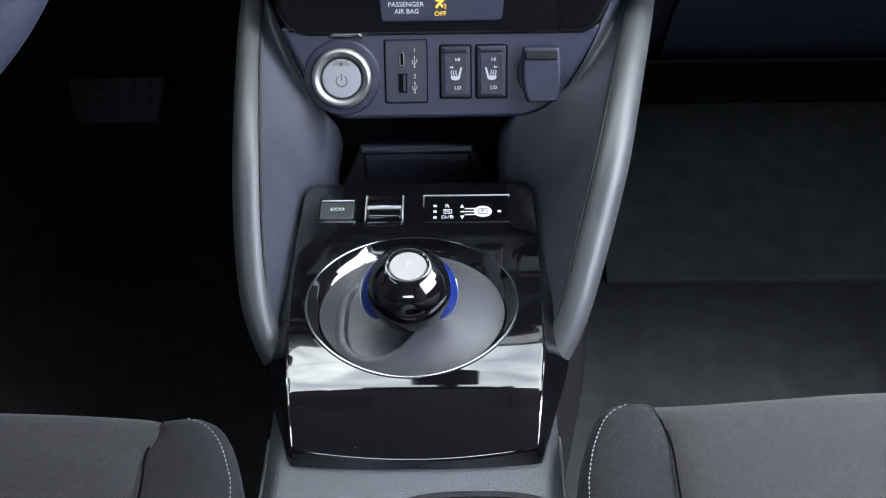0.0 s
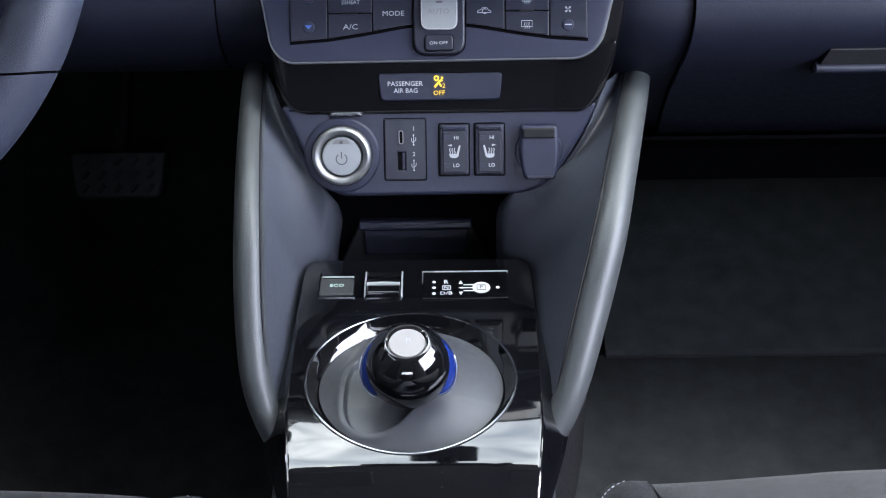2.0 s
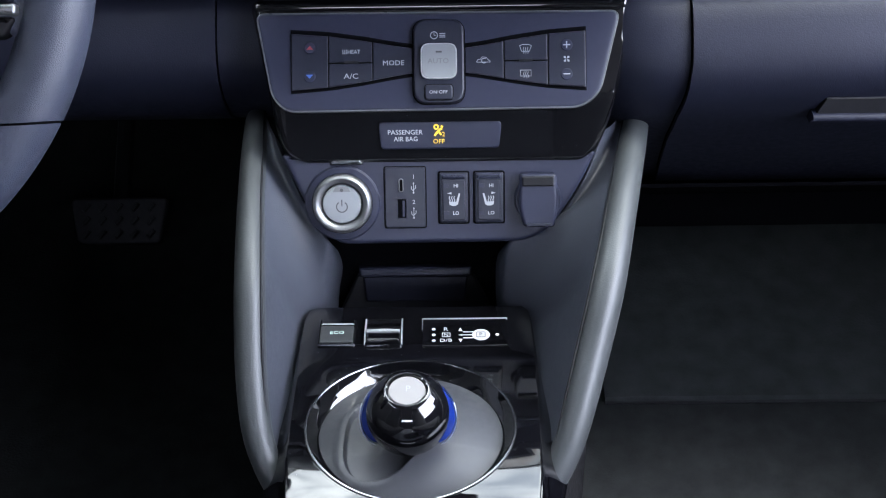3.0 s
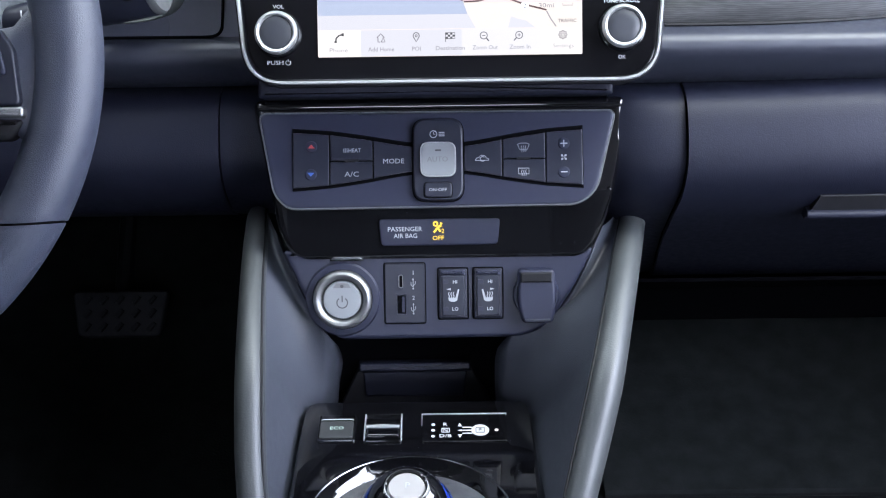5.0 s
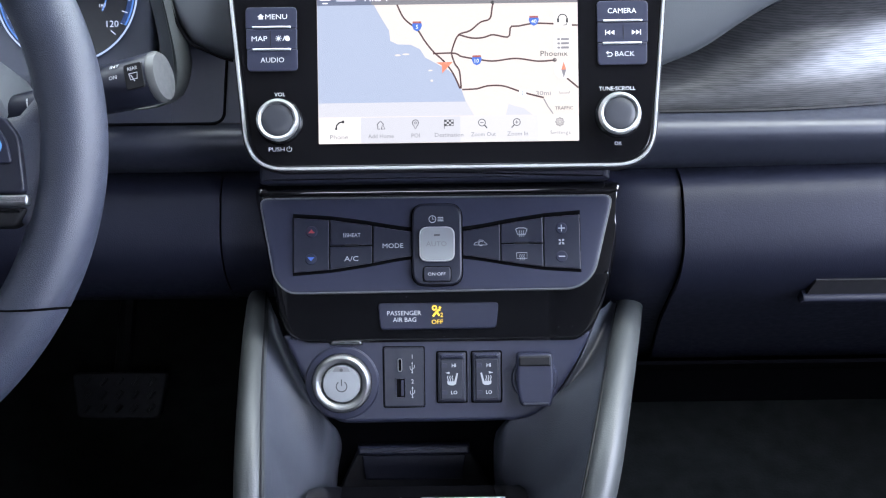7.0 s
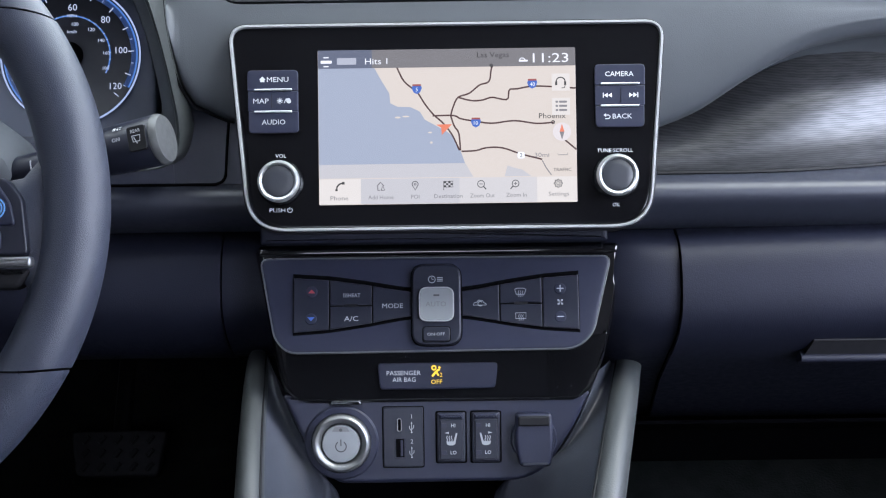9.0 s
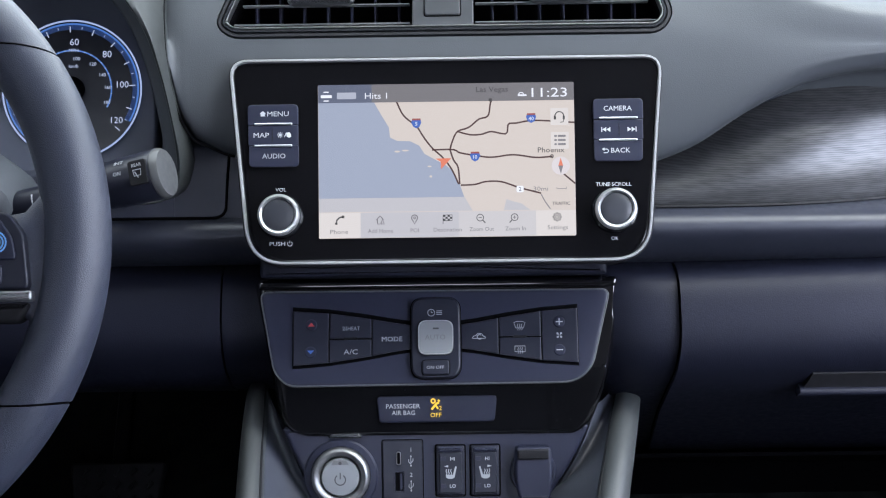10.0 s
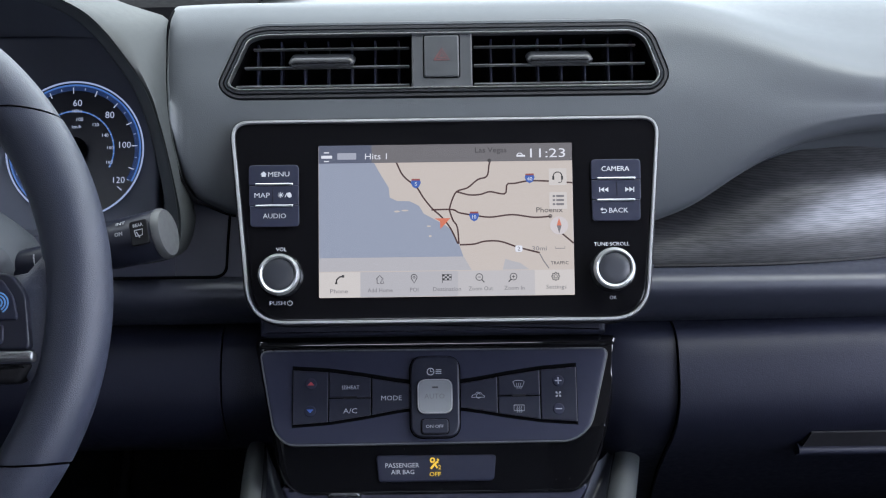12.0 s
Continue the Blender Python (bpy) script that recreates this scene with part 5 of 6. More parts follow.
for u0, u1 in ((-0.1008, -0.0170), (0.0165, 0.0996)):
    part("well", slab(band(u0, u1, lambda u: -bow(u) + 0.0028, lambda u: bow(u) + 0.0002), 0.0026, 0.0031, 0.0002, 1), VOID, clim, "black well round the keys")
up_ = lambda u: bow(u) - 0.0030
dn_ = lambda u: -bow(u) + 0.0050
ck = {}
for nm, u0, u1, lo, hi in (("temp", -0.1002, -0.0756, dn_, up_), ("heat", -0.0748, -0.0456, lambda u: 0.0006, up_), ("ac", -0.0748, -0.0456, dn_, lambda u: -0.0004), ("mode", -0.0448, -0.0182, dn_, up_),
                        ("recirc", 0.0176, 0.0434, dn_, up_), ("front", 0.0442, 0.0732, lambda u: 0.0008, up_), ("rear", 0.0442, 0.0732, dn_, lambda u: -0.0002), ("fan", 0.0740, 0.0990, dn_, up_)):
    ck[nm] = part("key", slab(band(u0, u1, lo, hi, 8), 0.0028, 0.0046, 0.0005, 2), KEY, clim)
ZC = 0.0047
for u in (-0.0600, 0.0585):
    part("indicator", slab(rect(u - 0.0048, -0.0005, u + 0.0048, 0.0013, 0.0003, 1), 0.0040, 0.0050, 0.0002), BLACK, clim)
for nm, us in (("temp", ((-0.0876, 0.0103), (-0.0880, -0.0090))), ("fan", ((0.0862, 0.0104), (0.0860, -0.0094)))):
    for u, v in us:
        part("dimple", lathe([(0.0042, 0.0044), (0.0036, 0.0051), (0.0018, 0.0053), (0.0004, 0.0053)], 24, u, v), FACE, ck[nm])
part("warmer_symbol", slab([(-0.0900, 0.0092), (-0.0852, 0.0092), (-0.0876, 0.0118)], 0.0053, 0.0056, 0.00005, 1), REDPRINT, ck["temp"], "red up arrow")
part("cooler_symbol", slab([(-0.0904, -0.0078), (-0.0880, -0.0104), (-0.0856, -0.0078)], 0.0053, 0.0056, 0.00005, 1), BLUEPRINT, ck["temp"], "blue down arrow")
text("HEAT", 0.0028, -0.0578, 0.0075, ZC, ck["heat"], GREYPRINT, width=0.0085)
part("heat_symbol", merge(*[stroke([(-0.0655 + k * 0.0012, 0.0060), (-0.0650 + k * 0.0012, 0.0070), (-0.0656 + k * 0.0012, 0.0080), (-0.0651 + k * 0.0012, 0.0090)], 0.00038, ZC) for k in range(3)]), GREYPRINT, ck["heat"])
text("A/C", 0.0036, -0.0600, -0.0090, ZC, ck["ac"], MIDPRINT, width=0.0098)
text("MODE", 0.0034, -0.0310, -0.0003, ZC, ck["mode"], MIDPRINT, width=0.0144)
part("recirculation_symbol", merge(stroke([(0.0252, -0.0004), (0.0260, 0.0010), (0.0278, 0.0014), (0.0290, 0.0030), (0.0318, 0.0026), (0.0328, 0.0010), (0.0342, 0.0004), (0.0344, -0.0006)], 0.00038, ZC), stroke(arc(0.0302, 0.0004, 0.0016, 40, 320, 12), 0.0005, ZC), stroke([(0.0252, -0.0006), (0.0344, -0.0006)], 0.00034, ZC)), MIDPRINT, ck["recirc"])
for nm, v, shape in (("front", 0.0080, [(-0.0040, 0.0022), (-0.0026, -0.0016), (0.0026, -0.0016), (0.0040, 0.0022), (0.002, 0.0030), (-0.002, 0.0030), (-0.0040, 0.0022)]), ("rear", -0.0086, [(-0.0036, 0.0022), (-0.0036, -0.0018), (0.0036, -0.0018), (0.0036, 0.0022), (-0.0036, 0.0022)])):
    part("demist_symbol", merge(stroke([(0.0584 + a, v + b) for a, b in shape], 0.00038, ZC), *[stroke([(0.0570 + k * 0.0014, v - 0.0032), (0.0575 + k * 0.0014, v - 0.0018), (0.0568 + k * 0.0014, v - 0.0004), (0.0573 + k * 0.0014, v + 0.0012)], 0.00034, ZC) for k in range(3)]), MIDPRINT, ck[nm])
part("plus_symbol", merge(stroke([(0.0838, 0.0104), (0.0886, 0.0104)], 0.0007, 0.0054), stroke([(0.0862, 0.0080), (0.0862, 0.0128)], 0.0007, 0.0054)), MIDPRINT, ck["fan"])
part("minus_symbol", stroke([(0.0838, -0.0094), (0.0884, -0.0094)], 0.0007, 0.0054), MIDPRINT, ck["fan"])
part("fan_symbol", merge(*[slab([(0.0861 + q * math.cos(radians(a + d)), 0.0009 + q * math.sin(radians(a + d))) for q, d in ((0.0003, 0), (0.0020, -22), (0.0027, 0), (0.0020, 26))], ZC, ZC + 0.0002, 0.00002, 1) for a in (45, 135, 225, 315)]), MIDPRINT, ck["fan"])
pill = part("centre_pod", slab(rect(-0.0176, -0.0283, 0.0168, 0.0286, 0.0098, 10), 0.0020, 0.0070, 0.0016, 4), KEY, clim, "raised centre pod")
part("pod_groove", frame_ring(rect(-0.0184, -0.0291, 0.0176, 0.0294, 0.0104, 10), 0.0010, 0.0020, 0.0031), VOID, clim)
auto = part("auto_key", slab(rect(-0.0127, -0.0122, 0.0119, 0.0122, 0.0064, 8), 0.0060, 0.0088, 0.0014, 4), PALE, pill, "pale silver key")
part("auto_rim", frame_ring(rect(-0.0127, -0.0122, 0.0119, 0.0122, 0.0064, 8), 0.0010, 0.0060, 0.0090), FRAME, auto, "bright rim of the key")
text("AUTO", 0.0036, -0.0008, 0.0000, 0.0089, clim, SLATE, width=0.0142)
part("lamp_slot", slab(rect(-0.0024, 0.0056, 0.0018, 0.0068, 0.0004), 0.0080, 0.0090, 0.0002), DARKPRINT, clim)
off = part("off_key", slab(rect(-0.0099, -0.0260, 0.0088, -0.0160, 0.0025, 4), 0.0066, 0.0084, 0.0008), KEY, pill)
part("off_groove", frame_ring(rect(-0.0105, -0.0266, 0.0094, -0.0154, 0.003, 4), 0.0007, 0.0064, 0.0073), VOID, pill)
text("ON\u00b7OFF", 0.0022, -0.0008, -0.0210, 0.0085, clim, GREYPRINT, width=0.0122)
part("timer_symbol", merge(stroke(arc(-0.0034, 0.0176, 0.0024, 0, 360, 18), 0.0005, 0.0071), stroke([(-0.0034, 0.0192), (-0.0034, 0.0176), (-0.0020, 0.0176)], 0.0004, 0.0071), *[stroke([(0.0002, 0.0164 + k * 0.0012), (0.0042, 0.0164 + k * 0.0012)], 0.0005, 0.0071) for k in range(3)]), MIDPRINT, pill)
air = part("airbag_indicator", slab(round_poly([(-0.0408, -0.0574), (0.0402, -0.0572), (0.0420, -0.0396), (-0.0424, -0.0394)], 0.003, 5), -0.002, 0.0016, 0.0008), FACE, clim, "dark grey airbag indicator")
text("PASSENGER", 0.0031, -0.0240, -0.0463, 0.0017, air, WHITE, width=0.0238)
text("AIR BAG", 0.0031, -0.0238, -0.0508, 0.0017, air, WHITE, width=0.0162)
text("OFF", 0.0030, -0.0010, -0.0525, 0.0017, air, AMBER, width=0.0078)
part("airbag_symbol", merge(stroke(arc(-0.0028, -0.0430, 0.0014, 0, 360, 10), 0.0010, 0.0017), stroke([(-0.0040, -0.0488), (-0.0018, -0.0462), (-0.0004, -0.0448), (0.0012, -0.0440)], 0.0014, 0.0017), stroke([(-0.0010, -0.0462), (0.0006, -0.0484)], 0.0012, 0.0017), stroke([(0.0004, -0.0424), (0.0018, -0.0432)], 0.0012, 0.0017)), AMBER, air, "lit amber passenger symbol")
text("2", 0.0030, 0.0022, -0.0478, 0.0017, air, AMBER)
notch = part("notch", slab(round_poly([(-0.0775, -0.0672), (-0.0530, -0.0672), (-0.0560, -0.0644), (-0.0745, -0.0644)], 0.001), -0.010, 0.0010, 0.0008), DARKCHROME, clim)
for ob in [air, notch] + list(air.children):
    for v in ob.data.vertices:
        v.co.z -= setback(v.co.y)

# ---- switch panel ----
SWI = panel_pose(0.003, 1.001, 0.4305, 19)
swi = thing("switch_panel", SWI, "dark grey lower switch panel with power button and sockets", "switch panel")
PL = round_poly([(-0.0800, -0.0215), (0.0500, -0.0208), (0.0670, -0.0120), (0.0860, 0.0160), (0.0985, 0.0420), (-0.1195, 0.0420), (-0.1030, 0.0060), (-0.0900, -0.0125)], [0.012, 0.012, 0.012, 0.02, 0.004, 0.004, 0.02, 0.01], 6)
part("plate", slab(PL, -0.012, 0.0, 0.003, 4), FACE, swi)
PX, PY = -0.0776, 0.0078
part("power_collar", lathe([(0.0262, -0.002), (0.0262, 0.0005), (0.0250, 0.0018), (0.0212, 0.0022), (0.0210, 0.0)], 56, PX, PY, False), FACE, swi)
pw = part("power_button", lathe([(0.0206, -0.001), (0.0206, 0.0036), (0.0202, 0.0056), (0.0193, 0.0070), (0.0180, 0.0076), (0.0166, 0.0073), (0.0152, 0.0060), (0.0143, 0.0042), (0.0137, 0.0030)], 64, PX, PY, False), SILVER, swi, "round silver power button")
part("cap", lathe([(0.0135, 0.001), (0.0134, 0.0050), (0.0126, 0.0058), (0.006, 0.0060), (0.0005, 0.0060)], 56, PX, PY), PALE, pw, "pale grey push cap")
part("lamp", slab([(PX - 0.0062, PY + 0.0085), (PX + 0.0062, PY + 0.0085), (PX + 0.0044, PY + 0.0118), (PX - 0.0044, PY + 0.0118)], 0.0055, 0.0063, 0.0002), SLATE, pw)
part("lamp_dot", slab(circle(PX, PY + 0.0098, 0.0012, 12), 0.0062, 0.0066, 0.0001), DARKPRINT, pw)
part("power_symbol", merge(stroke(arc(PX, PY - 0.0018, 0.0037, -235, 55, 24), 0.0008, 0.0061), stroke([(PX, PY - 0.0014), (PX, PY + 0.0032)], 0.0008, 0.0061)), DARKPRINT, pw)
usb = part("usb_plate", slab(rect(-0.0480, -0.0098, -0.0200, 0.0323, 0.0016), -0.002, 0.0012, 0.0006), KEY, swi, "plate with two charging ports")
part("usb_gap", frame_ring(rect(-0.0488, -0.0106, -0.0192, 0.0331, 0.002), 0.0009, -0.001, 0.0004), VOID, swi)
part("small_port", frame_ring(rect(-0.0383, 0.0152, -0.0351, 0.0246, 0.0015), 0.0006, 0.0008, 0.0018), SILVER, usb)
part("small_port_mouth", slab(rect(-0.0378, 0.0157, -0.0356, 0.0241, 0.001), 0.0008, 0.0014, 0.0001), VOID, usb)
part("large_port_mouth", slab(rect(-0.0392, -0.0029, -0.0334, 0.0101, 0.0004), 0.0008, 0.0015, 0.0001), VOID, usb, "black port opening")
part("large_port_tongue", slab(rect(-0.0360, -0.0020, -0.0342, 0.0092, 0.0003), 0.0012, 0.0018, 0.0001), FACE, usb)
part("large_port_rim", frame_ring(rect(-0.0397, -0.0034, -0.0329, 0.0106, 0.0006), 0.0005, 0.0008, 0.0018), FACE, usb)
for v, d in ((0.0180, "1"), (0.0004, "2")):
    text(d, 0.0030, -0.0280, v + 0.0078, 0.0013, usb, MIDPRINT)
    part("trident_symbol", merge(stroke([(-0.0281, v - 0.0032), (-0.0281, v + 0.0034)], 0.0004, 0.0013), slab(circle(-0.0281, v - 0.0034, 0.0006, 10), 0.0013, 0.0015, 0.00005, 1), slab([(-0.0287, v + 0.0028), (-0.0275, v + 0.0028), (-0.0281, v + 0.0042)], 0.0013, 0.0015, 0.00005, 1), stroke([(-0.0281, v - 0.0022), (-0.0296, v - 0.0008), (-0.0296, v + 0.0012)], 0.0004, 0.0013), stroke([(-0.0281, v - 0.0014), (-0.0266, v - 0.0001), (-0.0266, v + 0.0018)], 0.0004, 0.0013)), MIDPRINT, usb)
for u, s in ((-0.0003, 1), (0.0241, -1)):
    sw = part("seat_heater_switch", slab(rect(u - 0.0100, -0.0068, u + 0.0100, 0.0283, 0.0016), -0.002, 0.0024, 0.0012), KEY, swi, "black rocker with a seat symbol")
    part("switch_gap", frame_ring(rect(u - 0.0110, -0.0078, u + 0.0110, 0.0293, 0.002), 0.0011, -0.001, 0.0006), VOID, swi)
    part("rocker", slab(rect(u - 0.0080, -0.0050, u + 0.0080, 0.0236, 0.001), 0.0020, 0.0034, 0.0008), KEY, sw)
    for v, w in ((0.0194, "HI"), (0.0003, "LO")):
        part("lamp", slab(rect(u - 0.0070, v - 0.0014, u - 0.0032, v + 0.0014, 0.0003), 0.0032, 0.0037, 0.0001), FACE, sw)
        text(w, 0.0025, u + 0.0015, v, 0.0035, sw, WHITE)
    seat_base = [(u + s * a, b) for a, b in ((-0.0034, 0.0082), (-0.0030, 0.0062), (-0.0012, 0.0054), (0.0012, 0.0054), (0.0028, 0.0064), (0.0044, 0.0138), (0.0034, 0.0142), (0.0016, 0.0082))][::s]
    waves = [[(u + s * (-0.0030 + 0.0016 * k), 0.0078), (u + s * (-0.0025 + 0.0016 * k), 0.0094), (u + s * (-0.0032 + 0.0016 * k), 0.0108), (u + s * (-0.0027 + 0.0016 * k), 0.0122)] for k in range(3)]
    part("seat_symbol", merge(slab(seat_base, 0.0035, 0.0037, 0.00005, 1), *[stroke(q, 0.0006, 0.0035) for q in waves]), MIDPRINT, sw)
    part("side_mark", slab([(u - s * 0.0046, 0.0142), (u - s * 0.0016, 0.0134), (u - s * 0.0016, 0.0150)][::s], 0.0035, 0.0037, 0.00005, 1), MIDPRINT, sw)
    part("rocker_crown", slab(rect(u - 0.0086, 0.0240, u + 0.0086, 0.0276, 0.0012), 0.0020, 0.0036, 0.0014, 4), FACE, sw)
cap = part("socket_cap", slab(round_poly([(0.0475, -0.0094), (0.0690, -0.0096), (0.0715, 0.0060), (0.0700, 0.0278), (0.0452, 0.0278), (0.0440, 0.0060)], [0.003, 0.003, 0.01, 0.003, 0.003, 0.01], 5), 0.001, 0.0100, 0.0025, 4), FACE, swi, "dark cap over the power socket")
part("socket_collar", lathe([(0.0165, -0.001), (0.0165, 0.0015), (0.0155, 0.0030), (0.0140, 0.0030)], 48, 0.0578, 0.0092, False), FACE, swi)
part("cap_hinge", slab(rect(0.0464, 0.0192, 0.0686, 0.0262, 0.0015), 0.0085, 0.0112, 0.0012), BLACK, cap)
part("cap_lip", slab(rect(0.0492, -0.0088, 0.0674, -0.0064, 0.001), 0.0090, 0.0112, 0.0008), KEY, cap)

# ---- centre console ----
console = thing("centre_console", pose(0, 0, 0), "dark grey centre console with padded rails beside the stack", "centre console")
RAILP = panel_pose(0, 0.925, 0.42, 43)
SHIFT = panel_pose(-0.027, 0.861, 0.347, 85)


def on(m, u, v, h=0.0):
    return tuple(m @ Vector((u, v, h)))


RAILS = {"left": ([(-0.1300, 0.118), (-0.1306, 0.1048), (-0.1322, 0.0617), (-0.1320, 0.0043), (-0.1300, -0.0515), (-0.1256, -0.0915), (-0.1195, -0.1130), (-0.1125, -0.1280)], [0.0080, 0.0090, 0.0092, 0.0098, 0.0104, 0.0104, 0.0100, 0.0090]),
         "right": ([(0.1270, 0.118), (0.1235, 0.1013), (0.1150, 0.0584), (0.1033, 0.0015), (0.0897, -0.0510), (0.0780, -0.0930), (0.0700, -0.1150), (0.0620, -0.1300)], [0.0094, 0.0106, 0.0110, 0.0114, 0.0120, 0.0116, 0.0106, 0.0090])}
SEAMS = {"left": [(-0.1235, 0.118), (-0.1244, 0.1046), (-0.1247, 0.0615), (-0.1235, 0.0042), (-0.1213, -0.0516), (-0.1181, -0.0880), (-0.1157, -0.1024)],
         "right": [(0.1180, 0.118), (0.1146, 0.1015), (0.1055, 0.0586), (0.0925, 0.0016), (0.0780, -0.0538), (0.0698, -0.0864), (0.0658, -0.1025)]}
INNER = {"left": [on(SWI, -0.1235, 0.055, -0.004), on(SWI, -0.1195, 0.042, -0.004), on(SWI, -0.1035, 0.0060, -0.004), on(SWI, -0.0940, -0.0125, -0.004), on(SWI, -0.0875, -0.0225, -0.006), (-0.0868, 1.003, 0.3800), (-0.0890, 1.006, 0.3530), (-0.1035, 0.996, 0.3430), (-0.1065, 0.974, 0.3420), (-0.1075, 0.946, 0.3405), (-0.1075, 0.924, 0.3380), (-0.1070, 0.8925, 0.3345), (-0.1065, 0.8765, 0.3325), (-0.1060, 0.862, 0.3310)],
         "right": [on(SWI, 0.1020, 0.055, -0.004), on(SWI, 0.0985, 0.042, -0.004), on(SWI, 0.0865, 0.0160, -0.004), on(SWI, 0.0650, -0.0120, -0.004), on(SWI, 0.0370, -0.0215, -0.006), (0.0345, 1.003, 0.3795), (0.0365, 1.006, 0.3525), (0.0550, 0.996, 0.3430), (0.0580, 0.974, 0.3420), (0.0595, 0.945, 0.3405), (0.0595, 0.915, 0.3375), (0.0590, 0.889, 0.3340), (0.0560, 0.869, 0.3320)]}


def tucked(u, v, h):
    """A point of the rail's plane; towards the dashboard it falls back under the overhang."""
    k = min(1.0, max(0.0, (v + 0.015) / 0.135))
    p = Vector(on(RAILP, u, v, h))
    return p + (p - Vector((0.0, 0.147, 0.888))).normalized() * 0.085 * k * k


for nm in ("left", "right"):
    s = -1 if nm == "left" else 1
    pts, rad = RAILS[nm]
    n = 48
    path = spline([tucked(u, v, -0.006 - 0.16 * max(0.0, -0.100 - v)) for u, v in pts], n)
    rr = [float(np.interp(i / (n - 1), np.linspace(0, 1, len(rad)), rad)) for i in range(n)]
    rr[0] *= 0.55
    rr[1] *= 0.88
    rr[2] *= 0.97
    part("padded_rail", tube(path, rr, 24, 1.15, up=tuple(RAILP.to_3x3() @ Vector((0, 0, 1)))), RAILSKIN, console, "pale grey grained vinyl rail")
    a = spline([tucked(u, v, -0.002) for u, v in SEAMS[nm]], 40)
    b = spline(INNER[nm], 40)
    rows = []
    deep = Vector((0, 0.80, -0.60))
    # beside the cubby the inner edge rolls over; beside the cover it runs on under it
    roll = [min(1.0, max(0.0, (0.60 - i / 39) / 0.15)) for i in range(40)]
    for j in range(13):
        rows.append([])
        for p, q, k in zip(a, b, roll):
            w = (1.0 - 0.10 * k) * j / 12
            rows[-1].append(p.lerp(q, w) + Vector((0, 0.6, -0.8)) * 0.006 * math.sin(math.pi * w))
    last, before = rows[-1], rows[-2]
    for j in range(1, 9):
        ang = math.pi / 2 * j / 8
        rows.append([c + (c - d).normalized() * (0.001 + 0.010 * k) * math.sin(ang) + deep * (0.002 + 0.028 * k) * (1 - math.cos(ang)) for c, d, k in zip(last, before, roll)])
    rows.append([c + deep * (0.015 + 0.050 * k) + Vector((s * 0.002, 0, -0.03 * (1 - k))) for c, k in zip(rows[-1], roll)])
    rows = [[tuple(q) for q in r] for r in rows]
    part("wing", grid(rows), WINGSKIN, console, "grained vinyl wing beside the switch panel")
    part("piping", tube([tuple(Vector(p) + RAILP.to_3x3() @ Vector((0, 0, 0.0034 - 0.0026 * max(0.0, (i - 31) / 8)))) for i, p in enumerate(a)], [0.0009] * 36 + [0.0008, 0.0006, 0.0004, 0.0003], 8), BLACK, console)
    # outer flank down to the floor
    out = [path[i] + Vector((s * rr[i] * 0.45, 0.0, -0.006)) for i in range(n)]
    rows = [[tuple(p) for p in out], [(p.x - s * 0.008, p.y + 0.015, p.z - 0.04) for p in out], [(p.x - s * 0.020, p.y + 0.05, max(0.14, p.z - 0.16)) for p in out], [(p.x - s * 0.024, p.y + 0.07, 0.0) for p in out]]
    part("flank", grid(rows, 0.002), BLACK, console)
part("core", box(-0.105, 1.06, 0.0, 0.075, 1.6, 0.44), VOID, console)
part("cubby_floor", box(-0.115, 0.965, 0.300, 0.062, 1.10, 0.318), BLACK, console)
# near-black back: the cubby's deep shade put into the colour
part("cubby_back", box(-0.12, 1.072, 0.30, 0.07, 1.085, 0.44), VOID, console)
tray = part("cubby_tray", shifted(slab(round_poly([(-0.0375, -0.0125), (0.0375, -0.0125), (0.0395, 0.0068), (-0.0395, 0.0068)], 0.002), -0.012, 0.0, 0.0012), panel_pose(-0.027, 1.050, 0.3430, 18)), HARD, console, "dark ledge in the cubby")
part("tray_lip", shifted(slab(rect(-0.0425, 0.0072, 0.0425, 0.0150, 0.002), -0.014, 0.0042, 0.002), panel_pose(-0.027, 1.050, 0.3430, 18)), FACE, tray)
part("tray_apron", shifted(slab(round_poly([(-0.0580, -0.0210), (0.0580, -0.0210), (0.0430, 0.0100), (-0.0430, 0.0100)], 0.004), -0.016, -0.0030, 0.002), panel_pose(-0.027, 1.050, 0.3430, 18)), BLACK, tray)
# rear part with a cup holder
REAR = [(0.880, 0.310), (0.830, 0.3045), (0.800, 0.3028), (0.77, 0.3022), (0.74, 0.3022), (0.68, 0.3022), (0.40, 0.302), (0.20, 0.295)]
rl = [tuple(p)[:2] for p in spline([(a, b, 0) for a, b in REAR], 170)]
DECK_X, DECK_W = -0.0255, 0.0895
CUP = (0.0105, 0.688)


def cup_loop(k, z, n=64):
    """Outline of the cup holder, a rounded square, scaled by k."""
    return [(CUP[0] + k * 0.058 * math.copysign(abs(math.cos(a)) ** 0.72, math.cos(a)), CUP[1] + k * 0.049 * math.copysign(abs(math.sin(a)) ** 0.72, math.sin(a)), z) for a in np.linspace(0, 2 * math.pi, n + 1)[:-1]]


def deck_height(u, z):
    return z - 0.012 * max(0.0, (abs(u) - 0.86) / 0.14) ** 2.2


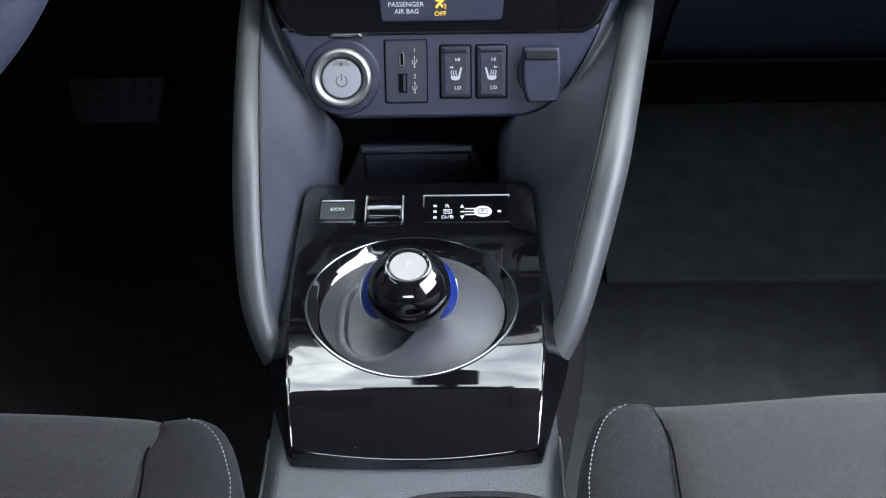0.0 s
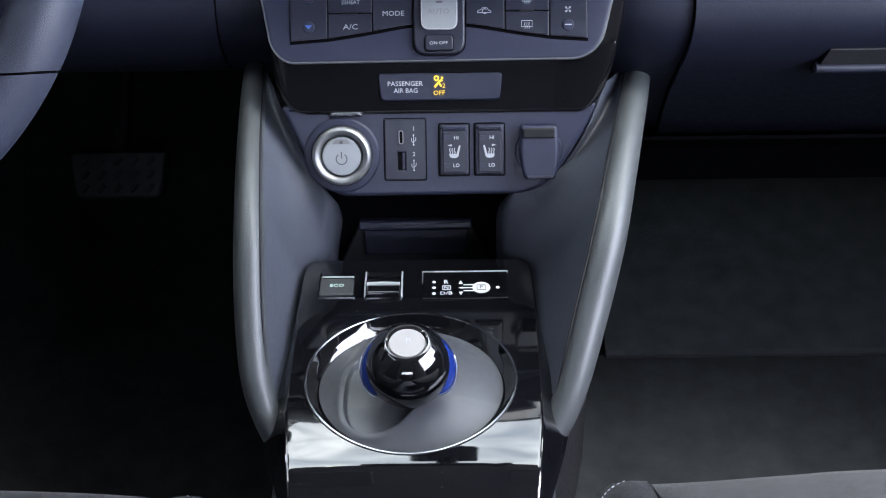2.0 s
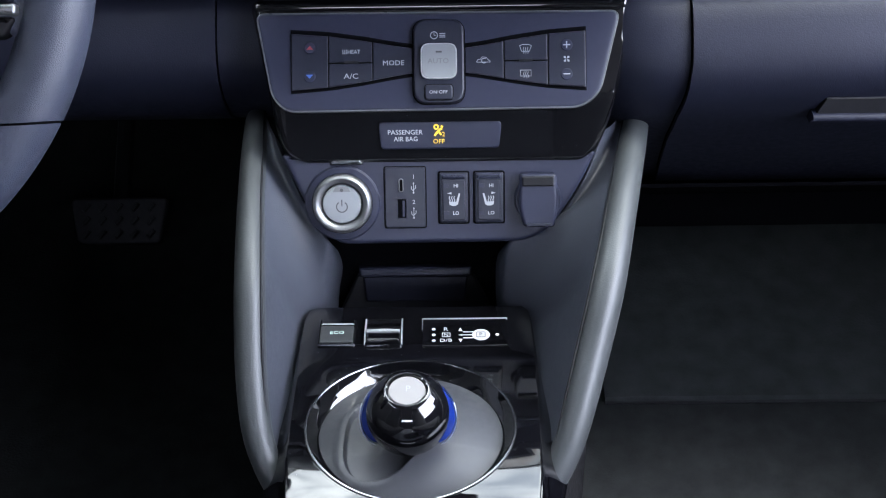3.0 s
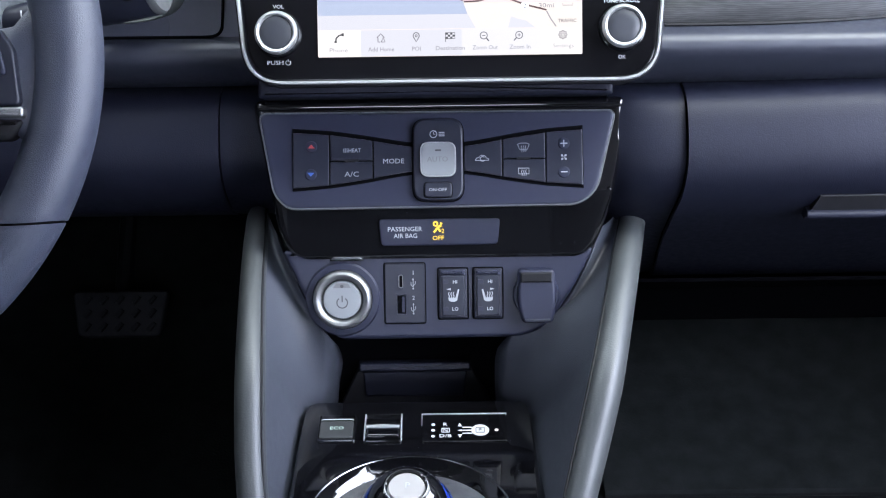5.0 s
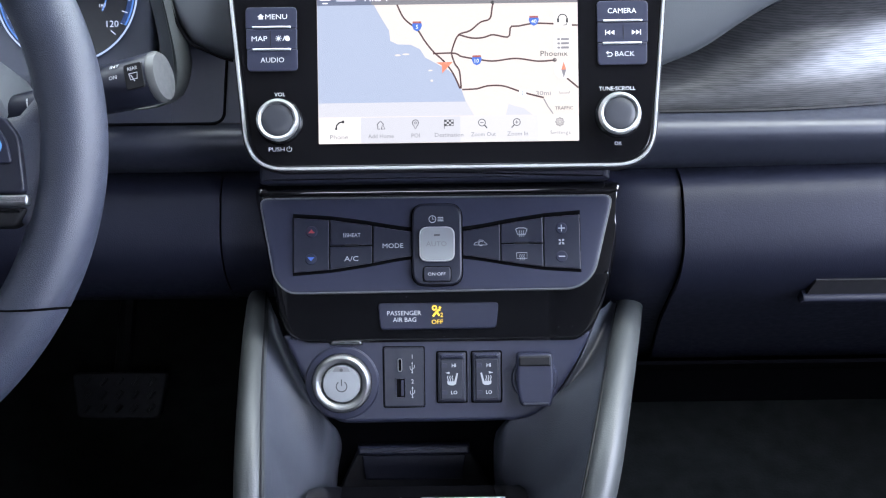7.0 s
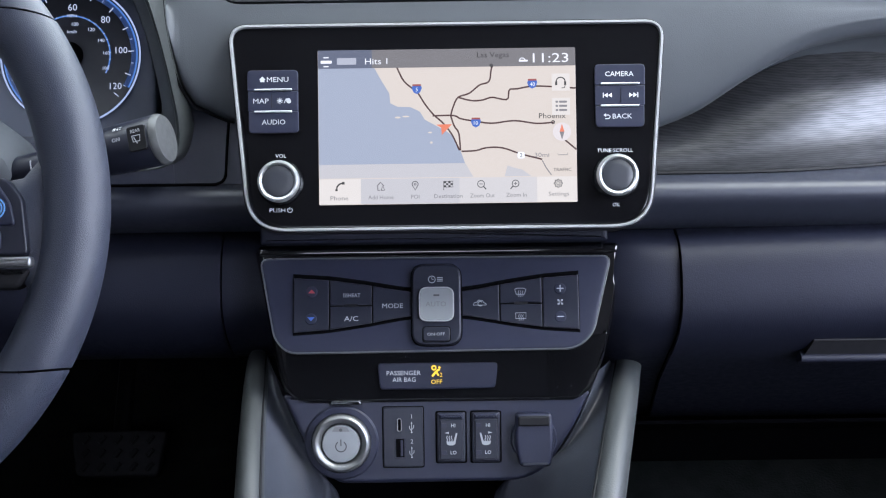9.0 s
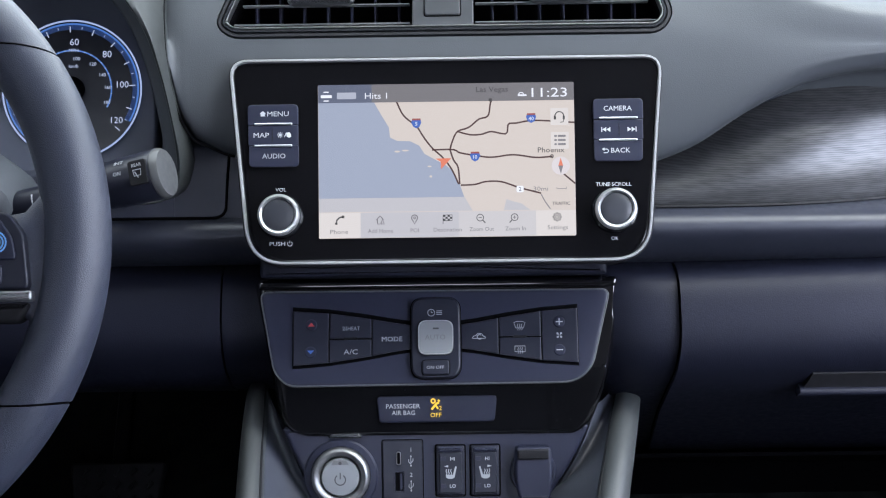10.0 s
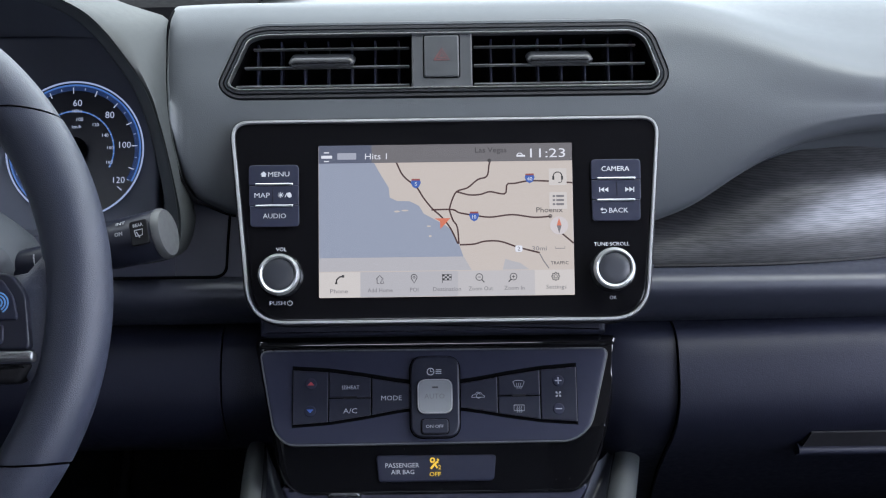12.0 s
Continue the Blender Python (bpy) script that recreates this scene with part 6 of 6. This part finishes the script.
deck_us = sorted(set(list(np.linspace(-0.86, 0.86, 44)) + [q * sg for sg in (-1, 1) for q in (0.89, 0.92, 0.95, 0.975, 1.0)]))
rows = [[(DECK_X + DECK_W * 1.0, y, 0.10)] + [(DECK_X + DECK_W * u, y, deck_height(u, z)) for u in deck_us[::-1]] + [(DECK_X - DECK_W, y, 0.10)] for y, z in rl]
bm = grid(rows)
mouth = [(x, y) for x, y, z in cup_loop(1.03, 0)]
bmesh.ops.delete(bm, geom=[f for f in bm.faces if f.calc_center_median().z > 0.27 and in_poly(f.calc_center_median().x, f.calc_center_median().y, mouth)], context="FACES")
part("rear_deck", bm, DECKSKIN, console, "grained grey rear deck")
for sg in (-1, 1):
    part("deck_seam", tube([(DECK_X + sg * (DECK_W + 0.0002), y, deck_height(1.0, 0.3027) + 0.0008) for y in (0.80, 0.74, 0.60, 0.45)], 0.0011, 8), SLAT, console, "pale edge of the deck")
part("cup_holder", skin([cup_loop(k, z) for k, z in ((1.10, 0.3005), (1.10, 0.3032), (1.06, 0.3042), (1.01, 0.3032), (0.98, 0.2990), (0.95, 0.242), (0.90, 0.237))]), BLACK, console, "black cup holder rim")
part("front_block", box(-0.10, 0.80, 0.0, 0.05, 0.99, 0.30), VOID, console)

# gloss cover over the selector
cover = thing("selector_cover", SHIFT, "gloss black cover round the drive selector", "console cover")
HALF = [(0.140, 0.0640), (0.1385, 0.0705), (0.1345, 0.0752), (0.128, 0.0780), (0.118, 0.0794), (0.083, 0.0803), (0.04, 0.0805), (0.0, 0.0802), (-0.03, 0.0790), (-0.06, 0.0763), (-0.0945, 0.0722)]
DROP = [(-0.106, -0.0335), (-0.098, -0.0262), (-0.0905, -0.0203), (-0.085, -0.0163), (-0.080, -0.0133), (-0.074, -0.0103), (-0.068, -0.0078), (-0.060, -0.0054), (-0.050, -0.0033), (-0.040, -0.0019), (-0.030, -0.0010), (-0.015, -0.0003), (0.0, 0.0), (0.110, 0.0), (0.124, 0.0), (0.131, -0.0004), (0.1365, -0.0022), (0.140, -0.0075)]
drop_curve = [tuple(p)[:2] for p in spline([(a, b, 0) for a, b in DROP], 160)]
DROP = drop_curve


def drop(v):
    return lerp_list(DROP, v)


RC = (0.0002, 0.0070)
RR, OVAL = 0.0672, 0.958


def crown(x, y):
    """The cover falls off a little towards its sides, more so at the rear."""
    return 0.0016 * abs((x - 0.003) / 0.08) ** 3 * min(1.0, max(0.0, (0.01 - y) / 0.05))


def cover_edge(v):
    return float(np.interp(-v, [-a for a, b in HALF], [b for a, b in HALF]))


# the top: a sheet with a round opening, from the opening's edge out to the outline
outline = [(0.003 - cover_edge(v), v) for v in np.linspace(-0.0945, 0.140, 40)] + [(0.003 + cover_edge(v), v) for v in np.linspace(0.140, -0.0945, 40)]
outline = outline + [(x, -0.0945 - 0.0052 * (1 - ((x - 0.003) / 0.0722) ** 2)) for x in np.linspace(0.003 + 0.0722, 0.003 - 0.0722, 24)[1:-1]]
N = 128


def ray_to_outline(a):
    c, s = math.cos(a), math.sin(a)
    best = 1e9
    for i in range(len(outline)):
        (x0, y0), (x1, y1) = outline[i - 1], outline[i]
        x0, y0, x1, y1 = x0 - RC[0], y0 - RC[1], x1 - RC[0], y1 - RC[1]
        den = c * (y1 - y0) - s * (x1 - x0)
        if abs(den) < 1e-12:
            continue
        t = (x0 * (y1 - y0) - y0 * (x1 - x0)) / den
        k = (x0 * s - y0 * c) / den
        if t > 0 and -1e-6 <= k <= 1 + 1e-6:
            best = min(best, t)
    return best


angs = [2 * math.pi * i / N for i in range(N)]
far = [ray_to_outline(a) for a in angs]
loops = []
STEPS = 22
for k in range(STEPS + 1):
    w = k / STEPS
    lp = []
    for a, f in zip(angs, far):
        r0 = (RR + 0.0008) / math.sqrt(math.cos(a) ** 2 + (math.sin(a) / OVAL) ** 2)
        r = r0 + (f - r0) * w
        x, y = RC[0] + r * math.cos(a), RC[1] + r * math.sin(a)
        lp.append((x, y, drop(y) - crown(x, y)))
    loops.append(lp)
for d, h in ((0.0010, 0.0006), (0.0022, 0.0022)):
    loops.append([(RC[0] + (f + d) * math.cos(a), RC[1] + (f + d) * math.sin(a), drop(RC[1] + f * math.sin(a)) - crown(RC[0] + f * math.cos(a), RC[1] + f * math.sin(a)) - h) for a, f in zip(angs, far)])
# flared side and skirt
FLARE = [(-0.10, 0.004), (-0.088, 0.0060), (-0.06, 0.0100), (-0.03, 0.0142), (-0.005, 0.0168), (0.01, 0.0155), (0.03, 0.0120), (0.06, 0.0085), (0.10, 0.0060), (0.14, 0.003)]
FOOT = [(-0.12, -0.0400), (-0.09, -0.0385), (-0.05, -0.0300), (0.0, -0.0260), (0.03, -0.0240), (0.14, -0.030)]
flare_curve, foot_curve = smooth_list(FLARE), smooth_list(FOOT)
for g, k in ((0.10, 0.12), (0.34, 0.34), (0.66, 0.62), (0.90, 0.84), (1.0, 1.0), (0.80, 1.10), (0.3, 1.5)):
    lp = []
    for a, f in zip(angs, far):
        y = RC[1] + f * math.sin(a)
        fl = 0.0022 + g * (lerp_list(flare_curve, y) * abs(math.cos(a)) ** 0.5 + 0.0006 * min(1.0, max(0.0, (-0.086 - y) / 0.012)) * abs(math.sin(a)))
        top = drop(y) - crown(RC[0] + f * math.cos(a), y) - 0.0022
        lp.append((RC[0] + (f + fl) * math.cos(a), RC[1] + (f + fl) * math.sin(a), top + (min(top - 0.004, lerp_list(foot_curve, y)) - top) * k))
    loops.append(lp)
part("shell", skin(loops, cap1=False), GLOSS, cover, "gloss black shell")
for nm, s in (("left", -1), ("right", 1)):
    edge = [(0.003 + s * (cover_edge(v) + 0.0006), v, drop(v) - crown(0.003 + s * cover_edge(v), v) - 0.0001) for v in np.linspace(-0.0945, -0.010, 24)]
    part("edge_line", tube(edge, [0.0003] + [0.0008] * 20 + [0.0006, 0.0004, 0.0002], 8), GLOSS, cover)


def oval(profile, n=96):
    """Loops of an oval bowl that follows the cover: (radius, height over the cover)."""
    out = []
    for r, h in profile:
        lp = []
        for i in range(n):
            a = 2 * math.pi * i / n
            x, y = RC[0] + r * math.cos(a), RC[1] + r * OVAL * math.sin(a)
            lp.append((x, y, drop(RC[1] + RR * OVAL * math.sin(a)) + h))
        out.append(lp)
    return out


part("bowl_rim", skin(oval([(RR + 0.0012, -0.0004), (RR + 0.0008, 0.0008), (RR - 0.0002, 0.0009), (RR - 0.0008, 0.0002)]), cap1=False), DARKCHROME, cover, "thin dark chrome rim of the bowl")
part("bowl_wall", skin(oval([(RR - 0.0008, 0.0005), (RR - 0.0030, -0.0035), (RR - 0.0060, -0.0080), (RR - 0.0082, -0.0098), (RR - 0.0088, -0.0120)]), cap1=False), GLOSS, cover)
DR = 0.0590
# dial: a gently domed disc with a sunken track for the selector
WELL = [tuple(q)[:2] for q in spline([(a, b, 0) for a, b in [(-0.0328, 0.0287), (-0.0400, 0.0180), (-0.0420, 0.0030), (-0.0421, -0.0150), (-0.0394, -0.0257), (-0.0340, -0.0325), (-0.0255, -0.0362), (-0.0160, -0.0355), (-0.0060, -0.0305), (0.0025, -0.0215), (0.0120, -0.0140), (0.0240, -0.0050), (0.0270, 0.0080), (0.0200, 0.0230), (0.0060, 0.0320), (-0.0140, 0.0360), (-0.0328, 0.0287)]], 90)][:-1]


def well_depth(x, y):
    """Signed distance from the edge of the selector's well, positive inside."""
    best = 1.0
    for (ax, ay), (bx, by) in zip(WELL, WELL[1:] + WELL[:1]):
        dx, dy = bx - ax, by - ay
        t = max(0.0, min(1.0, ((x - ax) * dx + (y - ay) * dy) / max(dx * dx + dy * dy, 1e-12)))
        best = min(best, math.hypot(x - ax - t * dx, y - ay - t * dy))
    return best if in_poly(x, y, WELL) else -best


loops = []
for k in range(80):
    r = DR * (1 - k / 80) + 0.0002
    lp = []
    for i in range(200):
        a = 2 * math.pi * i / 200
        x, y = r * math.cos(a), r * math.sin(a)
        d = well_depth(RC[0] + x, RC[1] + y * OVAL)
        e = min(1.0, max(0.0, d / 0.0024))
        sink = 0.0042 * e * e * (3 - 2 * e) + 0.0060 * min(1.0, max(0.0, d / 0.024))
        ridge = 0.0008 * math.exp(-((d + 0.0030) / 0.0024) ** 2) * min(1, max(0, (0.004 - x) / 0.02))
        z = -0.0085 + 0.0115 * (1 - (r / DR) ** 2) - sink + ridge + drop(RC[1] + RR * OVAL * y / DR)
        lp.append((RC[0] + x, RC[1] + y * OVAL, z))
    loops.append(lp)
loops.insert(0, [(p[0] + (p[0] - RC[0]) * 0.012, p[1] + (p[1] - RC[1]) * 0.012, p[2] - 0.003) for p in loops[0]])
part("dial", skin(loops), GREYDIAL, cover, "matte grey domed dial with a sunken track")

# keys in front of the bowl
eco = part("eco_key", slab(rect(-0.0645, 0.0905, -0.0411, 0.1092, 0.0016), -0.001, 0.0026, 0.0008), ECOKEY, cover, "dark grey key")
part("eco_rim", frame_ring(rect(-0.0660, 0.0885, -0.0398, 0.1168, 0.0018), 0.0009, -0.001, 0.0017), DARKCHROME, cover)
part("eco_top", slab(rect(-0.0645, 0.1108, -0.0411, 0.1160, 0.0016), -0.001, 0.0024, 0.0010), GLOSS, cover)
part("eco_bar", tube([(-0.0640, 0.1112, 0.0014), (-0.0630, 0.1106, 0.0024), (-0.0426, 0.1106, 0.0024), (-0.0416, 0.1112, 0.0014)], 0.00045, 8), FRAME, cover, "thin silver bar")
text("ECO", 0.0032, -0.0526, 0.1008, 0.0027, eco, GREENLAMP, width=0.0096)
park = part("brake_switch", slab(rect(-0.0318, 0.0895, -0.0088, 0.1010, 0.0015), -0.001, 0.0046, 0.0016), GLOSS, cover, "gloss black parking brake switch")
part("switch_dish", shifted(slab(rect(-0.0115, -0.0065, 0.0115, 0.0065, 0.001), -0.003, 0.0, 0.0006), pose(-0.0203, 0.1085, 0.0012, -28)), GLOSS, park)
part("switch_bar", tube([(-0.0318, 0.0993, 0.0042), (-0.0203, 0.0993, 0.0048), (-0.0088, 0.0993, 0.0042)], 0.0016, 10), FRAME, park, "silver bar")
part("switch_rim", frame_ring(rect(-0.0332, 0.0875, -0.0074, 0.1172, 0.0018), 0.0010, -0.001, 0.0018), DARKCHROME, cover)
for u in (-0.0330, -0.0076):
    part("switch_cheek", tube([(u, 0.0885, 0.0010), (u, 0.0960, 0.0030), (u, 0.1080, 0.0026), (u, 0.1168, 0.0016)], 0.0006, 8), FRAME, cover, "silver side of the switch")
gate = part("gear_display", slab(rect(0.0068, 0.0868, 0.0658, 0.1172, 0.0015), -0.001, 0.0010, 0.0004), GLASS_BLACK, cover, "black display of the drive positions")
part("display_edge", slab(rect(0.0062, 0.1166, 0.0664, 0.1178, 0.0005), -0.001, 0.0016, 0.0005), CHROME, cover)
part("display_side", slab(rect(0.0062, 0.1055, 0.0070, 0.1165, 0.0003), -0.001, 0.0016, 0.0003), CHROME, cover)
for v in (0.1052, 0.0988, 0.0922):
    part("position_lamp", slab(circle(0.0146, v, 0.0013, 12), 0.0010, 0.0013, 0.00005, 1), WHITELAMP, gate)
text("R", 0.0040, 0.0232, 0.1052, 0.0012, gate, WHITELAMP)
text("N", 0.0032, 0.0232, 0.0988, 0.0012, gate, WHITELAMP)
part("n_box", frame_ring(rect(0.0204, 0.0964, 0.0262, 0.1012, 0.0003, 1), 0.0005, 0.0010, 0.0013), WHITELAMP, gate)
text("D/B", 0.0034, 0.0232, 0.0926, 0.0012, gate, WHITELAMP, width=0.0082)
for v, s in ((0.1018, 1), (0.0985, 0), (0.0952, -1)):
    part("gate_line", stroke([(0.0350, v), (0.0420, v)], 0.0010, 0.0010), WHITELAMP, gate)
    if s:
        part("gate_arrow", slab([(0.0318, v + s * 0.0012), (0.0346, v + s * 0.0012), (0.0332, v + s * 0.0050)][::s], 0.0010, 0.0012, 0.00003, 1), WHITELAMP, gate)
part("gate_arrow", slab([(0.0316, 0.0985), (0.0346, 0.0974), (0.0346, 0.0996)], 0.0010, 0.0012, 0.00003, 1), WHITELAMP, gate)
part("park_disc", slab([(0.0474 + 0.0062 * math.cos(a), 0.0985 + 0.0062 * math.sin(a)) for a in np.linspace(0, 2 * math.pi, 29)[:-1]], 0.0010, 0.0013, 0.00005, 1), WHITELAMP, gate)
text("P", 0.0034, 0.0474, 0.0985, 0.0016, gate, DARKPRINT)
part("p_box", frame_ring(rect(0.0442, 0.0955, 0.0506, 0.1015, 0.0006, 2), 0.0005, 0.0012, 0.0016), DARKPRINT, gate)
part("park_lamp", slab(circle(0.0588, 0.0985, 0.0013, 12), 0.0010, 0.0013, 0.00005, 1), PARKLAMP, gate, "lit park lamp")

# ---- drive selector ----
sel = thing("drive_selector", SHIFT @ pose(-0.0004, -0.0086, 0.0238, 11), "gloss black ball drive selector with blue sides and a silver top", "gear selector")
BALL = 0.0267
prof = [(BALL * math.cos(a), BALL * math.sin(a)) for a in np.linspace(radians(-82), radians(55), 30)]
prof += [(0.0142, 0.0228), (0.0132, 0.0230), (0.0122, 0.0224), (0.0116, 0.0205)]
part("ball", lathe(prof, 72), GLOSS, sel, "gloss black ball")
part("stem", lathe([(0.0110, -0.0330), (0.0105, -0.0240)], 32), VOID, sel)
part("top_rim", lathe([(0.0136, 0.0226), (0.0135, 0.0232), (0.0131, 0.0233), (0.0129, 0.0226)], 64, 0, 0, False), DARKCHROME, sel, "thin silver ring")
park = part("park_button", lathe([(0.0112, 0.0190), (0.0112, 0.0216), (0.0108, 0.0221), (0.005, 0.0223), (0.0004, 0.0223)], 56), DISC, sel, "satin silver park button")
text("P", 0.0046, 0.0008, 0.0012, 0.0224, park, GREYPRINT)
for s in (-1, 1):
    rows = []
    rise, across = Vector((0, 0.766, 0.643)), Vector((0, -0.643, 0.766))
    for q in range(13):
        j = -1 + 2 * q / 12
        row = []
        for i in range(33):
            u = i / 32
            phi = radians(-46 + 88 * u)
            r = math.sqrt(BALL ** 2 - (0.0074 * j) ** 2) - 0.0004 + 0.0042 * math.sin(math.pi * u ** 0.60) ** 0.9 * max(0.0, 1 - j * j) ** 0.7
            row.append(Vector((s * math.cos(phi), 0, 0)) * r + rise * math.sin(phi) * r + across * 0.0074 * j)
        rows.append(row)
    wing = part("side_wing", grid(rows, 0.0008), BLUE, sel, "translucent blue side")
    part("silver_edge", tube([tuple(p * 1.004) for p in rows[6][1:22]], 0.00035, 6), CHROME, wing, "thin silver edge")

# ---- front seats ----
SEAT_PROFILE = spline([(0, 0.775, 0.12), (0, 0.800, 0.21), (0, 0.809, 0.27), (0, 0.804, 0.308), (0, 0.786, 0.328), (0, 0.755, 0.336), (0, 0.70, 0.338), (0, 0.50, 0.336), (0, 0.20, 0.345)], 70)
TOP_OF_SEAT = sorted((p.y, p.z) for p in SEAT_PROFILE if p.z > 0.327)


def cushion(name, far_x, reach, outline, seam, forward, label):
    """A seat whose cushion runs from the seam to far_x; reach: (x, how far its front edge stands forward); outline and seam of the inner bolster, front to back."""
    seat = thing(name, pose(0, 0, 0), label, "car seat", "front seats")
    seam_x = sorted((y, x) for x, y in seam)
    reach = smooth_list(sorted(reach))
    rows = []
    for i in range(48):
        u = (i / 47) ** 1.6
        row = []
        for p in SEAT_PROFILE:
            x0 = lerp_list(seam_x, p.y)
            x = x0 + (far_x - x0) * u
            dip = 0.0075 * math.exp(-abs(x - x0) / 0.010) * min(1.0, max(0.0, (0.790 - p.y) / 0.03))
            edge = 0.02 * max(0.0, u - 0.9) / 0.1
            row.append((x, p.y + lerp_list(reach, x) * min(1.0, max(0.0, (p.y - 0.5) / 0.2)), p.z - (dip if p.z > 0.30 else 0.0) - edge))
        rows.append(row)
    part("cushion", grid(rows), FABRIC, seat, "grey woven fabric cushion")
    o, m = spline([(x, y, 0) for x, y in outline], 56), spline([(x, y, 0) for x, y in seam], 56)
    sg = 1 if far_x > 0 else -1
    rows, stitch, joint = [], [], []
    for i, (a, b) in enumerate(zip(o, m)):
        t = (o[min(i + 1, 55)] - o[max(i - 1, 0)]).normalized()
        n = Vector((t.y, -t.x, 0)) * sg
        # the front of the bolster faces forward, its side towards the console
        k = 0.12 + 0.88 * max(0.0, n.y) ** 2
        size = (b - a).length
        zb = lerp_list(TOP_OF_SEAT, b.y - lerp_list(reach, b.x)) - 0.0070 * min(1.0, size / 0.03)
        row = [tuple(a + n * d * k + Vector((0, 0, z))) for d, z in ((-0.011, 0.12), (0.014, 0.21), (0.023, 0.27), (0.021, 0.295), (0.017, 0.309), (0.008, 0.3215))]
        for w in (0.0, 0.03, 0.07, 0.12, 0.2, 0.3, 0.42, 0.55, 0.68, 0.8, 0.9, 0.96, 1.0):
            q = a.lerp(b, w)
            row.append((q.x, q.y, 0.3245 + (zb - 0.3245) * w + min(0.0075, 0.3 * size) * math.sin(math.pi * w ** 0.62)))
        rows.append(row)
        joint.append(Vector(row[-1]) + Vector((0, 0, 0.0021 * min(1.0, i / 6) - 0.001 * (i < 2))))
        w = min(0.5, 0.0042 / max(size, 1e-6))
        q = a.lerp(b, w)
        if i > 1:
            stitch.append(Vector((q.x, q.y, 0.3245 + (zb - 0.3245) * w + min(0.0075, 0.3 * size) * math.sin(math.pi * w ** 0.62) + 0.0003)))
    part("bolster", grid(rows), BOLSTER, seat, "fabric side bolster, its colour darkened for shade")
    part("seam", tube(joint, [0.0003] * 2 + [0.0007] * 54, 8), VOID, seat, "dark sunken seam")
    st = spline(stitch, 260)
    part("stitching", merge(*[tube([st[i], st[i + 1]], 0.00030, 6) for i in range(0, 160, 2)]), THREAD, seat, "pale grey stitching")
    # backrest, which shades the footwell
    x0 = seam[0][0]
    xa, xb = min(x0, far_x) + 0.01, max(x0, far_x) - 0.01
    loops = []
    for y, z, k in ((0.30, 0.30, 0.9), (0.24, 0.45, 1.0), (0.17, 0.65, 0.98), (0.11, 0.82, 0.86), (0.08, 0.90, 0.60)):
        xm, hw = (xa + xb) / 2, (xb - xa) / 2 * k
        loops.append([(xm + hw * math.copysign(abs(math.cos(a)) ** 0.5, math.cos(a)), y + forward + 0.06 * math.copysign(abs(math.sin(a)) ** 0.5, math.sin(a)), z) for a in np.linspace(0, 2 * math.pi, 25)[:-1]])
    part("backrest", skin(loops, cap0=True), FABRIC, seat)
    part("headrest", slab(rect(-0.12, -0.07, 0.12, 0.09, 0.05, 6), -0.05, 0.05, 0.03, 4), FABRIC, seat, m=panel_pose((xa + xb) / 2, 0.045 + forward, 0.99, 12))
    part("base", box(xa + 0.0, 0.22, 0.02, xb, 0.76, 0.24), VOID, seat)
    return seat


cushion("passenger_seat", 0.60, [(0.116, -0.0025), (0.15, -0.0005), (0.202, 0.0045), (0.26, 0.009), (0.45, 0.014), (0.6, 0.0)],
        [(0.1164, 0.7875), (0.1029, 0.7880), (0.0942, 0.7850), (0.0850, 0.7765), (0.0765, 0.7545), (0.0723, 0.7357), (0.0695, 0.712), (0.067, 0.65), (0.064, 0.55), (0.060, 0.30)],
        [(0.1164, 0.7875), (0.1190, 0.7840), (0.1216, 0.7760), (0.1236, 0.7540), (0.1230, 0.7260), (0.1222, 0.70), (0.121, 0.65), (0.120, 0.55), (0.120, 0.30)], 0.0, "grey woven fabric front seat beside the console")
cushion("driver_seat", -0.66, [(-0.1724, -0.0140), (-0.19, -0.0085), (-0.273, -0.002), (-0.45, 0.004), (-0.66, -0.01)],
        [(-0.1724, 0.7765), (-0.1560, 0.7785), (-0.1435, 0.7735), (-0.1333, 0.7600), (-0.1256, 0.7390), (-0.1204, 0.7150), (-0.117, 0.65), (-0.114, 0.50), (-0.112, 0.30)],
        [(-0.1724, 0.7765), (-0.1750, 0.7680), (-0.1765, 0.7580), (-0.1764, 0.7395), (-0.1740, 0.7160), (-0.172, 0.65), (-0.170, 0.50), (-0.170, 0.30)], 0.20, "grey woven fabric front seat with dark bolster")

# ---- pedals ----
pedal = thing("brake_pedal", panel_pose(-0.368, 1.50, 0.162, 35), "black rubber brake pedal with raised studs", "pedal")
part("pad", slab(round_poly([(-0.046, -0.026), (0.046, -0.026), (0.054, 0.026), (-0.054, 0.026)], 0.008), -0.012, 0.0, 0.003), RUBBER, pedal)
for i in range(5):
    for j in range(3):
        part("stud", shifted(slab(rect(-0.0055, -0.0022, 0.0055, 0.0022, 0.001), -0.001, 0.003, 0.001), pose(-0.036 + 0.018 * i, -0.015 + 0.015 * j, 0, 0, 0, 50)), RUBBER, pedal)
part("arm", tube([(0, 0.01, -0.01), (0, 0.12, -0.03), (0, 0.30, -0.03)], 0.010, 8), BLACK, pedal)
